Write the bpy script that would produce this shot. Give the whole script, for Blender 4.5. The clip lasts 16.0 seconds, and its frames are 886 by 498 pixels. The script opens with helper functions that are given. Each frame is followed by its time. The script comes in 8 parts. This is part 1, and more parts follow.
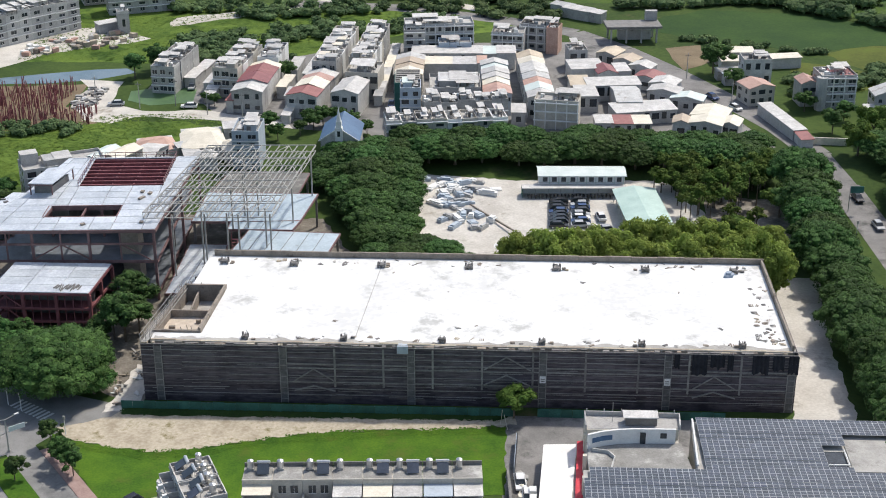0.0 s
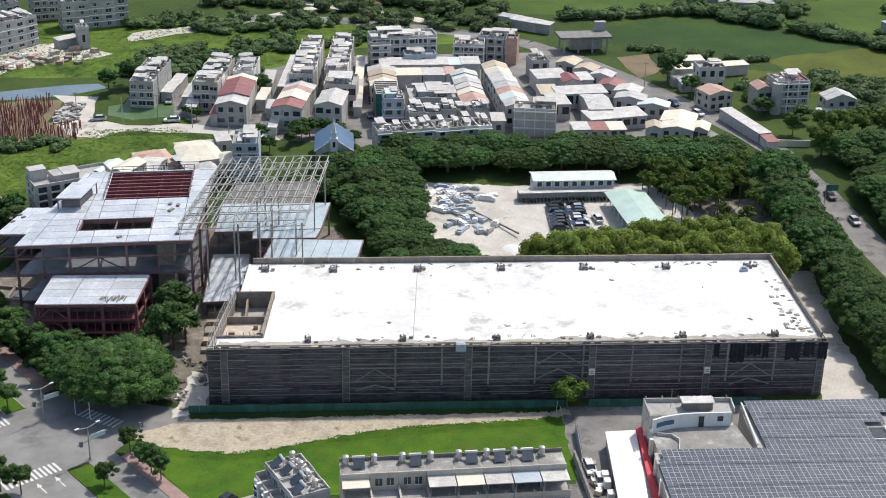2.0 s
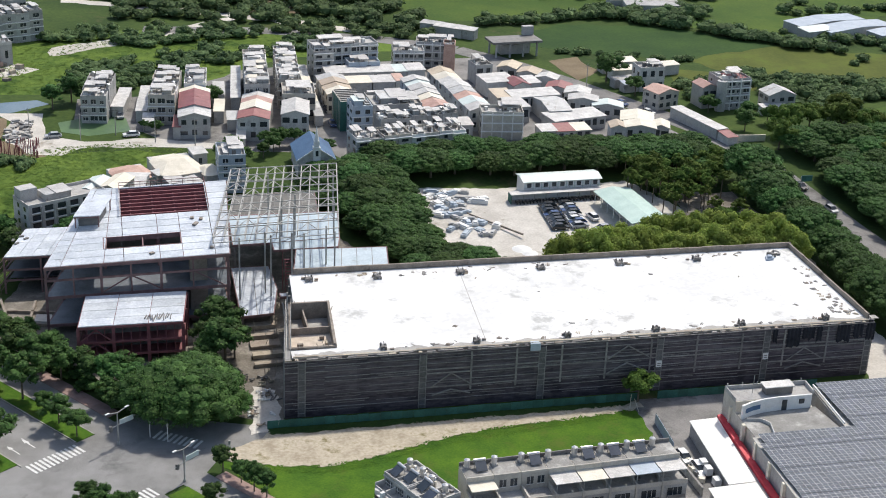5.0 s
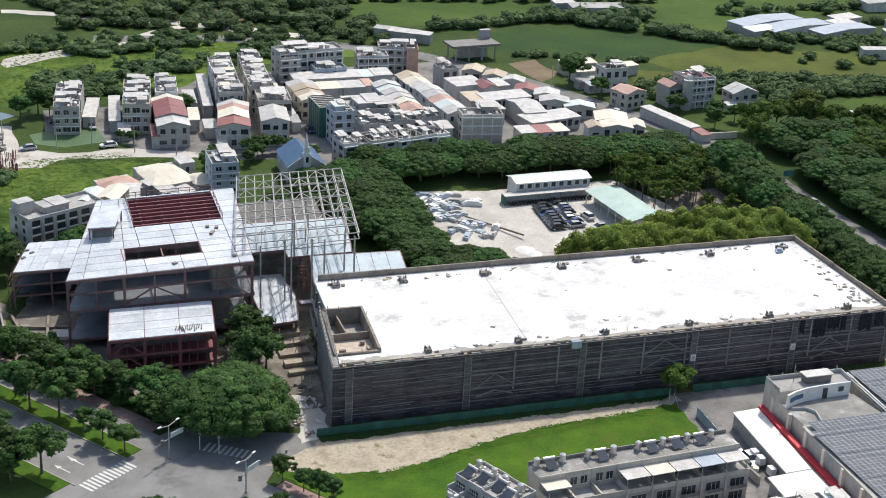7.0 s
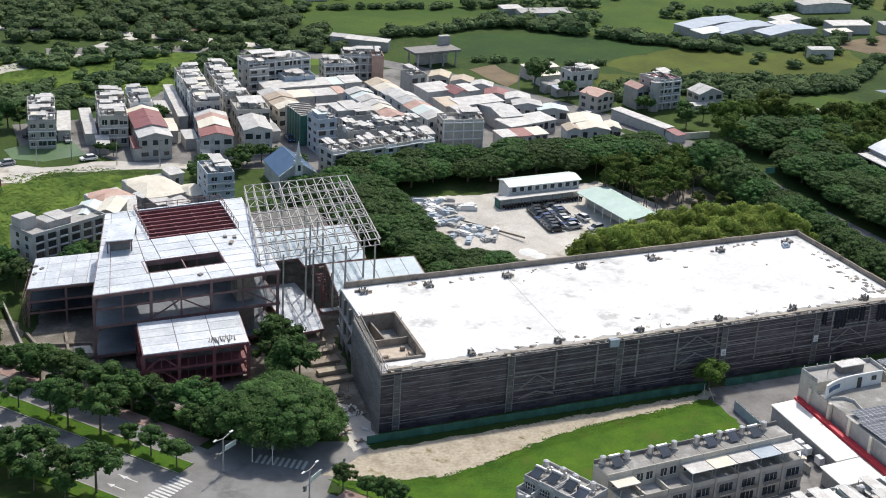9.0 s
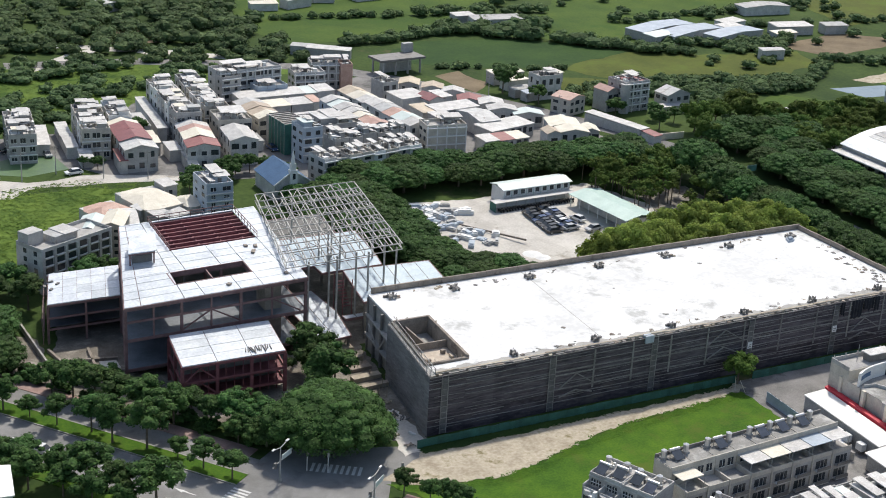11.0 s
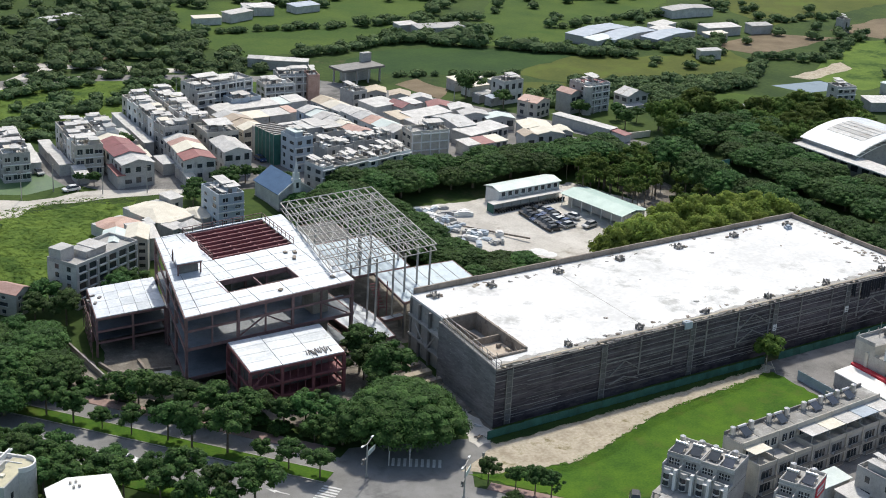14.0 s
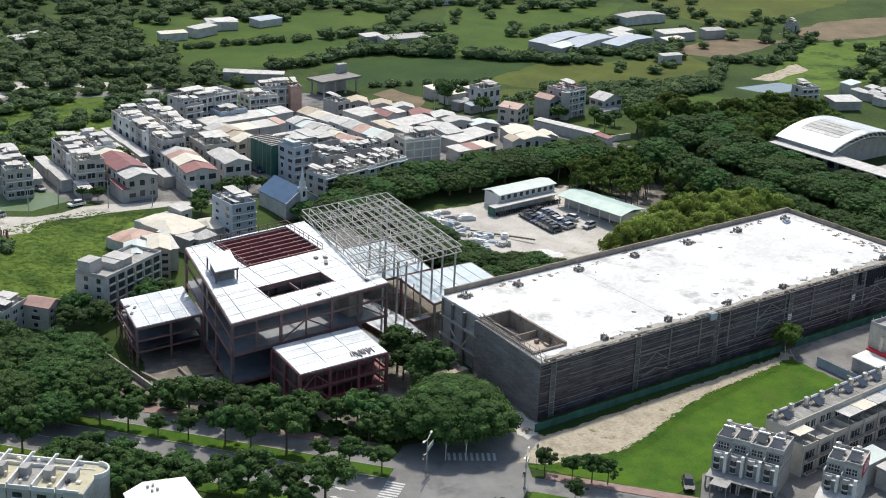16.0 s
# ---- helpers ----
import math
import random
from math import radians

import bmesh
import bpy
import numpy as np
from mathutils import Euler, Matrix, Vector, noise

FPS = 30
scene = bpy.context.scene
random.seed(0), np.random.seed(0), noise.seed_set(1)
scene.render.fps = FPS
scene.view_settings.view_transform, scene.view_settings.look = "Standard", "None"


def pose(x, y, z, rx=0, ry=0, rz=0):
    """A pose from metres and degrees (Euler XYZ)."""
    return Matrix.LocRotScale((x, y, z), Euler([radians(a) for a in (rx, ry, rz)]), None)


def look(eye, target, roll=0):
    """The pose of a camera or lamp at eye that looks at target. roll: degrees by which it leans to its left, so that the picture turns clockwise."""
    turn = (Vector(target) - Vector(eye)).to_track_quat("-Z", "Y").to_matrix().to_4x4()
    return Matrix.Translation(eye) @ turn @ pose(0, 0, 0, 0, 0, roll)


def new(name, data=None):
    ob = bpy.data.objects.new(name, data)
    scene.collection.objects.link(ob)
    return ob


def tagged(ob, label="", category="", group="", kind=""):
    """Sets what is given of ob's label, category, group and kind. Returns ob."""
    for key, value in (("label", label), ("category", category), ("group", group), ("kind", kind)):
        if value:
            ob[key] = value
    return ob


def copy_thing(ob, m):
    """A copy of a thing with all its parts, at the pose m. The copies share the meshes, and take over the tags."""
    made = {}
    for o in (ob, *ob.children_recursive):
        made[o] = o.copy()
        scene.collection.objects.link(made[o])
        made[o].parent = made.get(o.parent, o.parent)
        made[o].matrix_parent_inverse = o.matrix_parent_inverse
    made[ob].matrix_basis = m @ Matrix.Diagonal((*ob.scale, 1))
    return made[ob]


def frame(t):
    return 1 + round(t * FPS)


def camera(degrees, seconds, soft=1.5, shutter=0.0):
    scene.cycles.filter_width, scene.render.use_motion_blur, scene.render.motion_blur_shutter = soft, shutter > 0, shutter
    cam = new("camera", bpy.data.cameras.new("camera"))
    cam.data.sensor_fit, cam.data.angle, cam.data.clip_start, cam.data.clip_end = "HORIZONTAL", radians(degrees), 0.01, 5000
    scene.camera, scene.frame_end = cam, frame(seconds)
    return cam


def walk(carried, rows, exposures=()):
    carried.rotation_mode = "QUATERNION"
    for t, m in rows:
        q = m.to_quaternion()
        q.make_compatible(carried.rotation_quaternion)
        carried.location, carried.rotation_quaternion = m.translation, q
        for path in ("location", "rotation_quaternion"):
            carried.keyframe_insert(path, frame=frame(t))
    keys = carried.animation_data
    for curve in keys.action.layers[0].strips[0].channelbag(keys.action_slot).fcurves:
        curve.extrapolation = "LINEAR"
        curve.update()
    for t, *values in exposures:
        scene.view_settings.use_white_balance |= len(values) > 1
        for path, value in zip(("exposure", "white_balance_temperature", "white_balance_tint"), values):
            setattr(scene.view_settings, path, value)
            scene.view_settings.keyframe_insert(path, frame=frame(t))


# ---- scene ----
cam = camera(33.7, 16.0, soft=1.0)
PATH = [
    (0, (43.264, -223.503, 129.301), (43.189, -221.681, 128.481), 0.0),
    (0.5, (33.548, -230.921, 131.894), (33.53, -229.094, 131.08), 0.4),
    (1, (24.478, -235.367, 133.439), (24.512, -233.539, 132.63), 0.6),
    (1.5, (15.649, -235.661, 133.47), (15.732, -233.833, 132.662), 1.0),
    (2, (6.567, -235.521, 133.143), (6.701, -233.696, 132.337), 1.2),
    (2.5, (-2.637, -234.875, 132.613), (-2.45, -233.053, 131.811), 1.5),
    (3, (-11.771, -234.182, 131.968), (-11.533, -232.364, 131.171), 1.7),
    (3.5, (-20.52, -232.976, 131.342), (-20.231, -231.163, 130.549), 1.9),
    (4, (-29.203, -231.386, 130.718), (-28.863, -229.58, 129.929), 2.1),
    (6.5, (-67.866, -222.428, 127.417), (-67.299, -220.67, 126.65), 2.8),
    (7, (-74.695, -219.992, 126.699), (-74.088, -218.246, 125.937), 2.9),
    (7.5, (-81.567, -217.69, 125.946), (-80.919, -215.956, 125.189), 3.0),
    (8, (-88.338, -215.078, 125.033), (-87.651, -213.357, 124.282), 3.1),
    (8.5, (-94.969, -212.472, 124.38), (-94.243, -210.764, 123.634), 3.1),
    (9, (-101.282, -209.68, 123.657), (-100.518, -207.987, 122.917), 3.2),
    (11.5, (-131.477, -196.429, 119.962), (-130.539, -194.812, 119.25), 3.2),
    (12, (-137.538, -194.521, 119.662), (-136.568, -192.921, 118.954), 3.2),
    (12.5, (-143.207, -192.968, 119.583), (-142.211, -191.382, 118.88), 3.2),
    (13, (-148.713, -191.475, 119.486), (-147.692, -189.904, 118.787), 3.1),
    (13.5, (-154.002, -190.078, 119.675), (-152.958, -188.521, 118.978), 3.1),
    (14, (-159.777, -188.285, 119.444), (-158.706, -186.744, 118.752), 3.0),
    (14.5, (-165.62, -186.317, 119.229), (-164.523, -184.792, 118.542), 2.9),
    (15, (-171.417, -184.103, 118.961), (-170.295, -182.595, 118.279), 2.9),
    (15.5, (-177.62, -182.223, 118.818), (-176.471, -180.732, 118.142), 2.8),
    (16, (-183.381, -180.151, 118.232), (-182.206, -178.677, 117.564), 2.6),
]
walk(cam, [(t, look(eye, target, roll)) for t, eye, target, roll in PATH], exposures=[(0.0, 0.13, 6800, 9), (8.0, 0.10, 6800, 9), (16.0, 0.02, 6800, 7)])
import itertools



# ---- light ----
SUN_DIR = Vector((0.45, 0.55, 1.0)).normalized()
world = bpy.data.worlds.new("sky")
scene.world = world
world.use_nodes = True
sky = world.node_tree.nodes.new("ShaderNodeTexSky")
sky.sky_type = "NISHITA"
sky.sun_disc = False
sky.sun_elevation = math.asin(SUN_DIR.z)
sky.sun_rotation = math.atan2(SUN_DIR.x, SUN_DIR.y)
sky.dust_density = 2.0
background = world.node_tree.nodes["Background"]
background.inputs["Strength"].default_value = 0.15
world.node_tree.links.new(sky.outputs["Color"], background.inputs["Color"])
sun = new("sun", bpy.data.lights.new("sun", "SUN"))
sun.data.energy = 3.15
sun.data.angle = radians(0.5)
sun.data.color = (1.0, 0.965, 0.92)
sun.rotation_euler = SUN_DIR.to_track_quat("Z", "Y").to_euler()


# ---- materials ----
def surface(name, dark, light, rough=0.8, scale=1.0, fine=12.0, bump=0.15, metal=0.0, vary=0.0, gloss=0.5, stain=None, stain_at=0.6, stain_scale=0.25, bump_dist=0.05, island=0.0, squash=None):
    """A weathered surface: two scales of noise between two colours, optional stains, a change from piece to piece."""
    m = bpy.data.materials.new(name)
    m.use_nodes = True
    t = m.node_tree
    n, l = t.nodes, t.links
    b = n["Principled BSDF"]
    b.inputs["Roughness"].default_value = rough
    b.inputs["Metallic"].default_value = metal
    b.inputs["Specular IOR Level"].default_value = gloss
    co = n.new("ShaderNodeNewGeometry").outputs["Position"]
    if squash:
        pull = n.new("ShaderNodeVectorMath")
        pull.operation = "MULTIPLY"
        pull.inputs[1].default_value = squash
        l.new(co, pull.inputs[0])
        co = pull.outputs["Vector"]
    big = n.new("ShaderNodeTexNoise")
    big.inputs["Scale"].default_value = scale
    big.inputs["Detail"].default_value = 5
    big.inputs["Roughness"].default_value = 0.65
    l.new(co, big.inputs["Vector"])
    small = n.new("ShaderNodeTexNoise")
    small.inputs["Scale"].default_value = fine
    small.inputs["Detail"].default_value = 4
    l.new(co, small.inputs["Vector"])
    add = n.new("ShaderNodeMath")
    add.operation = "MULTIPLY_ADD"
    l.new(small.outputs["Fac"], add.inputs[0])
    add.inputs[1].default_value = 0.5
    half = n.new("ShaderNodeMath")
    half.operation = "MULTIPLY_ADD"
    half.inputs[1].default_value = 1.0
    half.inputs[2].default_value = -0.25
    l.new(big.outputs["Fac"], half.inputs[0])
    l.new(half.outputs[0], add.inputs[2])
    ramp = n.new("ShaderNodeValToRGB")
    ramp.color_ramp.elements[0].position, ramp.color_ramp.elements[0].color = 0.32, (*dark, 1)
    ramp.color_ramp.elements[1].position, ramp.color_ramp.elements[1].color = 0.68, (*light, 1)
    l.new(add.outputs[0], ramp.inputs["Fac"])
    out = ramp.outputs["Color"]
    if stain:
        blot = n.new("ShaderNodeTexNoise")
        blot.inputs["Scale"].default_value = stain_scale
        blot.inputs["Detail"].default_value = 7
        blot.inputs["Roughness"].default_value = 0.7
        l.new(co, blot.inputs["Vector"])
        edge = n.new("ShaderNodeMapRange")
        edge.inputs["From Min"].default_value, edge.inputs["From Max"].default_value = stain_at - 0.05, stain_at + 0.06
        l.new(blot.outputs["Fac"], edge.inputs["Value"])
        mix = n.new("ShaderNodeMixRGB")
        l.new(edge.outputs["Result"], mix.inputs["Fac"])
        l.new(out, mix.inputs["Color1"])
        mix.inputs["Color2"].default_value = (*stain, 1)
        out = mix.outputs["Color"]
    if vary:
        info = n.new("ShaderNodeObjectInfo")
        hsv = n.new("ShaderNodeHueSaturation")
        span = n.new("ShaderNodeMapRange")
        span.inputs["To Min"].default_value, span.inputs["To Max"].default_value = 1 - vary, 1 + vary
        l.new(info.outputs["Random"], span.inputs["Value"])
        l.new(span.outputs["Result"], hsv.inputs["Value"])
        hue = n.new("ShaderNodeMapRange")
        hue.inputs["To Min"].default_value, hue.inputs["To Max"].default_value = 0.5 - vary * 0.06, 0.5 + vary * 0.06
        l.new(info.outputs["Random"], hue.inputs["Value"])
        l.new(hue.outputs["Result"], hsv.inputs["Hue"])
        l.new(out, hsv.inputs["Color"])
        out = hsv.outputs["Color"]
    if island:
        geo = n.new("ShaderNodeNewGeometry")
        tone = n.new("ShaderNodeHueSaturation")
        reach = n.new("ShaderNodeMapRange")
        reach.inputs["To Min"].default_value, reach.inputs["To Max"].default_value = 1 - island, 1 + island
        l.new(geo.outputs["Random Per Island"], reach.inputs["Value"])
        l.new(reach.outputs["Result"], tone.inputs["Value"])
        l.new(out, tone.inputs["Color"])
        out = tone.outputs["Color"]
    l.new(out, b.inputs["Base Color"])
    if bump:
        bp = n.new("ShaderNodeBump")
        bp.inputs["Strength"].default_value = bump
        bp.inputs["Distance"].default_value = bump_dist
        l.new(small.outputs["Fac"], bp.inputs["Height"])
        l.new(bp.outputs["Normal"], b.inputs["Normal"])
    return m


M = {}
M["ground"] = surface("field_soil_and_grass", (0.028, 0.056, 0.014), (0.062, 0.100, 0.022), 0.95, 0.04, 0.9, 0.3, stain=(0.12, 0.10, 0.055), stain_at=0.66, stain_scale=0.03, gloss=0.2)
M["grass"] = surface("mown_grass", (0.034, 0.096, 0.010), (0.086, 0.168, 0.014), 0.95, 0.12, 2.6, 0.6, stain=(0.085, 0.125, 0.020), stain_at=0.58, stain_scale=0.10, gloss=0.2)
M["meadow"] = surface("rough_meadow", (0.070, 0.125, 0.020), (0.135, 0.205, 0.034), 0.95, 0.10, 1.3, 0.5, stain=(0.04, 0.085, 0.012), stain_at=0.56, stain_scale=0.09, gloss=0.2)
M["crop"] = surface("dark_crop", (0.024, 0.058, 0.016), (0.044, 0.088, 0.020), 0.95, 0.05, 1.2, 0.5, gloss=0.2)
M["lawn"] = surface("green_field", (0.040, 0.082, 0.016), (0.082, 0.130, 0.022), 0.95, 0.04, 1.0, 0.4, stain=(0.05, 0.10, 0.018), stain_at=0.6, stain_scale=0.05, gloss=0.2)
M["rice"] = surface("ripe_rice", (0.066, 0.088, 0.018), (0.108, 0.126, 0.026), 0.95, 0.04, 1.2, 0.4, stain=(0.10, 0.14, 0.022), stain_at=0.58, stain_scale=0.04, gloss=0.2)
M["bare"] = surface("bare_soil", (0.15, 0.115, 0.075), (0.24, 0.19, 0.125), 0.95, 0.1, 2.0, 0.4, gloss=0.2)
M["dirt"] = surface("sandy_dirt", (0.33, 0.28, 0.205), (0.58, 0.515, 0.41), 0.95, 0.22, 1.6, 0.4, stain=(0.22, 0.19, 0.10), stain_at=0.60, stain_scale=0.22, gloss=0.2)
M["lot"] = surface("pale_gravel", (0.46, 0.43, 0.385), (0.66, 0.63, 0.575), 0.95, 0.1, 2.0, 0.3, stain=(0.30, 0.27, 0.22), stain_at=0.62, stain_scale=0.09, gloss=0.2)
M["asphalt"] = surface("asphalt", (0.19, 0.188, 0.182), (0.29, 0.287, 0.28), 0.9, 0.15, 6.0, 0.1, stain=(0.15, 0.15, 0.147), stain_at=0.6, stain_scale=0.1, gloss=0.2)
M["town"] = surface("worn_street", (0.17, 0.165, 0.16), (0.28, 0.27, 0.26), 0.9, 0.15, 4.0, 0.1, stain=(0.11, 0.11, 0.105), stain_at=0.58, stain_scale=0.12, gloss=0.2)
M["paving"] = surface("red_paving", (0.26, 0.17, 0.15), (0.38, 0.27, 0.24), 0.9, 0.5, 6.0, 0.1)
M["paint"] = surface("road_paint", (0.55, 0.55, 0.53), (0.75, 0.75, 0.73), 0.8, 2.0, 9.0, 0.0)
M["concrete"] = surface("concrete", (0.30, 0.29, 0.27), (0.46, 0.445, 0.415), 0.9, 0.3, 5.0, 0.15, stain=(0.20, 0.19, 0.175), stain_at=0.62)
M["formwork"] = surface("timber_formwork", (0.30, 0.25, 0.19), (0.46, 0.40, 0.32), 0.85, 0.7, 7.0, 0.15, vary=0.2)
M["board"] = surface("pale_shuttering_board", (0.46, 0.38, 0.30), (0.62, 0.54, 0.45), 0.85, 0.7, 7.0, 0.1)
M["deck_blue"] = surface("blue_grey_deck", (0.36, 0.44, 0.49), (0.50, 0.58, 0.63), 0.45, 0.25, 2.0, 0.05, 0.15, stain=(0.30, 0.33, 0.35), stain_at=0.64, stain_scale=0.3)
M["yellow_floor"] = surface("yellowed_roof_coating", (0.46, 0.43, 0.30), (0.62, 0.58, 0.42), 0.85, 0.5, 5.0, 0.05, stain=(0.34, 0.31, 0.22), stain_at=0.6)
M["dark_deck"] = surface("dark_mottled_deck", (0.105, 0.102, 0.094), (0.19, 0.183, 0.168), 0.85, 0.4, 4.0, 0.1, stain=(0.26, 0.25, 0.23), stain_at=0.62, stain_scale=0.3)
M["brown"] = surface("brown_concrete", (0.20, 0.17, 0.14), (0.34, 0.295, 0.25), 0.9, 0.5, 5.0, 0.2, stain=(0.11, 0.09, 0.075), stain_at=0.6)
M["roof_white"] = surface("sunlit_concrete_roof", (0.62, 0.62, 0.61), (0.84, 0.84, 0.83), 0.8, 0.07, 1.1, 0.08, stain=(0.45, 0.45, 0.435), stain_at=0.59, stain_scale=0.11)
M["deck"] = surface("galvanised_deck", (0.46, 0.50, 0.55), (0.66, 0.70, 0.74), 0.45, 0.25, 2.0, 0.05, 0.15, vary=0.12, stain=(0.36, 0.37, 0.38), stain_at=0.66, stain_scale=0.3)
# the deck metal again, with the shade below the roof put into its colour
M["underdeck"] = surface("shade_tinted_deck", (0.115, 0.13, 0.15), (0.19, 0.212, 0.238), 0.5, 0.3, 3.0, 0.05, 0.1)
M["steel"] = surface("grey_steel", (0.30, 0.29, 0.27), (0.46, 0.45, 0.42), 0.6, 0.6, 6.0, 0.1)
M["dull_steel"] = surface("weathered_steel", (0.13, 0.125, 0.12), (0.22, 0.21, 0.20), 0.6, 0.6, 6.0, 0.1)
M["red_steel"] = surface("red_primer_steel", (0.16, 0.050, 0.058), (0.28, 0.100, 0.105), 0.65, 0.6, 6.0, 0.1)
M["brown_steel"] = surface("brown_primer_steel", (0.155, 0.085, 0.085), (0.26, 0.155, 0.15), 0.65, 0.6, 6.0, 0.1)
M["site"] = surface("trodden_site_soil", (0.13, 0.115, 0.095), (0.27, 0.245, 0.21), 0.95, 0.25, 3.0, 0.4, stain=(0.36, 0.335, 0.29), stain_at=0.6, stain_scale=0.25, gloss=0.2)
M["column_net"] = surface("netted_column", (0.10, 0.098, 0.098), (0.17, 0.165, 0.162), 0.95, 0.8, 5.0, 0.3)
M["grey_net"] = surface("grey_netting", (0.14, 0.136, 0.138), (0.27, 0.262, 0.262), 0.95, 0.5, 2.6, 0.4, vary=0.06, bump_dist=0.3, squash=(1.0, 0.3, 1.6))
M["pale_steel"] = surface("pale_galvanised_steel", (0.30, 0.295, 0.275), (0.46, 0.45, 0.425), 0.55, 0.6, 6.0, 0.1)
M["net"] = surface("dark_netting", (0.062, 0.054, 0.062), (0.160, 0.140, 0.152), 0.95, 0.6, 2.4, 0.4, vary=0.08, bump_dist=0.3, gloss=0.2, squash=(0.22, 1.0, 1.8))
M["low_net"] = surface("grimy_netting", (0.058, 0.048, 0.055), (0.125, 0.106, 0.116), 0.95, 0.6, 2.4, 0.4, vary=0.08, bump_dist=0.3, gloss=0.2, squash=(0.3, 1.0, 1.2), stain=(0.150, 0.128, 0.116), stain_at=0.6, stain_scale=0.3)
M["frame_tube"] = surface("dusty_scaffold_frame", (0.17, 0.162, 0.155), (0.31, 0.295, 0.28), 0.8, 0.8, 5.0, 0.2, vary=0.2)
M["stained"] = surface("stained_roof_terrace", (0.20, 0.195, 0.18), (0.36, 0.35, 0.33), 0.9, 0.3, 4.0, 0.15, stain=(0.50, 0.49, 0.46), stain_at=0.6, stain_scale=0.3)
M["bright_sheet"] = surface("clean_white_sheet", (0.72, 0.71, 0.68), (0.86, 0.85, 0.82), 0.55, 0.3, 3.0, 0.05, stain=(0.58, 0.57, 0.54), stain_at=0.68, stain_scale=0.3)
M["panel_frame"] = surface("aluminium_panel_frame", (0.34, 0.36, 0.38), (0.48, 0.50, 0.52), 0.5, 0.5, 4.0, 0.0)
M["pole"] = surface("scaffold_tube", (0.24, 0.235, 0.225), (0.38, 0.37, 0.355), 0.6, 1.0, 6.0, 0.1)
M["black_net"] = surface("loose_black_net", (0.012, 0.013, 0.018), (0.03, 0.032, 0.042), 0.95, 0.8, 5.0, 0.4)
M["green_net"] = surface("green_hoarding", (0.020, 0.088, 0.070), (0.040, 0.155, 0.122), 0.7, 0.4, 6.0, 0.2, vary=0.15)
M["white"] = surface("white_paint", (0.66, 0.66, 0.645), (0.82, 0.82, 0.80), 0.6, 0.4, 5.0, 0.05, stain=(0.5, 0.49, 0.46), stain_at=0.66)
M["wall"] = surface("render_wall", (0.38, 0.375, 0.36), (0.54, 0.53, 0.51), 0.85, 0.5, 4.0, 0.1, vary=0.2, stain=(0.25, 0.245, 0.24), stain_at=0.64)
M["wall_grey"] = surface("grey_tile_wall", (0.30, 0.297, 0.29), (0.44, 0.435, 0.42), 0.7, 0.5, 4.0, 0.1, vary=0.15, stain=(0.17, 0.17, 0.175), stain_at=0.64)
M["wall_beige"] = surface("beige_tile_wall", (0.42, 0.39, 0.34), (0.56, 0.53, 0.47), 0.75, 0.5, 4.0, 0.1, vary=0.1, stain=(0.30, 0.28, 0.245), stain_at=0.64)
M["wall_blue"] = surface("pale_blue_wall", (0.36, 0.42, 0.48), (0.47, 0.53, 0.59), 0.75, 0.5, 4.0, 0.1, stain=(0.27, 0.31, 0.35), stain_at=0.64)
M["sheet_white"] = surface("white_roof_sheet", (0.40, 0.39, 0.375), (0.63, 0.615, 0.59), 0.55, 0.5, 4.0, 0.05, vary=0.1, stain=(0.44, 0.42, 0.39), stain_at=0.62, stain_scale=0.4)
M["sheet_grey"] = surface("grey_roof_sheet", (0.34, 0.34, 0.335), (0.50, 0.50, 0.49), 0.6, 0.5, 4.0, 0.05, vary=0.25, stain=(0.22, 0.20, 0.18), stain_at=0.6, stain_scale=0.4)
M["sheet_maroon"] = surface("maroon_roof_sheet", (0.20, 0.065, 0.065), (0.30, 0.105, 0.105), 0.6, 0.5, 4.0, 0.05, vary=0.12, stain=(0.27, 0.13, 0.11), stain_at=0.62)
M["sheet_tan"] = surface("tan_roof_sheet", (0.42, 0.34, 0.25), (0.56, 0.47, 0.36), 0.6, 0.5, 4.0, 0.05, vary=0.12, stain=(0.33, 0.26, 0.19), stain_at=0.62)
M["sheet_orange"] = surface("rusty_pink_sheet", (0.40, 0.24, 0.19), (0.54, 0.35, 0.29), 0.6, 0.5, 4.0, 0.05, vary=0.12)
M["sheet_cream"] = surface("cream_roof_sheet", (0.62, 0.57, 0.46), (0.76, 0.71, 0.60), 0.6, 0.5, 4.0, 0.05, vary=0.08, stain=(0.48, 0.43, 0.34), stain_at=0.64)
M["mint"] = surface("mint_roof_sheet", (0.36, 0.50, 0.45), (0.47, 0.61, 0.55), 0.5, 0.3, 3.0, 0.05)
M["pale_mint"] = surface("pale_mint_sheet", (0.52, 0.60, 0.57), (0.66, 0.73, 0.70), 0.5, 0.3, 3.0, 0.05)
M["flat_roof"] = surface("flat_roof_screed", (0.32, 0.31, 0.295), (0.48, 0.47, 0.45), 0.9, 0.4, 4.0, 0.1, vary=0.2, stain=(0.22, 0.215, 0.20), stain_at=0.6, stain_scale=0.4)
M["glass"] = surface("window_glass", (0.025, 0.03, 0.035), (0.055, 0.065, 0.075), 0.12, 0.6, 3.0, 0.0)
M["panel"] = surface("solar_cell", (0.036, 0.047, 0.066), (0.060, 0.075, 0.100), 0.28, 0.5, 3.0, 0.0, vary=0.25, island=0.18)
M["tank"] = surface("stainless_tank", (0.55, 0.55, 0.55), (0.72, 0.72, 0.72), 0.3, 0.6, 3.0, 0.0, 0.7)
M["leaf"] = surface("leaf", (0.033, 0.078, 0.020), (0.070, 0.138, 0.034), 0.75, 0.22, 2.2, 0.5, gloss=0.2, vary=0.28, island=0.45, bump_dist=0.25)
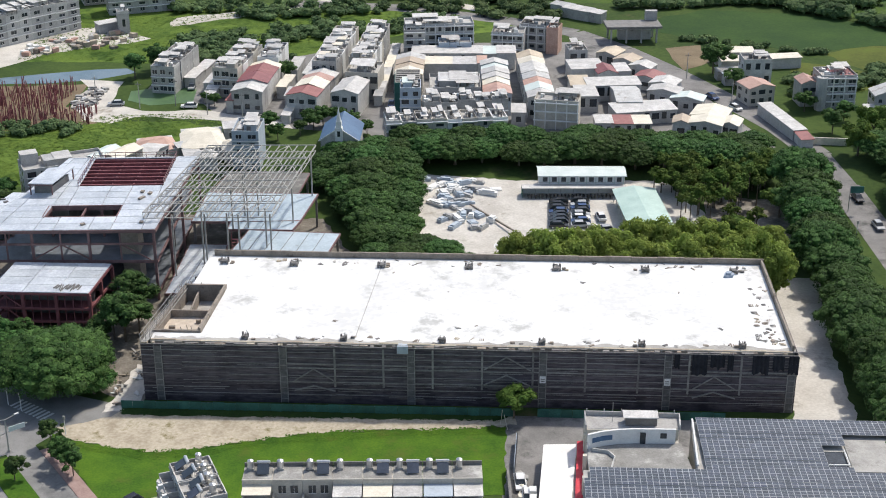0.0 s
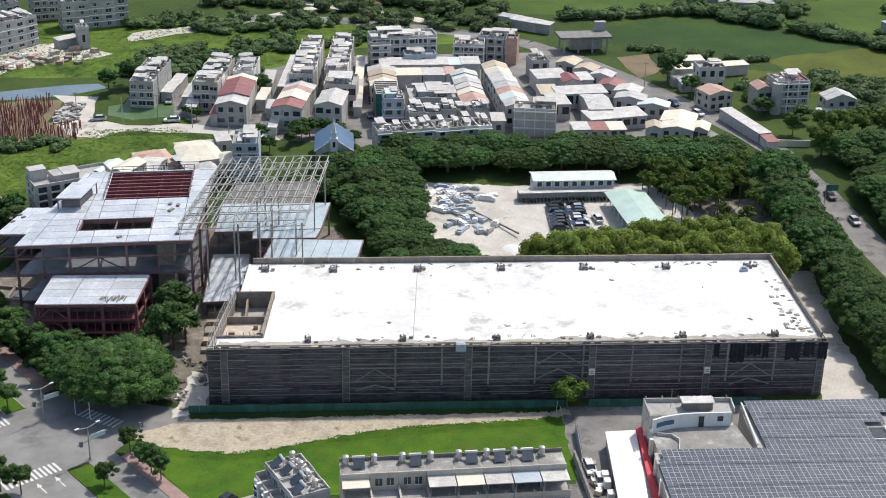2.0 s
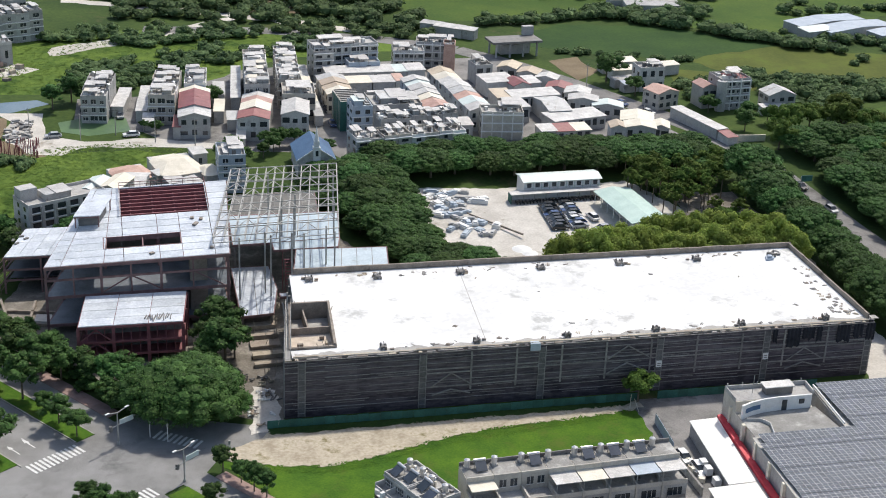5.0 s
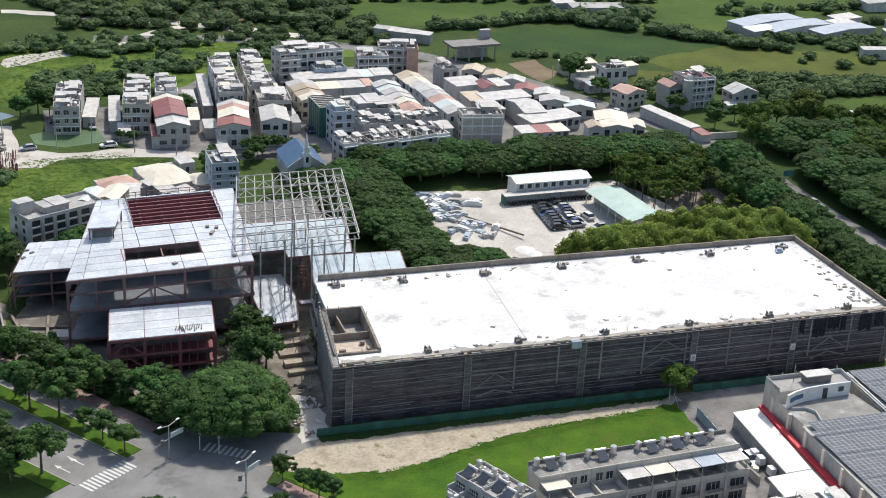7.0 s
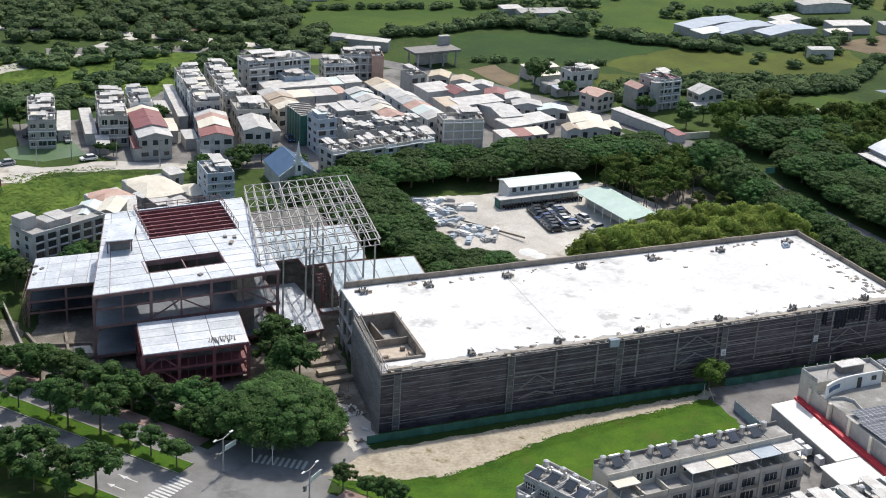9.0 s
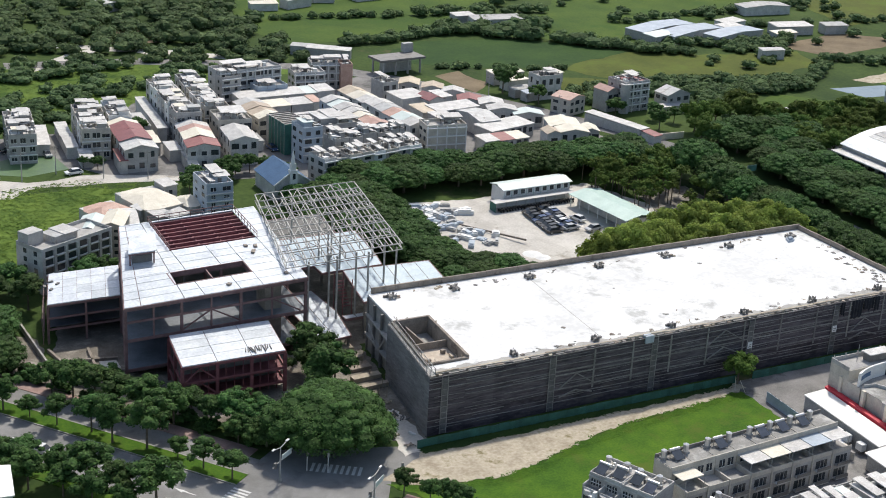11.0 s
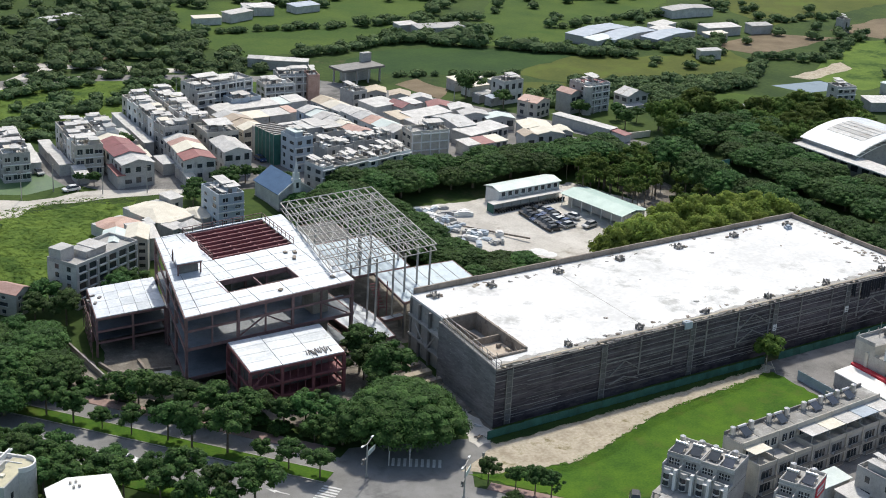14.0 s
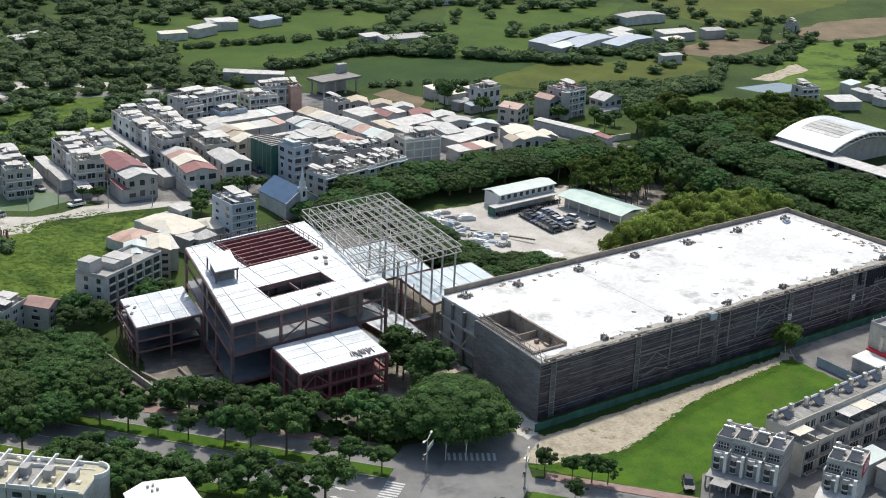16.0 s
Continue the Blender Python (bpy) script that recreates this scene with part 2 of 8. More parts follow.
M["leaf_light"] = surface("light_leaf", (0.20, 0.275, 0.060), (0.33, 0.41, 0.11), 0.8, 0.3, 2.2, 0.5, gloss=0.12, vary=0.12, island=0.2, bump_dist=0.25)
M["leaf_great"] = surface("glossy_rain_tree_leaf", (0.034, 0.084, 0.020), (0.074, 0.145, 0.035), 0.75, 0.25, 2.2, 0.5, gloss=0.2, island=0.45, bump_dist=0.25)
M["leaf_olive"] = surface("olive_leaf", (0.056, 0.105, 0.022), (0.130, 0.185, 0.040), 0.8, 0.3, 2.2, 0.5, gloss=0.12, vary=0.25, island=0.25, bump_dist=0.25)
# paler, greyer leaf: the haze of distance is put into its colour
M["leaf_far"] = surface("haze_paled_leaf", (0.068, 0.122, 0.052), (0.138, 0.208, 0.082), 0.8, 0.15, 1.2, 0.5, gloss=0.15, vary=0.2, island=0.35, bump_dist=0.3)
M["bark"] = surface("bark", (0.09, 0.07, 0.05), (0.18, 0.15, 0.11), 0.95, 2.0, 14.0, 0.5)
M["red"] = surface("red_paint", (0.55, 0.025, 0.045), (0.70, 0.045, 0.07), 0.5, 0.4, 4.0, 0.05)
M["blue_roof"] = surface("blue_roof_sheet", (0.05, 0.11, 0.21), (0.08, 0.16, 0.28), 0.5, 0.3, 3.0, 0.05)
M["blue_shed"] = surface("blue_grey_sheet", (0.27, 0.33, 0.41), (0.40, 0.46, 0.53), 0.5, 0.3, 3.0, 0.05)
M["water"] = surface("pond_water", (0.10, 0.15, 0.18), (0.15, 0.20, 0.23), 0.08, 0.1, 2.0, 0.02)


def let_through(m, share):
    """Leaves pass part of the sunlight on through."""
    n, l = m.node_tree.nodes, m.node_tree.links
    b = n["Principled BSDF"]
    mix, thin = n.new("ShaderNodeMixShader"), n.new("ShaderNodeBsdfTranslucent")
    l.new(b.inputs["Base Color"].links[0].from_socket, thin.inputs["Color"])
    mix.inputs["Fac"].default_value = share
    l.new(b.outputs["BSDF"], mix.inputs[1])
    l.new(thin.outputs["BSDF"], mix.inputs[2])
    l.new(mix.outputs["Shader"], n["Material Output"].inputs["Surface"])


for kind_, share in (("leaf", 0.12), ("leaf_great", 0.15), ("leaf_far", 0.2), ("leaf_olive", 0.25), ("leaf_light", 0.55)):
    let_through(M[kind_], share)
M["marsh"] = surface("wet_grass", (0.05, 0.11, 0.05), (0.09, 0.17, 0.06), 0.5, 0.15, 2.0, 0.2)
M["rubber"] = surface("tyre_rubber", (0.015, 0.015, 0.015), (0.03, 0.03, 0.03), 0.9, 2.0, 9.0, 0.0)
for shade, low, high in (("dark", (0.012, 0.013, 0.016), (0.03, 0.032, 0.036)), ("silver", (0.36, 0.37, 0.38), (0.48, 0.49, 0.50)), ("white", (0.68, 0.68, 0.67), (0.78, 0.78, 0.77)), ("blue", (0.03, 0.06, 0.15), (0.05, 0.09, 0.2))):
    M["car_" + shade] = surface(shade + "_car_paint", low, high, 0.25, 0.6, 4.0, 0.0)


# ---- mesh helpers ----
class Geo:
    def __init__(self):
        self.v, self.f = [], []

    def add(self, verts, faces):
        k = len(self.v)
        self.v += [tuple(p) for p in verts]
        self.f += [tuple(i + k for i in f) for f in faces]
        return self

    def box(self, x0, y0, z0, x1, y1, z1):
        return self.add([(x0, y0, z0), (x1, y0, z0), (x1, y1, z0), (x0, y1, z0), (x0, y0, z1), (x1, y0, z1), (x1, y1, z1), (x0, y1, z1)],
                        [(3, 2, 1, 0), (4, 5, 6, 7), (0, 1, 5, 4), (1, 2, 6, 5), (2, 3, 7, 6), (3, 0, 4, 7)])

    def beam(self, p, q, w, h=None):
        p, q = Vector(p), Vector(q)
        d = (q - p).normalized()
        up = Vector((0, 0, 1)) if abs(d.z) < 0.9 else Vector((0, 1, 0))
        s = d.cross(up).normalized() * w / 2
        u = s.cross(d).normalized() * (h or w) / 2
        vs = [e + a * s + b * u for e in (p, q) for a, b in ((-1, -1), (1, -1), (1, 1), (-1, 1))]
        return self.add(vs, [(0, 1, 2, 3), (7, 6, 5, 4), (0, 4, 5, 1), (1, 5, 6, 2), (2, 6, 7, 3), (3, 7, 4, 0)])

    def prism(self, pts, z0, z1):
        n = len(pts)
        self.add([(x, y, z0) for x, y in pts] + [(x, y, z1) for x, y in pts],
                 [tuple(range(n - 1, -1, -1)), tuple(range(n, 2 * n))] + [(i, (i + 1) % n, n + (i + 1) % n, n + i) for i in range(n)])
        return self

    def tube(self, p, q, r0, r1, n=8):
        p, q = Vector(p), Vector(q)
        d = (q - p).normalized()
        a = d.orthogonal().normalized()
        b = d.cross(a)
        ring = lambda c, r: [c + r * (math.cos(i * 2 * math.pi / n) * a + math.sin(i * 2 * math.pi / n) * b) for i in range(n)]
        return self.add(ring(p, r0) + ring(q, r1), [(i, (i + 1) % n, n + (i + 1) % n, n + i) for i in range(n)] + [tuple(range(n - 1, -1, -1)), tuple(range(n, 2 * n))])

    def mesh(self, name, material):
        me = bpy.data.meshes.new(name)
        me.from_pydata(self.v, [], self.f)
        me.materials.append(material)
        me.update()
        return me


# the land rises gently from the yard to the level of the town
TERRACE, FOOT, HEAD = 3.0, 70.0, 118.0


def rise(y):
    return TERRACE * min(1.0, max(0.0, (y - FOOT) / (HEAD - FOOT)))


def town_shift(x, y):
    """How far a place lies above the building site: metres to add."""
    return (0.0, 0.0, rise(y))


def settle(m):
    """The same pose, set down on the rising land."""
    x, y, z = m.translation
    return Matrix.Translation(town_shift(x, y)) @ m


def thing(name, m, label, category, group="", kind=""):
    """An empty at the base of a thing, which parents its parts."""
    ob = new(name)
    ob.matrix_basis = settle(m)
    return tagged(ob, label, category, group, kind)


FALLS = {}


def main_fall(x, y, z):
    """The main block's decks fall towards the front; columns stay upright."""
    px, py = x - 0.035 * (x + 59.2), 36.6 + 0.86 * (y - 37.0)
    roof = 15.0 + 0.066 * (py - 37.0) + 0.03 * (px + 41.0)
    return (px, py, z * roof / 14.3)


def front_fall(x, y, z):
    """The same for the front block, which stands a little askew."""
    py = 22.5 + 0.86 * (y - 22.6)
    return (x + 0.12 * (py - 22.5), py, z * (8.2 + 0.05 * (py - 22.5)) / 8.1)


def part(name, geo, material, parent, label=""):
    if parent.name in FALLS:
        geo.v = [FALLS[parent.name](*p) for p in geo.v]
    ob = new(name, geo if isinstance(geo, bpy.types.Mesh) else geo.mesh(name, material))
    ob.parent = parent
    return tagged(ob, label)


def structure(name, geo, material, label="", category=""):
    return tagged(new(name, geo.mesh(name, material)), label, category, "", "structure")


def quad(o, a, b, z):
    """A flat four-sided plan from an origin, a length vector and a width vector."""
    return [(o[0], o[1]), (o[0] + a[0], o[1] + a[1]), (o[0] + a[0] + b[0], o[1] + a[1] + b[1]), (o[0] + b[0], o[1] + b[1])]


# ---- ground, roads and plots ----
LAND = ((-2500, 0.0), (FOOT, 0.0), (HEAD, TERRACE), (2500, TERRACE))
land = Geo()
for (y0, z0), (y1, z1) in zip(LAND, LAND[1:]):
    land.add([(-2500, y0, z0), (2500, y0, z0), (2500, y1, z1), (-2500, y1, z1)], [(0, 1, 2, 3)])
structure("ground", land, M["ground"], "flat farmland of grass and soil", "ground")


EDGE = random.Random(5)


def ragged(pts, step, wide):
    """The same plan with uneven edges."""
    out = []
    for p, q in zip(pts, pts[1:] + pts[:1]):
        p, q = Vector(p), Vector(q)
        n = max(1, int((q - p).length / step))
        side = Vector((q.y - p.y, p.x - q.x)).normalized()
        out += [tuple(p.lerp(q, i / n) + side * (EDGE.uniform(-wide, wide) if i else 0)) for i in range(n)]
    return out


def clipped(pts, limit, side):
    """The part of a plan beyond a line of constant y (side 1) or short of it (side -1)."""
    out = []
    for (ax, ay), (bx, by) in zip(pts, pts[1:] + pts[:1]):
        if (ay - limit) * side >= 0:
            out.append((ax, ay))
        if (ay - limit) * (by - limit) < 0:
            t = (limit - ay) / (by - ay)
            out.append((ax + t * (bx - ax), limit))
    return out


def patch(name, pts, z, material, label, category="ground"):
    if category in ("ground", "yard", "meadow", "field", "path") or name == "grass_1":
        pts = ragged(pts, *((1.3, 0.45) if min(p[1] for p in pts) < 60 else (5.0, 1.3)))
    g = Geo()
    for low, high in ((-1e5, FOOT), (FOOT, HEAD), (HEAD, 1e5)):
        piece = clipped(clipped(pts, low, 1), high, -1)
        if len(piece) > 2:
            n = len(piece)
            g.add([(px, py, rise(py) - 0.2) for px, py in piece] + [(px, py, rise(py) + z) for px, py in piece],
                  [tuple(range(n - 1, -1, -1)), tuple(range(n, 2 * n))] + [(i, (i + 1) % n, n + (i + 1) % n, n + i) for i in range(n)])
    return structure(name, g, material, label, category)


ALONG, ACROSS = Vector((0.602, -0.799)), Vector((0.799, 0.602))
ROAD0 = Vector((-96.8, 56.1))


def on_road(s, n):
    """A place on the boulevard: s metres along it, n metres towards the building site."""
    p = ROAD0 + s * ALONG + n * ACROSS
    return (p.x, p.y)


def strip(name, s0, s1, n0, n1, z, material, label, category="road"):
    return patch(name, [on_road(s0, n0), on_road(s1, n0), on_road(s1, n1), on_road(s0, n1)], z, material, label, category)


strip("road_1", -90, 170, -13.5, -2.8, 0.02, M["asphalt"], "wide grey asphalt boulevard carriageway")
strip("road_2", -90, 78, 1.2, 6.2, 0.02, M["asphalt"], "narrow grey asphalt frontage lane under trees")
strip("road_3", 96, 170, 1.2, 6.2, 0.02, M["asphalt"], "narrow asphalt lane beside the grass plot")
patch("road_4", [on_road(74, -22), on_road(98, -22), on_road(98, 6), (-30, -13.5), (-17, -9.5), (-17, -5.5), (-24, -4), on_road(74, 10)], 0.024, M["asphalt"], "asphalt junction with worn white markings", "road")
strip("grass_verge_1", -90, 75, -2.8, 1.2, 0.14, M["grass"], "raised green grass median planted with trees", "grass")
strip("grass_verge_2", 99, 150, -2.8, 1.2, 0.14, M["grass"], "raised green grass median planted with trees", "grass")
strip("grass_verge_3", -90, 74, -17.0, -13.5, 0.14, M["grass"], "green roadside verge beside the boulevard", "grass")
strip("pavement_1", -90, 72, 6.2, 9.0, 0.12, M["paving"], "dull red paved footpath along the site", "pavement")
strip("pavement_2", 100, 150, 6.2, 8.6, 0.12, M["paving"], "dull red paved footpath by the grass plot", "pavement")
for k, (n0, n1) in enumerate(((-2.8, -2.6), (1.0, 1.2), (-13.7, -13.5))):
    strip("kerb_%d" % (k + 1), -90, 75, n0, n1, 0.17, M["concrete"], "pale concrete kerb of the boulevard", "kerb")
for k in range(30):
    s = -84 + k * 5.4
    if not 72 < s < 98:
        strip("lane_mark_%d" % (k + 1), s, s + 2.4, -8.3, -8.12, 0.026, M["paint"], "white dashed lane line on asphalt", "road marking")
for k in range(12):
    strip("crosswalk_%d" % (k + 1), 75.2, 78.4, -13.1 + k * 0.85, -12.65 + k * 0.85, 0.030, M["paint"], "white zebra crossing stripe on asphalt", "road marking")
    strip("crosswalk_%d" % (k + 13), 94.6, 97.6, -13.1 + k * 0.85, -12.65 + k * 0.85, 0.030, M["paint"], "white zebra crossing stripe on asphalt", "road marking")
for k in range(9):
    p = (-41.2 + k * 0.82, -5.8 - k * 0.55)
    patch("crosswalk_%d" % (k + 25), quad(p, (1.6, 2.3), (0.42, -0.28), 0), 0.032, M["paint"], "white zebra crossing stripe on asphalt", "road marking")
for k, (s, n) in enumerate(((100, -5.2), (100, -8.5), (69, -8.4), (69, -11.4))):
    g = Geo().prism([on_road(s, n - 0.1), on_road(s + 2.4, n - 0.1), on_road(s + 2.4, n + 0.1), on_road(s, n + 0.1)], 0, 0.03)
    g.prism([on_road(s - 1.3, n), on_road(s, n - 0.45), on_road(s, n + 0.45)], 0, 0.03)
    structure("road_arrow_%d" % (k + 1), g, M["paint"], "white painted lane arrow on asphalt", "road marking")

patch("dirt_1", [(-32, -13), (-24, -9.2), (-19, -6.0), (46, -5.6), (47, -8.6), (38, -10.2), (28, -11), (17, -12), (9, -13.6), (2, -15.8), (-5, -18.2), (-13, -19.6), (-20, -18.6), (-27, -16.6)], 0.036, M["dirt"], "bare sandy dirt strip in front of the hoarding")
patch("grass_1", [(-31.5, -14.5), (-27, -16.8), (-20, -18.8), (-13, -19.8), (-5, -18.4), (2, -16), (9, -13.8), (17, -12.2), (28, -11.2), (38, -10.4), (45.2, -9.6), (45, -30), (6, -33), (-6, -34.5), (-17, -36)], 0.05, M["grass"], "bright green mown grass plot", "grass")
# rank grass; the shadow along the hoarding is put into its dark colour too
patch("hoarding_verge", [(-21, -8.0), (10, -7.6), (44, -7.2), (46, -5.4), (-21, -5.4)], 0.044, M["crop"], "rank grass along the hoarding foot, darkened with its shade", "ground")
patch("driveway", [(45.2, -6), (56, -6), (56, -90), (44, -90), (44.6, -30)], 0.03, M["town"], "worn grey concrete drive between houses", "driveway")
patch("house_apron", [(-15.5, -40.5), (-7.5, -33.6), (5, -34.6), (46, -31), (46, -47), (30, -49), (12, -72), (2, -62)], 0.058, M["town"], "worn grey concrete round the street houses", "driveway")
patch("forecourt", [(45.4, -5.6), (94, -5.6), (94, -17.0), (56, -18.2), (45, -22)], 0.034, M["town"], "worn grey concrete forecourt", "driveway")
patch("slope_soil", [(-78, 52), (-73, 63), (-69.6, 60), (-70.2, 42), (-66, 35), (-72, 38), (-77, 46)], 0.03, M["site"], "bare grey-brown soil beside the wing")
patch("alley", [(-6, -95), (44, -95), (44, -46), (5, -47)], 0.028, M["town"], "worn grey alley between terraces", "driveway")
patch("lot_1", [(24, 103), (46, 100), (82, 101), (90, 84), (84, 62), (66, 50), (40, 50), (27, 60)], 0.03, M["lot"], "pale dusty gravel parking yard", "yard")
patch("path_1", [(94.5, -14), (105, -14), (106, 20), (109.5, 52), (103, 52), (95, 34)], 0.028, M["lot"], "pale dusty site track beside the building", "path")
patch("site_soil", [(-72, 40), (-66, 30), (-48, 14), (-24, -2), (-18, -4), (-13, 36), (12, 37), (12, 60), (4, 78), (-60, 80)], 0.018, M["site"], "trodden grey-brown soil of the building site", "ground")
patch("concrete_apron", [(-24.5, -7.5), (-18.6, -6.5), (-18.4, 8), (-22.5, 10)], 0.04, M["lot"], "pale concrete apron with rubble", "yard")
patch("orchard_soil", [(88, 74), (108, 72), (107, 92), (92, 94)], 0.022, M["site"], "bare grey soil clearing among trees", "ground")
# the country road on the far side
RIGHT = [(131, -60), (130, 30), (127.5, 70), (124.0, 100), (121.0, 118), (115.6, 136), (105.5, 158), (92, 185), (80, 206), (66, 224), (44, 238), (8, 252), (-33, 257)]
g = Geo()
for p, q in zip(RIGHT, RIGHT[1:]):
    d = (Vector(q) - Vector(p)).normalized() * 4.0
    lift = 0.03 + 0.002 * len(g.f) / 6
    a, b = rise(p[1]), rise(q[1])
    g.add([(p[0] + d.y, p[1] - d.x, a - 0.2), (q[0] + d.y, q[1] - d.x, b - 0.2), (q[0] - d.y, q[1] + d.x, b - 0.2), (p[0] - d.y, p[1] + d.x, a - 0.2),
           (p[0] + d.y, p[1] - d.x, a + lift), (q[0] + d.y, q[1] - d.x, b + lift), (q[0] - d.y, q[1] + d.x, b + lift), (p[0] - d.y, p[1] + d.x, a + lift)],
          [(3, 2, 1, 0), (4, 5, 6, 7), (0, 1, 5, 4), (1, 2, 6, 5), (2, 3, 7, 6), (3, 0, 4, 7)])
structure("road_5", g, M["town"], "worn grey country road through the town", "road")
patch("town_ground", [(-29, 137), (-10, 131), (10, 128), (14, 119), (48, 120), (112, 122), (100, 160), (84, 198), (72, 214), (12, 210), (-14, 204), (-26, 182), (-54, 181), (-55, 156), (-37, 150)], 0.012, M["town"], "worn grey streets between the town houses", "road")
patch("yard_3", [(-108, 176), (-99, 184), (-92.5, 195), (-71, 206), (-65, 212), (-72, 217), (-80, 226), (-92, 222), (-120, 190)], 0.03, M["lot"], "dusty yard before the unfinished terrace", "yard")
patch("bare_1", [(93, 208), (104, 212), (106, 196), (96, 186)], 0.03, M["bare"], "bare brown soil beside the filling station", "ground")
patch("meadow_1", [(-140, 70), (-88, 92), (-70, 92), (-50, 100), (-41, 116), (-34, 126), (-29, 132), (-40, 136), (-60, 134.5), (-72, 128), (-140, 122)], 0.02, M["meadow"], "rough bright green meadow with tufts", "meadow")
patch("meadow_2", [(-140, 186), (-60, 186), (-58, 193), (-20, 194), (12, 219), (60, 226), (20, 250), (-40, 256), (-140, 240)], 0.02, M["meadow"], "rough bright green meadow with tufts", "meadow")
patch("yard_2", [(-130, 160), (-94, 163), (-72.5, 166), (-73.5, 147), (-74.5, 129), (-85, 126), (-130, 118)], 0.026, M["bare"], "reddish building yard with reinforcing bars", "yard")
patch("path_2", [(-76, 170), (-63, 168.5), (-62, 150), (-52, 143.5), (-39, 145), (-28, 141.5), (-12, 135.5), (-10, 131), (-30, 136.6), (-53, 138.4), (-58, 133), (-66, 135), (-72, 146), (-71, 162)], 0.034, M["lot"], "pale dusty track beside the meadow", "path")
patch("yard_4", [(-73.6, 146), (-64, 145), (-61.5, 133), (-73.6, 130)], 0.03, M["bare"], "reddish corner of the building yard", "yard")
patch("water_1", [(-128, 160), (-94, 165.2), (-84, 166), (-71.5, 169.8), (-61.5, 177), (-65, 181), (-74, 179.5), (-87, 175), (-100, 170), (-128, 168)], 0.03, M["water"], "still blue-grey pond", "pond")
patch("bare_4", [(2, 275), (24, 263), (40, 250), (38, 246), (20, 257), (0, 270), (-24, 282), (-60, 296), (-60, 301), (-24, 288)], 0.03, M["lot"], "pale dusty road across the plain", "path")
patch("bare_5", [(7, 298), (23.5, 294), (23, 275), (3, 276)], 0.026, M["bare"], "bare brown ground beside the road", "ground")
patch("path_3", [(-62, 236), (-46, 244), (-33, 248), (-19, 260), (1, 276), (3, 272), (-17.5, 254), (-33, 242.5), (-62, 226)], 0.03, M["lot"], "pale dusty lane between meadow and wood", "path")
patch("marsh", [(-59, 160), (-47, 166), (-41, 162), (-40, 151), (-51, 148), (-58, 152)], 0.03, M["marsh"], "wet green grass around a pool", "grass")
patch("field_1", [(62, 262), (101, 258), (130, 262), (190, 330), (80, 360), (58, 300)], 0.02, M["lawn"], "wide green grass field", "field")
patch("field_2", [(84, 234), (110, 254), (150, 246), (176, 220), (138, 206), (104, 216)], 0.024, M["crop"], "dark green crop field", "field")
patch("field_3", [(138, 205), (176, 219), (200, 208), (240, 203), (234, 184), (196, 171), (166, 180), (150, 186)], 0.022, M["rice"], "ripening yellow-green rice field", "field")
patch("field_4", [(238, 212), (278, 223), (302, 204), (248, 192)], 0.022, M["bare"], "ploughed brown field", "field")
patch("field_5", [(310, 217), (353, 226), (420, 215), (380, 190), (318, 196)], 0.022, M["bare"], "ploughed brown field", "field")
patch("field_6", [(162, 144), (192, 155), (206, 140), (190, 124), (166, 130)], 0.022, M["lawn"], "bright green grass field", "field")
patch("field_7", [(150, 250), (190, 228), (240, 258), (300, 300), (220, 330)], 0.022, M["lawn"], "wide green grass field", "field")
patch("field_8", [(290, 232), (340, 240), (420, 260), (380, 320), (310, 300)], 0.022, M["rice"], "pale green rice field", "field")
patch("field_9", [(236, 160), (300, 196), (360, 184), (300, 140), (240, 138)], 0.018, M["meadow"], "rough green pasture", "field")
patch("field_10", [(128, 196), (150, 186), (166, 180), (140, 166), (124, 172)], 0.018, M["rice"], "ripening yellow rice strip", "field")
patch("bare_2", [(230, 163), (267, 172), (263, 163), (234, 157)], 0.03, M["dirt"], "pale bare sandy ground", "ground")
patch("water_2", [(214, 156), (236, 154), (238, 142), (218, 143)], 0.03, M["water"], "small grey-blue pond", "pond")


# ---- building under scaffold ----
random.seed(11)
hall = thing("scaffolded_building", pose(0, 0, 0), "long concrete hall under dark scaffold netting with a white roof", "building")


def west(y):
    """The slanting west edge of the hall."""
    return -18.0 + 0.135 * (y + 2.6)


PIT = [(-16.4, 1.7), (-8.7, 1.7), (-7.3, 19.0), (-14.3, 19.0)]


def pit_ring(grow):
    return [(PIT[0][0] - grow, PIT[0][1] - grow), (PIT[1][0] + grow, PIT[1][1] - grow), (PIT[2][0] + grow, PIT[2][1] + grow), (PIT[3][0] - grow, PIT[3][1] + grow)]


P0, P1, P2, P3 = pit_ring(0.5)
OUTLINE = [(west(-1.5) + 1.3, -1.5), (93.5, -1.5), (93.5, 33.6), (-12.6, 33.6), (-13.6, P2[1]), P2, P1, (west(1.2) + 1.0, P1[1])]
part("core", Geo().prism(OUTLINE, 0, 10.9), M["concrete"], hall, "raw grey concrete frame")
part("roof_slab", Geo().prism(OUTLINE, 10.94, 11.35), M["roof_white"], hall, "sunlit white concrete roof slab")
part("shaft_floor", Geo().prism([(west(1.2) + 0.9, P0[1] + 0.01), (P1[0] - 0.01, P1[1] + 0.01), (P2[0] - 0.01, P2[1] - 0.01), (west(19) + 0.3, P2[1] - 0.01)], 0, 8.7), M["concrete"], hall, "grey floor of the shaft")
split = [(PIT[0][0] + 1.0, 9.9), (PIT[1][0] + 0.55, 9.9)]
part("shaft_slab", Geo().prism([PIT[0], PIT[1], split[1], split[0]], 9.6, 9.9), M["board"], hall, "tan timber formwork floor")
inner, outer = pit_ring(-0.05), pit_ring(0.42)
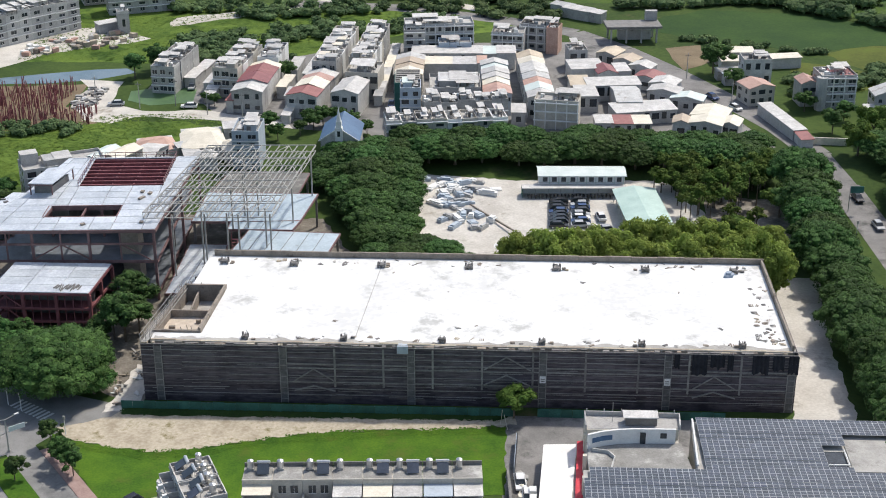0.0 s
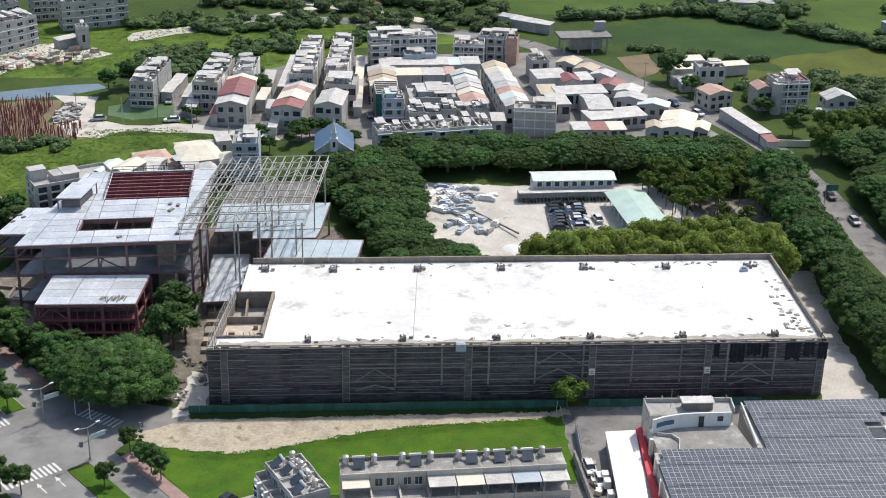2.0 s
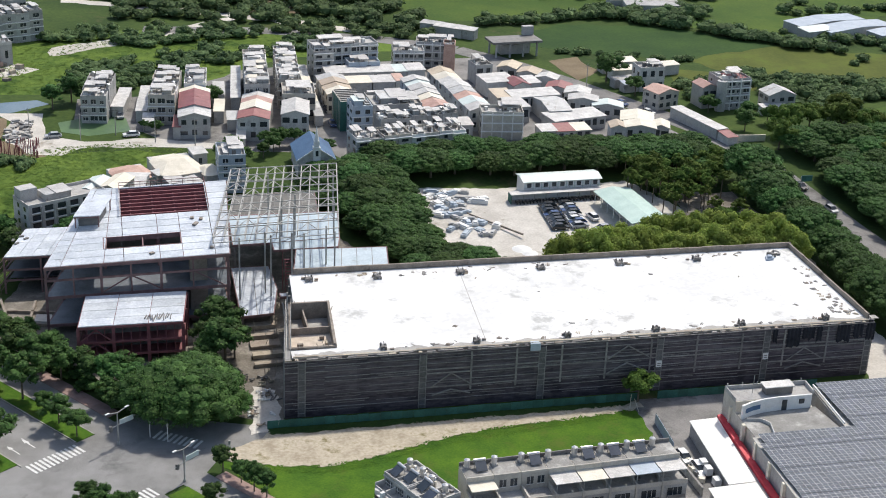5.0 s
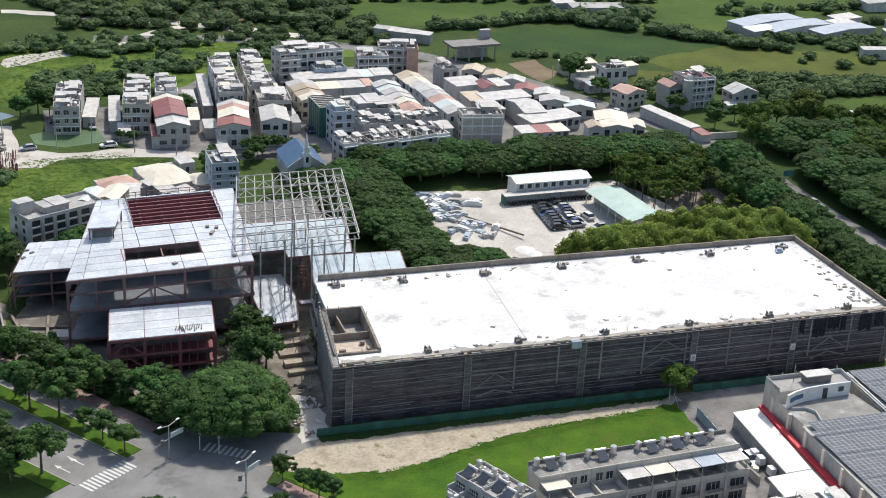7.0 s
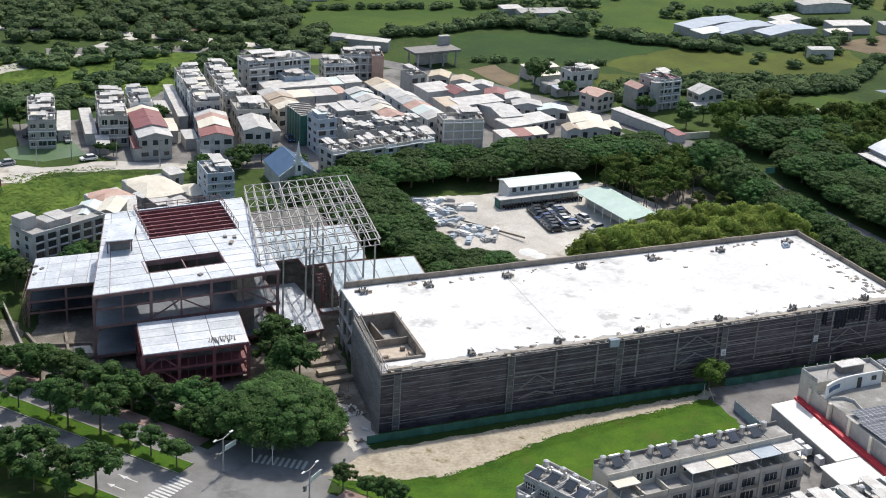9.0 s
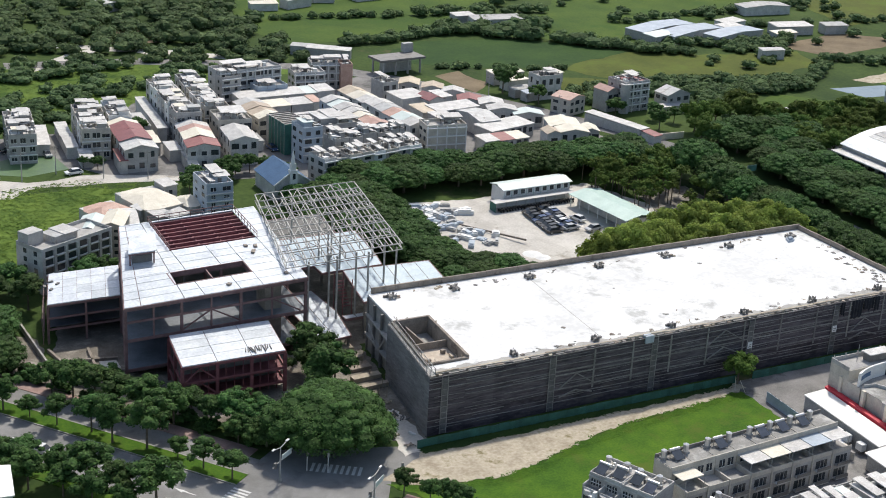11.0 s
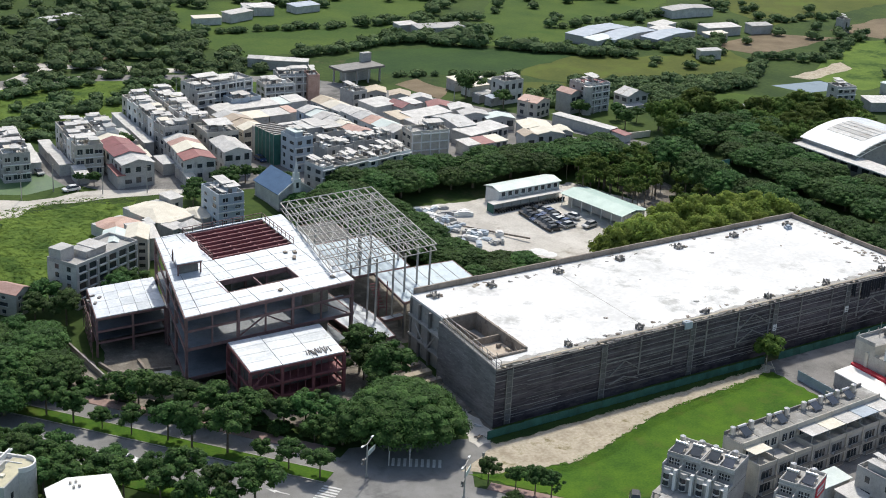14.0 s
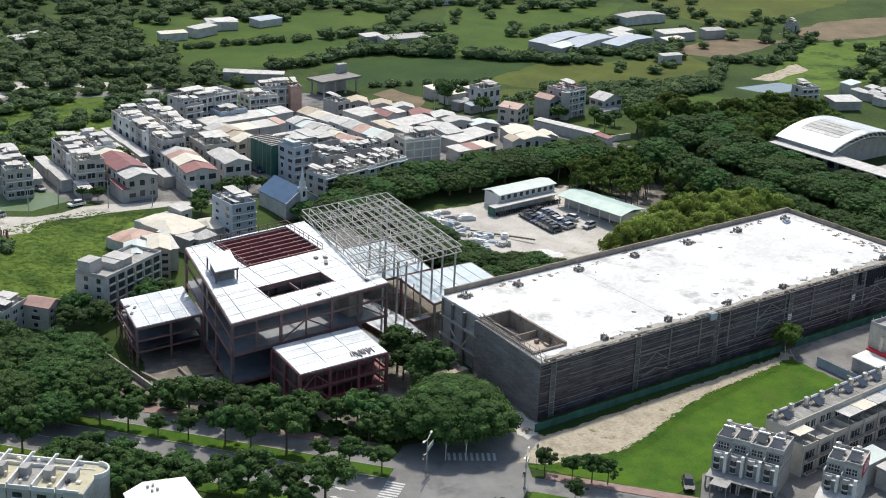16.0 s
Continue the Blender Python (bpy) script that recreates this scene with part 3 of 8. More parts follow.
for k in range(4):
    a, b, c, d = inner[k], inner[(k + 1) % 4], outer[(k + 1) % 4], outer[k]
    part("shaft_wall", Geo().prism([d, c, b, a], 8.72, (11.75, 12.15, 12.1, 11.9)[k]), M["brown"], hall, "brown formwork parapet round the shaft")
part("shaft_wall", Geo().prism([(split[0][0], 9.92), (split[1][0], 9.92), (split[1][0], 10.2), (split[0][0], 10.2)], 8.72, 11.3), M["brown"], hall, "brown formwork parapet round the shaft")
part("shaft_wall", Geo().box(-12.2, 10.22, 8.72, -11.9, 18.9, 10.9), M["brown"], hall, "brown formwork parapet round the shaft")
random.seed(78)
for k in range(16):
    (ax, ay), (bx, by) = outer[k % 4], outer[(k + 1) % 4]
    f = random.uniform(0.1, 0.9)
    x, y = ax + (bx - ax) * f, ay + (by - ay) * f
    part("formwork_strut", Geo().beam((x, y, 11.2), (x + random.uniform(-0.5, 0.5), y + random.uniform(-0.5, 0.5), random.uniform(12.1, 12.7)), 0.10), M["formwork"], hall)
for x, y, a, b, h in ((-14.8, 5.0, 1.1, 0.5, 0.6), (-13.0, 3.2, 0.5, 1.0, 0.4), (-10.4, 7.4, 0.8, 0.6, 0.7), (-11.6, 3.0, 1.4, 0.3, 0.3), (-9.6, 5.0, 0.4, 1.2, 0.5)):
    part("timber_bundle", Geo().box(x, y, 9.92, x + a, y + b, 9.92 + h), M[random.choice(("brown", "formwork"))], hall)
random.seed(77)
EDGE_Y = [-0.8 + 1.3 * random.random() ** 2 for _ in range(58)]
for k in range(56):
    x = -16 + 2.0 * k
    part("edge_screed", Geo().prism([(x, -1.5), (x + 2.0, -1.5), (x + 2.0, EDGE_Y[k + 1]), (x + 1.3, (EDGE_Y[k] + 2 * EDGE_Y[k + 1]) / 3 + random.uniform(-0.2, 0.3)), (x + 0.6, (2 * EDGE_Y[k] + EDGE_Y[k + 1]) / 3 + random.uniform(-0.2, 0.3)), (x, EDGE_Y[k])], 11.35, 11.356 + 0.001 * (k % 3)), M["concrete"], hall, "rough grey unfinished slab edge")
part("roof_joint", Geo().beam((18.8, 0.4, 11.352), (21.3, 33.4, 11.352), 0.16, 0.01), M["concrete"], hall, "grey joint across the slab")
random.seed(12)
# parapets
for k in range(21):
    x = -11.8 + k * 5.05
    part("parapet_panel", Geo().box(x, 33.7, 10.6, x + 5.0, 34.05, 12.5 + random.uniform(-0.06, 0.06)), M["brown"], hall)
for k in range(7):
    y = -1.4 + k * 5.05
    part("parapet_panel", Geo().box(93.6, y, 10.6, 93.95, y + 5.0, 12.4 + random.uniform(-0.06, 0.06)), M["brown"], hall)
for k in range(25):
    x = -16.4 + k * 4.4
    part("front_kerb", Geo().box(x, -2.0 + random.uniform(-0.08, 0.08), 10.9, x + 4.38, -1.55, 11.5 + random.uniform(-0.1, 0.15)), M["formwork"], hall, "dusty brown edge formwork")
# column stubs with starter bars
stubs = [(17.1 * k - 0.2, -0.4) for k in range(6)] + [(4.3 + 16.75 * k, 29.9) for k in range(6)] + [(-9.2, 30.4)]
for x, y in stubs:
    g = Geo()
    a = 0.42 if y < 5 else 0.6
    for sx, sy in ((-1, -1), (1, -1), (1, 1), (-1, 1)):
        g.box(x + sx * a - 0.16, y + sy * a - 0.16, 11.35, x + sx * a + 0.16, y + sy * a + 0.16, 12.05 + random.uniform(-0.2, 0.35))
    g.box(x - a, y - a, 11.7, x + a, y + a, 12.0)
    for i in range(10):
        u, v = random.uniform(-a, a), random.uniform(-a, a)
        g.beam((x + u, y + v, 11.5), (x + u * 1.5, y + v * 1.5, 12.25 + random.uniform(-0.1, 0.35)), 0.07)
    part("column_stub", g, M["dull_steel"], hall, "dark bundle of starter bars")
    for i in range(3 if y > 5 else 1):
        u, v = x + random.uniform(-1.9, 1.9), y + random.uniform(-0.7, 0.9)
        part("formwork_scrap", Geo().box(u - 0.35, v - 0.2, 11.35, u + 0.35, v + 0.2, 11.35 + random.uniform(0.15, 0.5)), M[random.choice(("brown", "dull_steel", "formwork"))], hall)
# loose material lying on the slab
for i in range(130):
    edge = random.random()
    x, y = (random.uniform(-5, 92), random.choice((random.uniform(-1.2, 1.2), random.uniform(30.5, 33.2)))) if edge < 0.6 else (random.uniform(88.5, 93), random.triangular(-1, 33, 2))
    if edge > 0.94:
        x, y = random.uniform(0, 88), random.uniform(3, 29)
    o = thing("loose_board", pose(x, y, 11.35, 0, 0, random.uniform(0, 180)), random.choice(("grey timber offcuts lying on the roof slab", "dusty brown boards lying on the roof slab")), "board", "boards on the roof")
    g = Geo()
    for j in range(random.randint(1, 3)):
        a, b = random.uniform(0.2, 0.6), random.uniform(0.05, 0.14)
        g.box(-a, -b + j * 0.3, 0.0, a, b + j * 0.3, random.uniform(0.05, 0.16))
    part("plank", g, random.choice((M["brown"], M["dull_steel"], M["concrete"], M["formwork"])), o)
tank = thing("plastic_sheet_heap", pose(85.8, 27.5, 11.35), "crumpled blue sheet heap on the roof", "sheet")
part("sheet", Geo().prism([(0, 0), (1.8, 0.2), (2.2, 1.3), (0.5, 1.6)], 0, 0.5).prism([(0.4, 0.3), (1.5, 0.4), (1.6, 1.1), (0.7, 1.2)], 0.5, 0.9), M["blue_shed"], tank)

# scaffold round the hall: netting in strips, ledgers, standards
scaffold = thing("scaffold", pose(0, 0, 0), "steel tube scaffold hung with dark netting", "scaffold")
LIFTS = (1.8, 3.0, 4.3, 5.5, 7.0, 7.8, 9.0, 10.1, 11.2)
POSTS = [-18.1, -11.0, -3.0, 6.6, 15.5, 23.9, 32.4, 40.9, 49.6, 58.6, 67.6, 76.2, 85.0, 94.5]
for k in range(62):
    x = -18.0 + k * 1.815
    y = -2.72 + random.uniform(-0.04, 0.04)
    part("net_strip", Geo().box(x - 0.02, y, 0.0, x + 1.82, -2.62, 3.6 + random.uniform(-0.2, 0.2)), M["low_net"], scaffold)
    part("net_strip", Geo().box(x - 0.02, y + 0.012, 3.3, x + 1.82, -2.62, 11.3 + random.uniform(-0.25, 0.1)), M["net"], scaffold)
for k in range(13):
    y = -2.6 + k * 1.7
    x = west(y)
    part("net_strip", Geo().box(x - 0.05, y, 0.0, x + 0.05, y + 1.68, 11.4), M["grey_net"], scaffold)
for k in range(20):
    y = -2.6 + k * 1.86
    part("net_strip", Geo().box(94.3, y, 0.0, 94.4, y + 1.84, 11.5), M["net"], scaffold)
END = west(19.4) - 0.08
for z in LIFTS:
    for a, b in zip(POSTS, POSTS[1:]):
        thick = 0.26 if z in (4.3, 7.0, 7.8) and a > 5 else 0.13
        za, zb = z + random.uniform(-0.06, 0.06), z + random.uniform(-0.06, 0.06)
        if a > 5 or random.random() < 0.85:
            part("ledger", Geo().beam((a, -2.82, za), (b, -2.82, zb), 0.10, thick), M["frame_tube"], scaffold)
        if random.random() < 0.6:
            d = random.uniform(0.35, 0.6)
            part("ledger", Geo().beam((a + random.uniform(0, 2), -2.8, za - d), (b - random.uniform(0, 2), -2.8, zb - d + random.uniform(-0.08, 0.08)), 0.07, 0.07), M["frame_tube"], scaffold)
    part("ledger", Geo().beam((-18.1, -2.7, z), (END, 19.4, z), 0.10, 0.12), M["frame_tube"], scaffold)
    part("ledger", Geo().beam((94.5, -2.7, z), (94.5, 34.4, z), 0.10, 0.12), M["frame_tube"], scaffold)
for x in (-15.1, 6.6, 28.7, 51.3, 72.6, 93.6):
    part("column", Geo().box(x - 0.62, -2.90, 0.2, x + 0.62, -2.80, 10.8), M["column_net"], scaffold, "grey column seen through the net")
    for a in (-0.62, 0.62):
        part("standard", Geo().box(x + a - 0.07, -2.95, 0.2, x + a + 0.07, -2.86, 11.0), M["frame_tube"], scaffold)
    for j in range(9):
        part("column_tie", Geo().box(x - 0.66, -2.99, 0.9 + 1.1 * j, x + 0.66, -2.92, 1.0 + 1.1 * j), M["frame_tube"], scaffold)
for x in POSTS[4:-1]:
    part("standard", Geo().box(x - 0.17, -2.92, 3.4, x + 0.17, -2.8, 10.9), M["frame_tube"], scaffold)
for x, w, top, foot, top2, foot2 in ((8.4, 7.1, 6.9, 4.5, 3.6, 2.6), (41.2, 8.0, 9.9, 7.4, 6.4, 4.4), (77.0, 7.4, 6.9, 4.4, 3.9, 2.7)):
    for a, b in ((top, foot), (top2, foot2)):
        part("brace", Geo().beam((x, -2.9, b), (x + w * 0.48, -2.9, a), 0.2).beam((x + w * 0.48, -2.9, a), (x + w, -2.9, b), 0.2), M["frame_tube"], scaffold)
random.seed(79)
for k in range(62):
    x = -18 + 1.8 * k
    u, w = x + random.uniform(0, 0.6), random.uniform(0.5, 2.2)
    part("edge_plank", Geo().box(u, -2.66 + random.uniform(-0.05, 0.3), 11.0 + random.uniform(0, 0.25), u + w, -2.1, 11.3 + random.uniform(0, 0.12)), M[random.choice(("brown", "formwork", "frame_tube", "dull_steel"))], scaffold)
for k in range(56):
    x = -18 + 2.03 * k
    part("guard_post", Geo().beam((x, -2.8, 11.2), (x, -2.8, 11.9 + random.uniform(-0.1, 0.2)), 0.07), M["pole"], scaffold)
part("guard_rail", Geo().beam((-18.1, -2.8, 11.85), (94.4, -2.8, 11.85), 0.07), M["pole"], scaffold)
for k in range(13):
    y = -2.6 + 1.75 * k
    x = west(y)
    part("guard_post", Geo().beam((x, y, 11.2), (x, y, 12.9), 0.08), M["pole"], scaffold)
    part("guard_post", Geo().beam((x + 1.0, y, 11.2), (x + 1.0, y, 12.9), 0.08), M["pole"], scaffold)
for z in (12.0, 12.85):
    part("guard_rail", Geo().beam((-18.1, -2.7, z), (END, 19.4, z), 0.08).beam((-17.1, -2.7, z), (END + 1.0, 19.4, z), 0.08), M["pole"], scaffold)
part("walkway", Geo().prism([(-17.9, -2.5), (-16.9, -2.5), (END + 1.1, 19.4), (END + 0.1, 19.4)], 11.3, 11.4), M["concrete"], scaffold, "grey scaffold boards")
for x in (50.8, 72.1):
    part("sign_board", Geo().box(x, -3.08, 5.1, x + 1.05, -3.0, 6.4), M["white"], scaffold, "small white notice board")
    part("sign_bar", Geo().box(x + 0.2, -3.1, 5.4, x + 0.85, -3.08, 5.55).box(x + 0.2, -3.1, 5.8, x + 0.85, -3.08, 5.95), M["dull_steel"], scaffold)
part("white_sheet", Geo().prism([(26.3, -3.1), (28.2, -3.1), (28.0, -2.0), (26.5, -1.9)], 10.3, 11.7), M["wall_blue"], scaffold, "pale blue plastic sheet over the edge")
for x, w in ((73.6, 0.9), (76.6, 2.6), (79.7, 2.4), (82.6, 1.0), (86.8, 2.8), (90.2, 2.0), (92.9, 1.7)):
    g = Geo()
    n = max(3, int(w * 3))
    mid = random.uniform(7.4, 8.6)
    low = [mid + random.uniform(-0.5, 0.5) for _ in range(n + 1)]
    for i in range(n):
        a, b = x + w * i / n, x + w * (i + 1) / n
        ya, yb = (-2.98 - 0.18 * (i % 2)), (-2.98 - 0.18 * ((i + 1) % 2))
        g.add([(a, ya, low[i]), (b, yb, low[i + 1]), (b, yb, 11.2), (a, ya, 11.2), (a, ya + 0.04, low[i]), (b, yb + 0.04, low[i + 1]), (b, yb + 0.04, 11.2), (a, ya + 0.04, 11.2)],
              [(0, 1, 2, 3), (5, 4, 7, 6), (0, 4, 5, 1), (3, 2, 6, 7), (1, 5, 6, 2), (0, 3, 7, 4)])
    part("loose_net", g, M["black_net"], scaffold, "torn black netting hanging loose")
# open west bays behind the netting
for z in (3.4, 7.4):
    part("gallery_slab", Geo().prism([(-14.9, 19.6), (-11.9, 19.6), (-11.9, 33.5), (-13.2, 33.5)], z, z + 0.35), M["concrete"], hall, "raw concrete gallery slab")
for y in (20.5, 25.0, 29.4, 33.2):
    part("gallery_column", Geo().box(west(y) + 0.3, y - 0.25, 0, west(y) + 0.8, y + 0.25, 10.9), M["dull_steel"], hall, "dark steel gallery column")
part("gallery_brace", Geo().beam((-14.4, 25, 3.6), (-14.4, 29.4, 7.4), 0.22).beam((-14.4, 25, 3.6), (-14.4, 22, 7.4), 0.22), M["steel"], hall)
part("gallery_back", Geo().prism([(-12.4, 19.6), (-11.9, 19.6), (-11.4, 33.5), (-11.9, 33.5)], 0, 10.9), M["dull_steel"], hall)

# hoarding along the front
hoarding = thing("site_hoarding", pose(0, 0, 0), "green corrugated site hoarding standing in dirt", "fence")
for k in range(52):
    x = -21.5 + k * 2.0
    if not 46 < x + 1 < 51:
        part("hoarding_panel", Geo().box(x + 0.02, -5.9 + random.uniform(-0.05, 0.05), 0, x + 1.98, -5.8, 1.55 + random.uniform(-0.05, 0.1)), M["green_net"], hoarding)
part("hoarding_rail", Geo().beam((-21.5, -5.72, 1.4), (46.5, -5.72, 1.4), 0.08).beam((51, -5.72, 1.4), (82, -5.72, 1.4), 0.08), M["pole"], hoarding)


# ---- steel-framed building ----
random.seed(21)
mall = thing("steel_building", pose(0, 0, 0), "unfinished steel frame with metal deck floors and roof", "building")
FALLS[mall.name] = main_fall
X0, X1, Y0, Y1 = -59.2, -22.6, 37.0, 77.0
COLS, ROWS = (-59.2, -56.0, -47.6, -36.4, -31.8, -22.6), [37.0 + 3.33 * k for k in range(13)]


def open_above(x, y):
    return (-47.6 < x < -31.8 and 43.6 < y < 49.6) or (-43.6 < x < -25.4 and 60.2 < y < 76.4)


def slant(x, y):
    """The outer bays lie askew: their grid lines lean inwards to the rear."""
    if x < -43.6:
        return x + 0.235 * (y - 37.0) * (-43.6 - x) / 15.6
    return x + (0.06 * (y - 37.0) if x > -25 else 0.0)


# roof deck in sheets, cut round the two openings
xs = sorted(set(COLS) | {-43.6, -25.4})
ys = sorted(set(ROWS) | {43.6, 49.6, 60.2, 76.4})
for a, b in zip(xs, xs[1:]):
    for c, d in zip(ys, ys[1:]):
        if not open_above((a + b) / 2, (c + d) / 2):
            part("roof_sheet", Geo().prism([(slant(a, c) + 0.07, c + 0.07), (slant(b, c) - 0.07, c + 0.07), (slant(b, d) - 0.07, d - 0.07), (slant(a, d) + 0.07, d - 0.07)], 14.16, 14.3 + random.uniform(0, 0.03)), M["deck"], mall)
g = Geo()
for a in COLS:
    for c, d in zip(ys, ys[1:]):
        if not open_above(a, (c + d) / 2):
            part("roof_girder", Geo().beam((slant(a, c), c, 13.85), (slant(a, d), d, 13.85), 0.25, 0.55), M["brown_steel"], mall)
for c in ys:
    g = Geo()
    for a, b in zip(xs, xs[1:]):
        if not open_above((a + b) / 2, c):
            g.beam((slant(a, c), c, 13.85), (slant(b, c), c, 13.85), 0.2, 0.5)
    part("roof_beam", g, M["brown_steel"], mall)
for a, c, d, e in ((-47.6, 43.6, -31.8, 43.8), (-47.6, 49.4, -31.8, 49.6), (-47.6, 43.8, -47.4, 49.4), (-32, 43.8, -31.8, 49.4)):
    part("opening_edge", Geo().box(a, c, 13.4, d, e, 14.36), M["brown_steel"], mall)
part("opening_beam", Geo().beam((-39.6, 43.8, 13.7), (-39.6, 49.4, 13.7), 0.25, 0.5), M["brown_steel"], mall)
for z in (8.1, 2.3):
    part("floor_deck", Geo().prism([(X0 + 0.2, Y0 + 0.2), (X1 - 0.2, Y0 + 0.2), (X1 - 0.2, Y1 - 0.3), (slant(X0, Y1) + 0.2, Y1 - 0.3)], z - 0.2, z), M["underdeck"], mall, "metal deck floor in a shade-darkened colour")
    g = Geo()
    for a, b, c, d in ((X0, Y0, X1, Y0), (X0, Y0, slant(X0, Y1), Y1), (X1, Y0, X1, Y1), (slant(X0, Y1), Y1, X1, Y1)):
        part("edge_beam", Geo().beam((a, b, z - 0.25), (c, d, z - 0.25), 0.25, 0.55), M["brown_steel"], mall)
part("roof_edge", Geo().beam((X0, Y0 - 0.06, 13.9), (X1, Y0 - 0.06, 13.9), 0.2, 0.6), M["brown_steel"], mall)
part("tie_beam", Geo().beam((X0, Y0, 11.4), (X1, Y0, 11.4), 0.28, 0.4), M["brown_steel"], mall)
part("tie_beam", Geo().beam((X0, Y0, 11.4), (slant(X0, Y1), Y1, 11.4), 0.28, 0.4), M["brown_steel"], mall)
for x0, y in itertools.product((-59.0, -48.2, -36.4, -23.0), (37.1, 49.6, 60.2, 76.6)):
        x = slant(x0, y)
        part("column", Geo().box(x - 0.26, y - 0.26, 0, x + 0.26, y + 0.26, 13.6), M["brown_steel"], mall)
for x in (-53.6, -42.3, -30.0):
    part("post", Geo().box(x - 0.16, 37.0, 8.0, x + 0.16, 37.3, 13.6), M["brown_steel"], mall)
for a, b in (((-48.2, 8.2), (-42.3, 11.3)), ((-30.0, 11.3), (-24.0, 8.2)), ((-36.4, 8.2), (-42.3, 11.3))):
    part("brace", Geo().beam((a[0], 37.1, a[1]), (b[0], 37.1, b[1]), 0.24), M["brown_steel"], mall)
part("lift_core", Geo().box(-30.5, 40, 0, -27, 45, 13.6), M["brown"], mall, "brown concrete lift core")
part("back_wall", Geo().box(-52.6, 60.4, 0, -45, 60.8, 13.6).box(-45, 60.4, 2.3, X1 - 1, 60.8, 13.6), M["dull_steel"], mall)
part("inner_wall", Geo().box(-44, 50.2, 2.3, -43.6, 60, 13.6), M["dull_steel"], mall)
# red purlins over the rear opening
for k in range(8):
    y = 61.3 + 2.05 * k
    part("purlin", Geo().beam((-43.8, y, 13.9), (-25.2, y, 13.9), 0.34, 0.65), M["red_steel"], mall, "dark red steel purlin")
for k in range(4):
    x = -41.6 + 4.7 * k
    part("cross_purlin", Geo().beam((x, 60.3, 13.6), (x, 76.3, 13.6), 0.3, 0.5), M["red_steel"], mall, "dark red steel purlin")
part("red_infill", Geo().box(-43.6, 60.3, 12.6, -25.4, 76.4, 12.75), M["red_steel"], mall, "dark red decking in the opening")
for a, b in (((-43.8, 60.2), (-43.8, 76.6)), ((-43.8, 76.6), (-25.2, 76.6)), ((-25.2, 60.2), (-25.2, 76.6))):
    part("rail", Geo().beam((*a, 15.3), (*b, 15.3), 0.10).beam((*a, 14.8), (*b, 14.8), 0.08), M["brown_steel"], mall)
    for i in range(9):
        p = Vector(a).lerp(Vector(b), i / 8)
        part("rail_post", Geo().beam((p.x, p.y, 14.2), (p.x, p.y, 15.35), 0.10), M["brown_steel"], mall)
# stair head
part("stair_roof", Geo().prism([(-53.4, 55.6), (-48.0, 55.2), (-45.4, 64.6), (-51.0, 64.2)], 16.5, 16.68), M["deck"], mall, "pale deck roof of the stair head")
part("stair_roof_beam", Geo().beam((-53.3, 55.8, 16.35), (-48.1, 55.4, 16.35), 0.2, 0.3), M["brown_steel"], mall)
for x, y in ((-53.0, 55.9), (-48.3, 55.6), (-51.0, 63.9), (-45.8, 64.2)):
    part("stair_post", Geo().box(x - 0.13, y - 0.13, 14.2, x + 0.13, y + 0.13, 16.4), M["brown_steel"], mall)
# solid dark box in place of the shade under the stair roof
part("stair_box", Geo().prism([(-52.4, 56.8), (-48.4, 56.6), (-46.6, 63.4), (-50.6, 63.4)], 14.2, 15.6), M["dull_steel"], mall, "dark box for the shaded opening under the stair head")
for x, y, w in ((-28.5, 53, 1.6), (-27.2, 55.5, 1.0), (-29, 56.4, 0.8), (-38, 39.5, 0.9), (-26, 40.2, 0.8)):
    o = thing("pallet", pose(*main_fall(x, y, 14.34), 0, 0, random.uniform(0, 90)), "small dark stack lying on the deck roof", "pallet", "stacks on the deck")
    part("pallet_load", Geo().box(-w / 2, -0.35, 0, w / 2, 0.35, 0.3), M["brown"], o)

# low front block in red steel
annex = thing("steel_annex", pose(0, 0, 0), "red-primed steel front block with a metal deck roof", "building")
FALLS[annex.name] = front_fall
AX0, AX1, AY0, AY1 = -53.2, -34.0, 22.6, 36.7
for i in range(3):
    for j in range(4):
        a, c = AX0 + 6.4 * i, AY0 + 3.52 * j
        part("roof_sheet", Geo().box(a + 0.06, c + 0.06, 7.95, a + 6.34, c + 3.46, 8.1 + random.uniform(0, 0.03)), M["deck"], annex)
for j in range(5):
    part("roof_beam", Geo().beam((AX0, AY0 + 3.52 * j, 7.7), (AX1, AY0 + 3.52 * j, 7.7), 0.22, 0.45), M["red_steel"], annex)
for i in range(4):
    x = AX0 + 6.4 * i
    part("girder", Geo().beam((x, AY0, 7.7), (x, AY1, 7.7), 0.25, 0.45), M["red_steel"], annex)
    for y in (AY0 + 0.2, AY0 + 7, AY1 - 0.2):
        part("column", Geo().box(x - 0.3, y - 0.3, 0, x + 0.3, y + 0.3, 7.5), M["red_steel"], annex)
for z in (4.7, 2.0):
    part("girt", Geo().beam((AX0, AY0, z), (AX1, AY0, z), 0.3, 0.45), M["red_steel"], annex)
    part("girt", Geo().beam((AX0, AY0, z), (AX0, AY1, z), 0.3, 0.45), M["red_steel"], annex)
    part("girt", Geo().beam((AX1, AY0, z), (AX1, AY1, z), 0.3, 0.45), M["red_steel"], annex)
for i in range(13):
    x = AX0 + 1.6 * i
    part("stud", Geo().box(x - 0.07, AY0 + 0.12, 0.9, x + 0.07, AY0 + 0.26, 7.5), M["red_steel"], annex)
for j in range(9):
    y = AY0 + 1.6 * j
    part("stud", Geo().box(AX0 + 0.12, y - 0.07, 0.9, AX0 + 0.26, y + 0.07, 7.5), M["brown_steel"], annex)
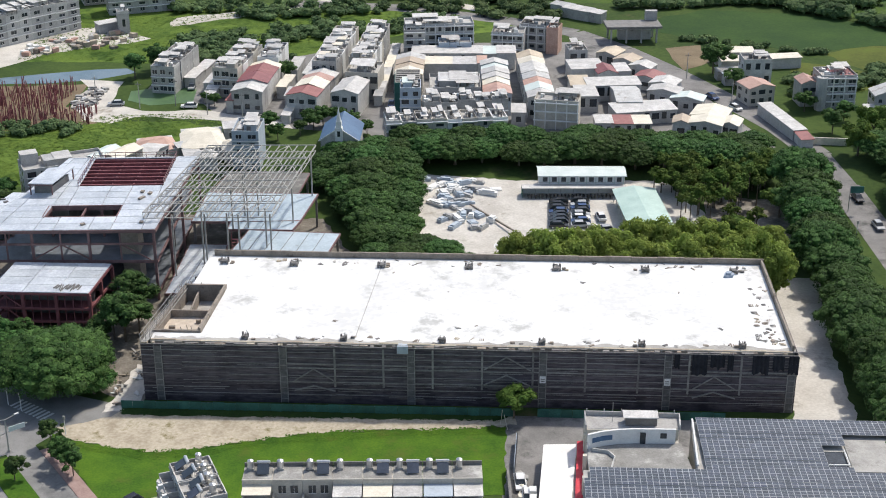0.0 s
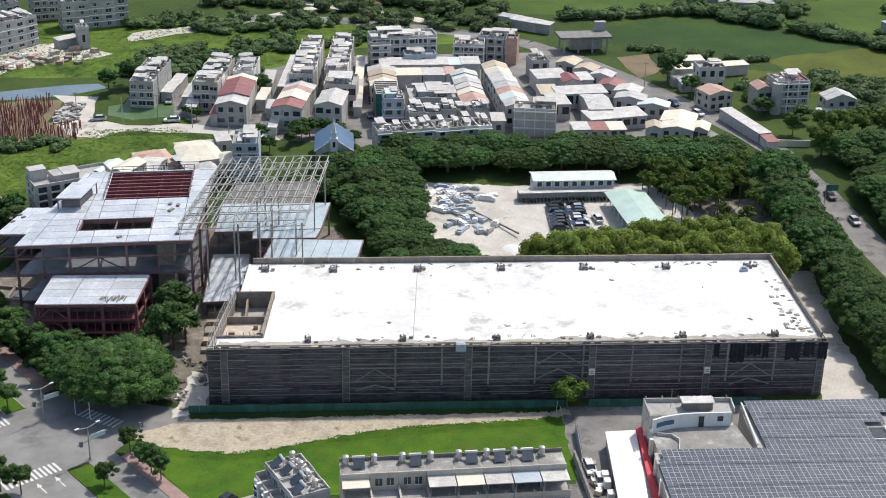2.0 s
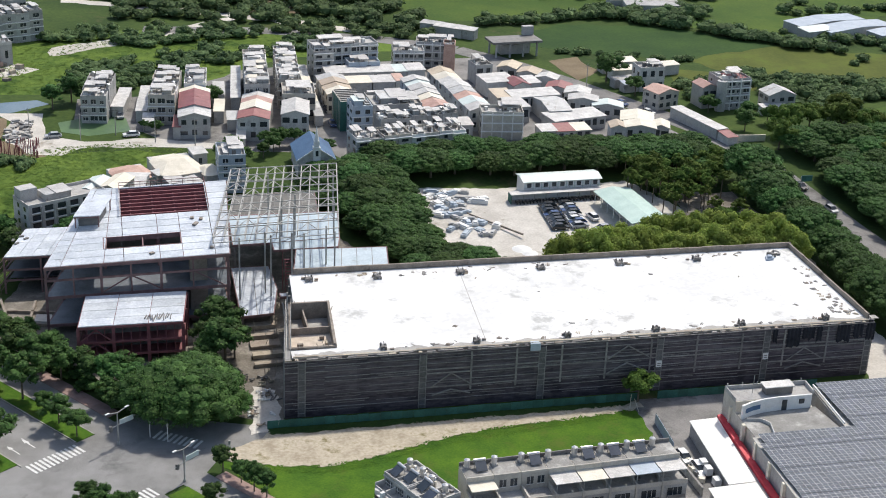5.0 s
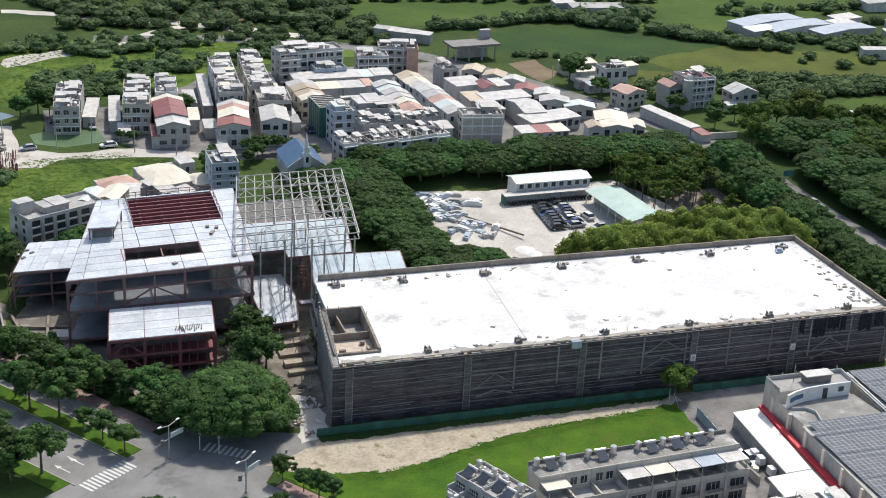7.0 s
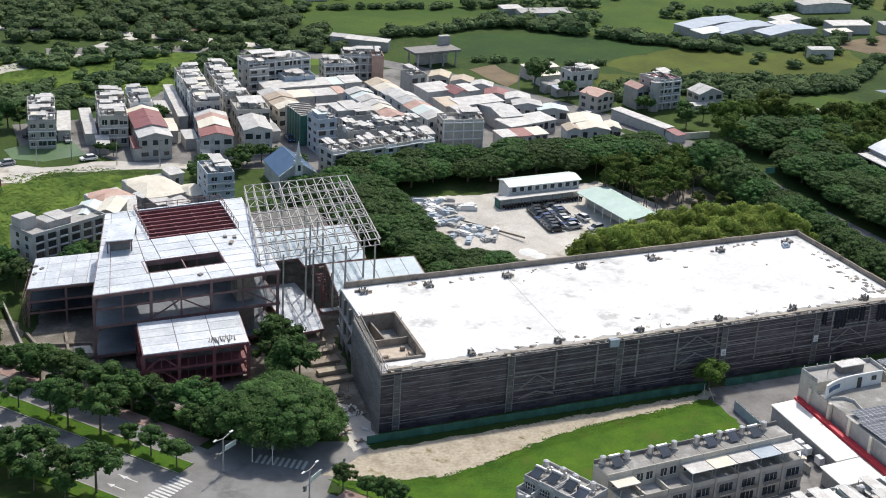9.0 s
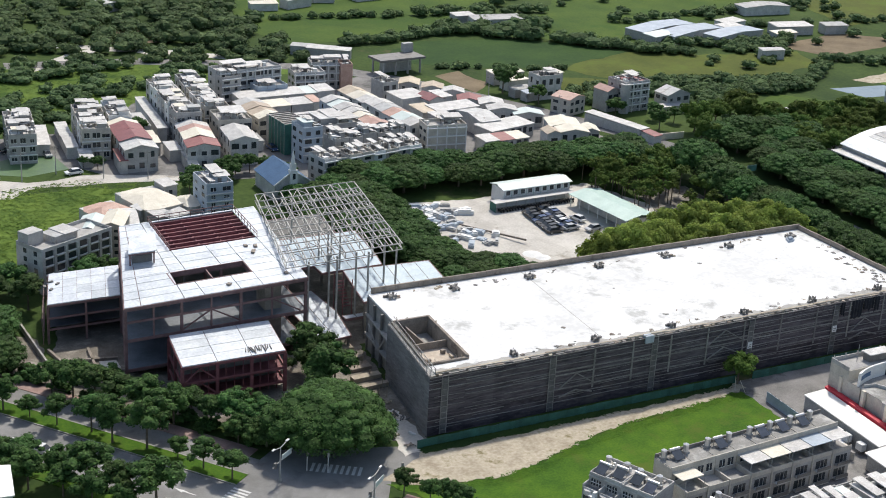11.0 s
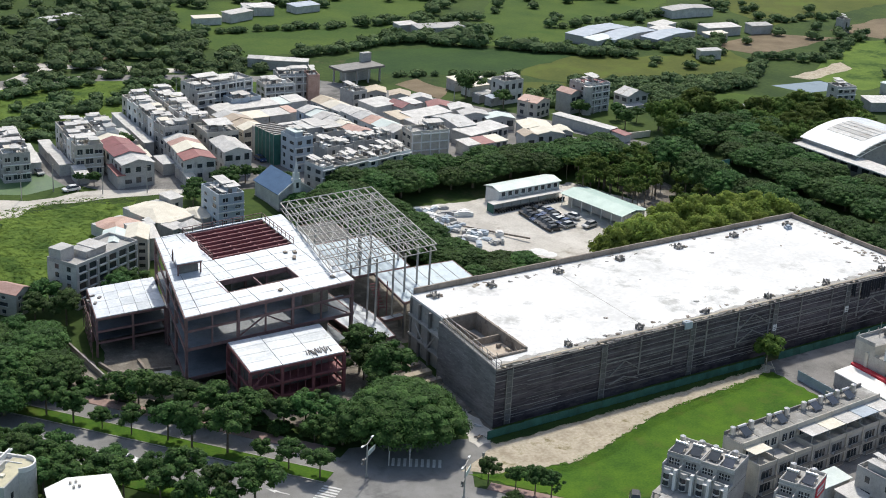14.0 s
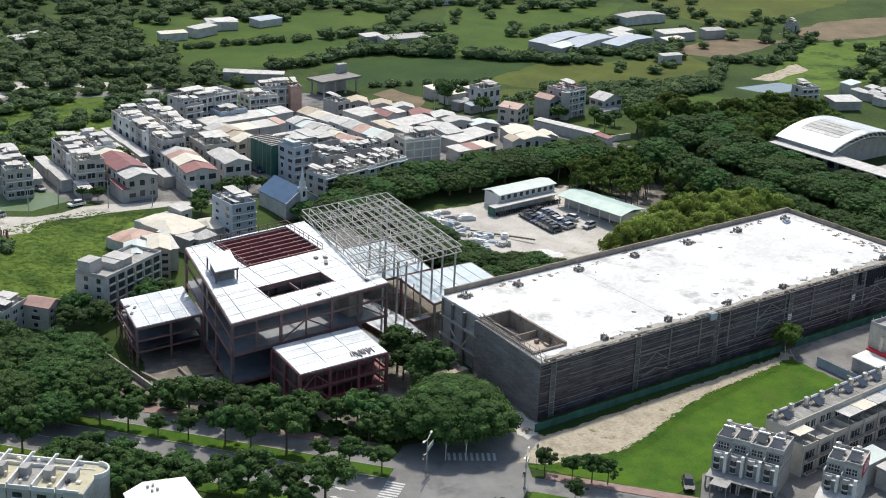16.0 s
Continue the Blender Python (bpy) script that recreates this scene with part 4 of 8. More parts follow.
for z in (2.0, 4.7):
    part("brace", Geo().beam((AX0, AY0 - 0.06, z), (AX0 + 3.2, AY0 - 0.06, z + 2.6), 0.24).beam((AX0 + 3.2, AY0 - 0.06, z + 2.6), (AX0 + 6.4, AY0 - 0.06, z), 0.24), M["red_steel"], annex)
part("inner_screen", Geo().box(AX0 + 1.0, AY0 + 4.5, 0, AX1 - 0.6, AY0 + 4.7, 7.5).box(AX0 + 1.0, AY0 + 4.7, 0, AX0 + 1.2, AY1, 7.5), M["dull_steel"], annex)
part("inner_floor", Geo().box(AX0 + 0.3, AY0 + 0.3, 1.7, AX1 - 0.3, AY0 + 4.5, 1.85).box(AX0 + 0.3, AY0 + 0.3, 4.4, AX1 - 0.3, AY0 + 4.5, 4.5), M["red_steel"], annex)
for i in range(12):
    o = thing("steel_offcut", pose(*front_fall(-41.0 + i * 0.42, 25.0 + random.uniform(-0.4, 0.4), 8.14), 0, 0, 82 + random.uniform(-12, 12)), "short grey steel length lying on the deck", "steel bar", "steel lengths on the annex roof")
    part("bar", Geo().box(-random.uniform(0.7, 1.6), -0.07, 0, random.uniform(0.4, 1.2), 0.07, 0.2), M["dull_steel"], o)

# side wing
wing = thing("steel_wing", pose(0, 0, 0), "lower steel wing with a metal deck roof and open sides", "building")
WX0, WY0, WY1 = -68.0, 57.4, 72.4


def wing_at(u, v):
    """u runs from the outer edge to the main building, v from front to back."""
    y = WY0 + v * (WY1 - WY0)
    a, b = WX0 + 0.26 * (y - WY0), main_fall(slant(X0, 37.0 + (y - 36.6) / 0.86), y, 0)[0] - 0.3
    return (a + u * (b - a), y)


for i in range(5):
    for j in range(4):
        pts = [Vector(wing_at(u, v)) for u, v in ((i / 5, j / 4), ((i + 1) / 5, j / 4), ((i + 1) / 5, (j + 1) / 4), (i / 5, (j + 1) / 4))]
        mid = sum(pts, Vector((0, 0))) / 4
        part("roof_sheet", Geo().prism([tuple(mid + (p - mid) * 0.975) for p in pts], 7.95, 8.1 + random.uniform(0, 0.03)), M["deck"], wing)
for i in range(6):
    part("girder", Geo().beam((*wing_at(i / 5, 0), 7.7), (*wing_at(i / 5, 1), 7.7), 0.22, 0.45), M["brown_steel"], wing)
for v in (0, 1):
    for z in (7.7, 5.2, 2.9):
        part("edge_beam", Geo().beam((*wing_at(0, v), z), (*wing_at(1, v), z), 0.25, 0.4), M["brown_steel"], wing)
for z in (5.2, 2.9):
    part("edge_beam", Geo().beam((*wing_at(0, 0), z), (*wing_at(0, 1), z), 0.25, 0.4), M["brown_steel"], wing)
for u, v in itertools.product((0, 0.52, 1), (0, 0.5, 1)):
    x, y = wing_at(u, v)
    part("column", Geo().box(x - 0.19, y - 0.19, 0, x + 0.19, y + 0.19, 7.6), M["brown_steel"], wing)
part("floor_deck", Geo().prism([wing_at(0.02, 0.02), wing_at(1, 0.02), wing_at(1, 0.98), wing_at(0.02, 0.98)], 4.9, 5.0), M["underdeck"], wing, "metal deck floor in a shade-darkened colour")
part("floor_deck", Geo().prism([wing_at(0.02, 0.12), wing_at(1, 0.12), wing_at(1, 0.98), wing_at(0.02, 0.98)], 2.6, 2.7), M["underdeck"], wing, "metal deck floor in a shade-darkened colour")
part("rear_wall", Geo().prism([wing_at(0.05, 0.72), wing_at(1, 0.72), wing_at(1, 0.74), wing_at(0.05, 0.74)], 0, 7.6), M["dull_steel"], wing)
for k in range(6):
    x, y = wing_at(-0.07, k / 5)
    part("scaffold_pole", Geo().beam((x, y, 0), (x + random.uniform(-0.4, 0.4), y, 6.8), 0.1), M["brown_steel"], wing)
    part("scaffold_pole", Geo().beam((*wing_at(-0.07, 0), 1.2 * k + 0.6), (*wing_at(-0.07, 0.9), 1.2 * k + 0.6 + random.uniform(-0.4, 0.4)), 0.08), M["brown_steel"], wing)
for x, y in ((-66.4, 66.0), (-64.8, 68.0), (-65.6, 64.2), (-63.8, 66.6)):
    o = thing("pallet", pose(x, y, 8.14, 0, 0, random.uniform(0, 90)), "small dark stack lying on the deck roof", "pallet", "stacks on the deck")
    part("pallet_load", Geo().box(-0.5, -0.25, 0, 0.5, 0.25, 0.25), M["dull_steel"], o)
# foundations beside the wing
foundation = thing("foundation_walls", pose(0, 0, 0), "low concrete foundation walls set in bare soil", "foundation")
for a, b in (((-67, 43), (-58, 40)), ((-67, 43), (-69, 54)), ((-63, 41.6), (-62, 52)), ((-67.4, 48), (-58, 46))):
    part("footing", Geo().beam((*a, 0.3), (*b, 0.3), 0.5, 0.7), M["brown"], foundation)
part("slab", Geo().prism([(-62, 42.5), (-58.6, 41.6), (-58.6, 45), (-61.6, 45.6)], 0, 0.5), M["lot"], foundation, "pale concrete slab")
part("retaining_wall", Geo().beam((-70.5, 41, 0.6), (-71.5, 70, 0.6), 0.35, 1.3).beam((-70.5, 41, 0.6), (-64, 35, 0.6), 0.35, 1.3), M["concrete"], foundation)

# open roof grid between the two buildings
canopy = thing("roof_truss_grid", pose(0, 0, 0), "open grey steel roof grid on tall columns", "roof frame")
A, B, C, D = (Vector(p) for p in ((-26.9, 40.0), (-1.6, 41.6), (3.2, 75.2), (-20.2, 74.0)))


def over(u, v, z):
    p = A.lerp(B, u).lerp(D.lerp(C, u), v)
    return Vector((p.x, p.y, z + (1.6 * (v - 0.5) if z > 12 else 0.0)))


HI, LO, NU, NV = 18.3, 17.1, 13, 10
for i in range(NU):
    u = i / (NU - 1)
    part("truss_chord", Geo().beam(over(u, 0, HI), over(u, 1, HI), 0.2), M["pale_steel"], canopy)
    part("truss_chord", Geo().beam(over(u, 0, LO), over(u, 1, LO), 0.15), M["pale_steel"], canopy)
    if i % 3 == 0:
        for j in range(10):
            part("truss_web", Geo().beam(over(u, j / 10, HI if j % 2 else LO), over(u, (j + 1) / 10, LO if j % 2 else HI), 0.12), M["pale_steel"], canopy)
for j in range(NV):
    v = j / (NV - 1)
    part("purlin", Geo().beam(over(0, v, HI + 0.1), over(1, v, HI + 0.1), 0.17), M["pale_steel"], canopy)
    if j % 2 == 0:
        part("purlin", Geo().beam(over(0, v, LO), over(1, v, LO), 0.15), M["pale_steel"], canopy)
for j in range(NV - 1):
    for i in range(0, NU - 1, 2):
        if (i // 2 + j) % 2 == 0:
            part("plan_brace", Geo().beam(over(i / (NU - 1), j / (NV - 1), HI), over((i + 1) / (NU - 1), (j + 1) / (NV - 1), HI), 0.11).beam(over((i + 2) / (NU - 1), j / (NV - 1), HI), over((i + 1) / (NU - 1), (j + 1) / (NV - 1), HI), 0.13), M["pale_steel"], canopy)
        part("hanger", Geo().beam(over(i / (NU - 1), j / (NV - 1), LO), over(i / (NU - 1), j / (NV - 1), HI), 0.1), M["steel"], canopy)
for u, v, z in ((0.97, 0.04, 8.0), (0.90, 0.12, 8.0), (0.97, 0.5, 8.0), (0.72, 0.04, 8.0), (0.97, 0.95, 8.0), (0.62, 0.06, 3.0), (0.45, 0.05, 3.0), (0.40, 0.10, 3.0), (0.2, 0.04, 3.0), (0.5, 0.4, 8.0), (0.62, 0.42, 8.0), (0.35, 0.95, 8.0), (0.5, 0.62, 8.0), (0.62, 0.62, 8.0)):
    part("canopy_column", Geo().beam(over(u, v, z), over(u, v, LO), 0.30), M["steel"], canopy)

# decks and passages below the grid
decks = thing("link_decks", pose(0, 0, 0), "metal deck link floors between the two buildings", "deck")
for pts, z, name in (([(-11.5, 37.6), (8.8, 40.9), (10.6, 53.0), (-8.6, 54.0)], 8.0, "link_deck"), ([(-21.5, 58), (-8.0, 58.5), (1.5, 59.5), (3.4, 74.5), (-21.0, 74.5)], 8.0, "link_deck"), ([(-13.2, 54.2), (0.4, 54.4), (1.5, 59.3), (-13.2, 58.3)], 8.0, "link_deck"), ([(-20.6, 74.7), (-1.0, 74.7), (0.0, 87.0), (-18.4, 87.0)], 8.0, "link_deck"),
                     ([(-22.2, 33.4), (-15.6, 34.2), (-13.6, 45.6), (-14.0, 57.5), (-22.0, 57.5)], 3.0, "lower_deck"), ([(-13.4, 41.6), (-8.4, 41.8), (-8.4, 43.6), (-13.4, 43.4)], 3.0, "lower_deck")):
    part(name, Geo().prism(pts, z - 0.25, z), M["dark_deck" if pts[0][1] > 70 else "deck_blue" if z > 5 else "deck"], decks, "dark mottled concrete deck floor" if pts[0][1] > 70 else "pale metal deck floor")
    for p, q in zip(pts, pts[1:] + pts[:1]):
        part("deck_edge", Geo().beam((*p, z - 0.2), (*q, z - 0.2), 0.2, 0.5), M["brown_steel"], decks)
    n = int(max(abs(pts[1][0] - pts[0][0]), 6) // 3)
    for i in range(1, n):
        p, q = Vector(pts[0]).lerp(Vector(pts[1]), i / n), Vector(pts[-1]).lerp(Vector(pts[2]), i / n)
        part("deck_seam", Geo().beam((*p, z + 0.01), (*q, z + 0.01), 0.12, 0.06), M["dull_steel"], decks)
for x, y in ((-11, 38), (-1, 39.8), (8.4, 41.3), (10, 52.5), (-8, 53.6), (-21, 58.5), (-21, 74), (3, 74), (-8, 66), (-8, 74), (-0.6, 86.4), (-18, 86.4), (-7, 86.4)):
    part("deck_column", Geo().box(x - 0.22, y - 0.22, 0, x + 0.22, y + 0.22, 7.7), M["dull_steel"], decks)
for x, y in ((-21.8, 34), (-16, 34.6), (-14.2, 45.2), (-21.6, 45), (-21.6, 57), (-14.4, 57), (-8.6, 42), (-8.6, 43.4)):
    part("deck_column", Geo().box(x - 0.2, y - 0.2, 0, x + 0.2, y + 0.2, 2.7), M["dull_steel"], decks)
g = Geo()
for k in range(9):
    g.box(-11.6, 47 + 0.45 * k, 3.2 + 0.5 * k, -10.0, 47.4 + 0.45 * k, 3.3 + 0.5 * k)
part("stair", g, M["red_steel"], decks, "dark red steel stair flight")
part("stair_tower", Geo().beam((-11.8, 46.8, 0), (-11.8, 46.8, 9), 0.15).beam((-9.8, 46.8, 0), (-9.8, 46.8, 9), 0.15).beam((-11.8, 51.2, 0), (-11.8, 51.2, 9), 0.15).beam((-9.8, 51.2, 0), (-9.8, 51.2, 9), 0.15), M["red_steel"], decks)
works = thing("trench_formwork", pose(0, 0, 0), "timber formwork and props in the passage", "formwork")
for y, w in ((33.0, 2.2), (28.5, 1.4), (24.6, 3.0), (20.5, 2.0), (17.0, 1.5)):
    part("formwork_panel", Geo().prism([(-21.2, y), (-15.4, y + 0.4), (-15.4, y + w), (-21.2, y + w - 0.3)], 0.05, random.uniform(0.5, 1.0)), M["formwork"], works)
for k in range(16):
    x, y = random.uniform(-21, -15.5), random.uniform(12, 34)
    part("prop", Geo().beam((x, y, 0), (x + random.uniform(-0.6, 0.6), y + random.uniform(-0.6, 0.6), random.uniform(1.2, 2.6)), 0.11), M["formwork"], works)
for k in range(18):
    x, y = random.uniform(-24.5, -19), random.uniform(-5, 14)
    o = thing("rubble_heap", pose(x, y, 0.03, 0, 0, random.uniform(0, 180)), "grey rubble and planks on the ground", "rubble", "rubble beside the hall")
    g = Geo()
    for i in range(4):
        g.beam((random.uniform(-0.8, 0.8), random.uniform(-0.8, 0.8), 0.1), (random.uniform(-1.2, 1.2), random.uniform(-1.2, 1.2), random.uniform(0.15, 0.7)), random.uniform(0.12, 0.5), 0.2)
    part("debris", g, random.choice((M["concrete"], M["formwork"], M["dull_steel"], M["white"])), o)


# ---- houses ----
random.seed(31)


def windows(root, w, d, h, storeys, faces="sw", frame=False):
    """Windows in the faces of a box house centred on its origin: s is the -y face, w the -x face, e the +x face."""
    step = h / storeys
    for k in range(storeys):
        z = step * k + step * 0.36
        spots = []
        if "s" in faces:
            n = max(1, int(w / 2.2))
            spots += [(-w / 2 + w * (i + 0.5) / n, -d / 2, "x") for i in range(n)]
        if "w" in faces:
            n = max(1, int(d / 3.2))
            spots += [(-w / 2, -d / 2 + d * (i + 0.5) / n, "y") for i in range(n)]
        if "e" in faces:
            n = max(1, int(d / 3.2))
            spots += [(w / 2, -d / 2 + d * (i + 0.5) / n, "y") for i in range(n)]
        for x, y, side in spots:
            a, t = (random.choice((0.45, 0.65, 0.95)), step * random.choice((0.36, 0.46, 0.52)))
            g, f = Geo(), Geo()
            if side == "x":
                g.box(x - a, y - 0.03, z, x + a, y + 0.05, z + t)
                f.box(x - a - 0.1, y - 0.07, z - 0.14, x + a + 0.1, y + 0.02, z).box(x - 0.03, y - 0.05, z, x + 0.03, y, z + t)
            else:
                s = -1 if x < 0 else 1
                g.box(min(x - 0.05 * s, x + 0.03 * s), y - a, z, max(x - 0.05 * s, x + 0.03 * s), y + a, z + t)
                f.box(min(x, x + 0.07 * s), y - a - 0.1, z - 0.14, max(x, x + 0.07 * s), y + a + 0.1, z)
            pane = part("window", g, M["glass"], root)
            if frame:
                part("window_sill", f, M["white"], pane)


def gable_roof(w, d, h, rise, over=0.25, thick=0.14):
    g = Geo()
    for s in (-1, 1):
        x = s * (w / 2 + over)
        g.add([(0, -d / 2 - over, h + rise), (x, -d / 2 - over, h - 0.1), (x, d / 2 + over * 0.2, h - 0.1), (0, d / 2 + over * 0.2, h + rise),
               (0, -d / 2 - over, h + rise + thick), (x, -d / 2 - over, h - 0.1 + thick), (x, d / 2 + over * 0.2, h - 0.1 + thick), (0, d / 2 + over * 0.2, h + rise + thick)],
              [(0, 1, 2, 3), (7, 6, 5, 4), (0, 4, 5, 1), (1, 5, 6, 2), (2, 6, 7, 3), (3, 7, 4, 0)] if s < 0 else [(3, 2, 1, 0), (4, 5, 6, 7), (1, 5, 4, 0), (2, 6, 5, 1), (3, 7, 6, 2), (0, 4, 7, 3)])
    return g


def house(x, y, w, d, h, roof="gable", sheet="sheet_white", wall="wall", turn=0.0, storeys=2, faces="s", group="town houses", label="", frame=False, rise=1.0):
    names = {"sheet_white": "white", "sheet_grey": "grey", "sheet_maroon": "maroon", "sheet_tan": "tan", "sheet_orange": "rusty orange", "sheet_cream": "cream", "pale_mint": "pale green", "blue_shed": "blue-grey", "mint": "mint green", "blue_roof": "blue"}
    kinds = {"gable": "town house with a %s gabled sheet roof", "flat": "town house with a flat roof and %s roof shed", "mono": "low shed with a %s sheet roof", "slab": "block with a flat roof and %s roof sheets"}
    o = thing("shed" if roof == "mono" else "house", pose(x, y, 0, 0, 0, turn), label or kinds[roof] % names[sheet], "shed" if roof == "mono" else "house", group)
    if roof == "gable":
        body = Geo().box(-w / 2, -d / 2, 0, w / 2, d / 2, h - 0.1)
        for yy in (-d / 2, d / 2 - 0.2):
            body.add([(-w / 2, yy, h - 0.1), (w / 2, yy, h - 0.1), (0, yy, h + rise - 0.02), (-w / 2, yy + 0.2, h - 0.1), (w / 2, yy + 0.2, h - 0.1), (0, yy + 0.2, h + rise - 0.02)], [(0, 1, 2), (5, 4, 3), (0, 2, 5, 3), (1, 4, 5, 2), (0, 3, 4, 1)])
        part("wall", body, M[wall], o)
        part("roof", gable_roof(w, d, h, rise), M[sheet], o)
    elif roof == "mono":
        part("wall", Geo().box(-w / 2, -d / 2, 0, w / 2, d / 2, h), M[wall], o)
        part("roof", Geo().add([(-w / 2 - 0.2, -d / 2 - 0.3, h), (w / 2 + 0.2, -d / 2 - 0.3, h), (w / 2 + 0.2, d / 2 + 0.2, h + 0.35), (-w / 2 - 0.2, d / 2 + 0.2, h + 0.35),
                                (-w / 2 - 0.2, -d / 2 - 0.3, h + 0.12), (w / 2 + 0.2, -d / 2 - 0.3, h + 0.12), (w / 2 + 0.2, d / 2 + 0.2, h + 0.47), (-w / 2 - 0.2, d / 2 + 0.2, h + 0.47)],
                               [(3, 2, 1, 0), (4, 5, 6, 7), (0, 1, 5, 4), (1, 2, 6, 5), (2, 3, 7, 6), (3, 0, 4, 7)]), M[sheet], o)
    else:
        part("wall", Geo().box(-w / 2, -d / 2, 0, w / 2, d / 2, h), M[wall], o)
        part("roof", Geo().box(-w / 2 + 0.2, -d / 2 + 0.2, h, w / 2 - 0.2, d / 2 - 0.2, h + 0.06), M["flat_roof"], o)
        for a in ((-w / 2, -d / 2, w / 2, -d / 2 + 0.18), (-w / 2, d / 2 - 0.18, w / 2, d / 2), (-w / 2, -d / 2 + 0.18, -w / 2 + 0.18, d / 2 - 0.18), (w / 2 - 0.18, -d / 2 + 0.18, w / 2, d / 2 - 0.18)):
            part("parapet", Geo().box(a[0], a[1], h, a[2], a[3], h + 0.8), M[wall], o)
        if roof == "flat":
            sw, sd, sx = w * random.uniform(0.28, 0.45), d * random.uniform(0.45, 0.7), random.choice((-1, 1)) * w * random.uniform(0.08, 0.24)
            box = part("stair_head", Geo().box(sx - sw / 2, -sd / 2, h, sx + sw / 2, sd / 2, h + 1.7), M[wall], o)
            part("shed_roof", Geo().box(sx - sw / 2 - 0.25, -sd / 2 - 0.25, h + 1.7, sx + sw / 2 + 0.25, sd / 2 + 0.25, h + 1.85), M[sheet], box)
            if random.random() < 0.7:
                part("lean_to", Geo().box(sx - sw / 2 - 1.6, -d * 0.42, h + 1.0, sx - sw / 2 - 0.3, d * 0.3, h + 1.1) if sx > 0 else Geo().box(sx + sw / 2 + 0.3, -d * 0.42, h + 1.0, sx + sw / 2 + 1.6, d * 0.3, h + 1.1), M[random.choice(("sheet_white", "sheet_grey", "sheet_white"))], o)
            if random.random() < 0.75:
                water_tank(x, y, turn, (-sx * 1.6 + random.uniform(-0.5, 0.5), random.uniform(-0.3, 0.3) * d, h + 0.06))
            elif random.random() < 0.6:
                g = Geo().add([(-0.8, -0.7, 0.3), (0.8, -0.7, 0.3), (0.8, 0.6, 1.1), (-0.8, 0.6, 1.1), (-0.8, -0.7, 0.38), (0.8, -0.7, 0.38), (0.8, 0.6, 1.18), (-0.8, 0.6, 1.18)], [(3, 2, 1, 0), (4, 5, 6, 7), (0, 1, 5, 4), (1, 2, 6, 5), (2, 3, 7, 6), (3, 0, 4, 7)])
                part("solar_collector", Geo().add([(a - sx * 1.4, b, c + h) for a, b, c in g.v], g.f), M["panel"], o, "dark solar water collector")
        clutter = {}
        for i in range(4 + int(w * d / 9)):
            cx, cy, cs, ch = random.uniform(-0.4, 0.4) * w, random.uniform(-0.42, 0.42) * d, random.uniform(0.18, 0.6), random.uniform(0.4, 1.4)
            clutter.setdefault(random.choice(("white", "sheet_white", "dull_steel")), Geo()).box(cx - cs, cy - cs * 0.8, h + 0.06, cx + cs, cy + cs * 0.8, h + ch)
        for i in range(1 + int(d > 3.5) + int(w > 8)):
            cx, cy, a, b, z = random.uniform(-0.25, 0.25) * w, random.uniform(-0.3, 0.3) * d, w * random.uniform(0.14, 0.26), d * random.uniform(0.15, 0.3), h + random.uniform(1.2, 2.3)
            clutter.setdefault("sheet_white", Geo()).add([(cx - a, cy - b, z), (cx + a, cy - b, z), (cx + a, cy + b, z + 0.3), (cx - a, cy + b, z + 0.3), (cx - a, cy - b, z + 0.09), (cx + a, cy - b, z + 0.09), (cx + a, cy + b, z + 0.39), (cx - a, cy + b, z + 0.39)], [(3, 2, 1, 0), (4, 5, 6, 7), (0, 1, 5, 4), (1, 2, 6, 5), (2, 3, 7, 6), (3, 0, 4, 7)])
            for px, py in ((-a, -b), (a, -b), (a, b), (-a, b)):
                clutter.setdefault("dull_steel", Geo()).beam((cx + px * 0.94, cy + py * 0.94, h), (cx + px * 0.94, cy + py * 0.94, z + 0.05), 0.09)
        for kind_, g in clutter.items():
            tagged(part("roof_clutter", g, M[kind_], o), kind="stuff")
        if storeys >= 3 and h > 5:
            step = h / storeys
            for k in range(1, storeys + (roof == "slab")):
                part("storey_band", Geo().box(-w / 2 - 0.12, -d / 2 - (0.55 if roof == "slab" else 0.3), k * step - 0.12, w / 2 + 0.04, -d / 2 - 0.002, k * step + 0.1), M["white"], o)
            if roof == "slab" and w > 7:
                for k in range(int(w / 2.6) + 1):
                    px = -w / 2 + 0.1 + (w - 0.4) * k / int(w / 2.6)
                    part("pier", Geo().box(px, -d / 2 - 0.5, 0, px + 0.22, -d / 2 - 0.004, h + 0.5), M["white"], o)
    if storeys:
        windows(o, w, d, h - (0.3 if roof == "gable" else 0), storeys, faces, frame)
    return o


TANK = []


def water_tank(x, y, turn, at):
    m = pose(x, y, 0, 0, 0, turn) @ Matrix.Translation(at)
    if not TANK:
        o = thing("water_tank", m, "stainless steel water tank on a roof stand", "water tank", "roof water tanks")
        part("stand", Geo().box(-0.5, -0.5, 0, 0.5, 0.5, 0.35), M["concrete"], o)
        part("cylinder", Geo().tube((0, 0, 0.35), (0, 0, 1.55), 0.5, 0.5, 10).tube((0, 0, 1.55), (0, 0, 1.75), 0.5, 0.12, 10), M["tank"], o)
        TANK.append(o)
    else:
        copy_thing(TANK[0], settle(m))


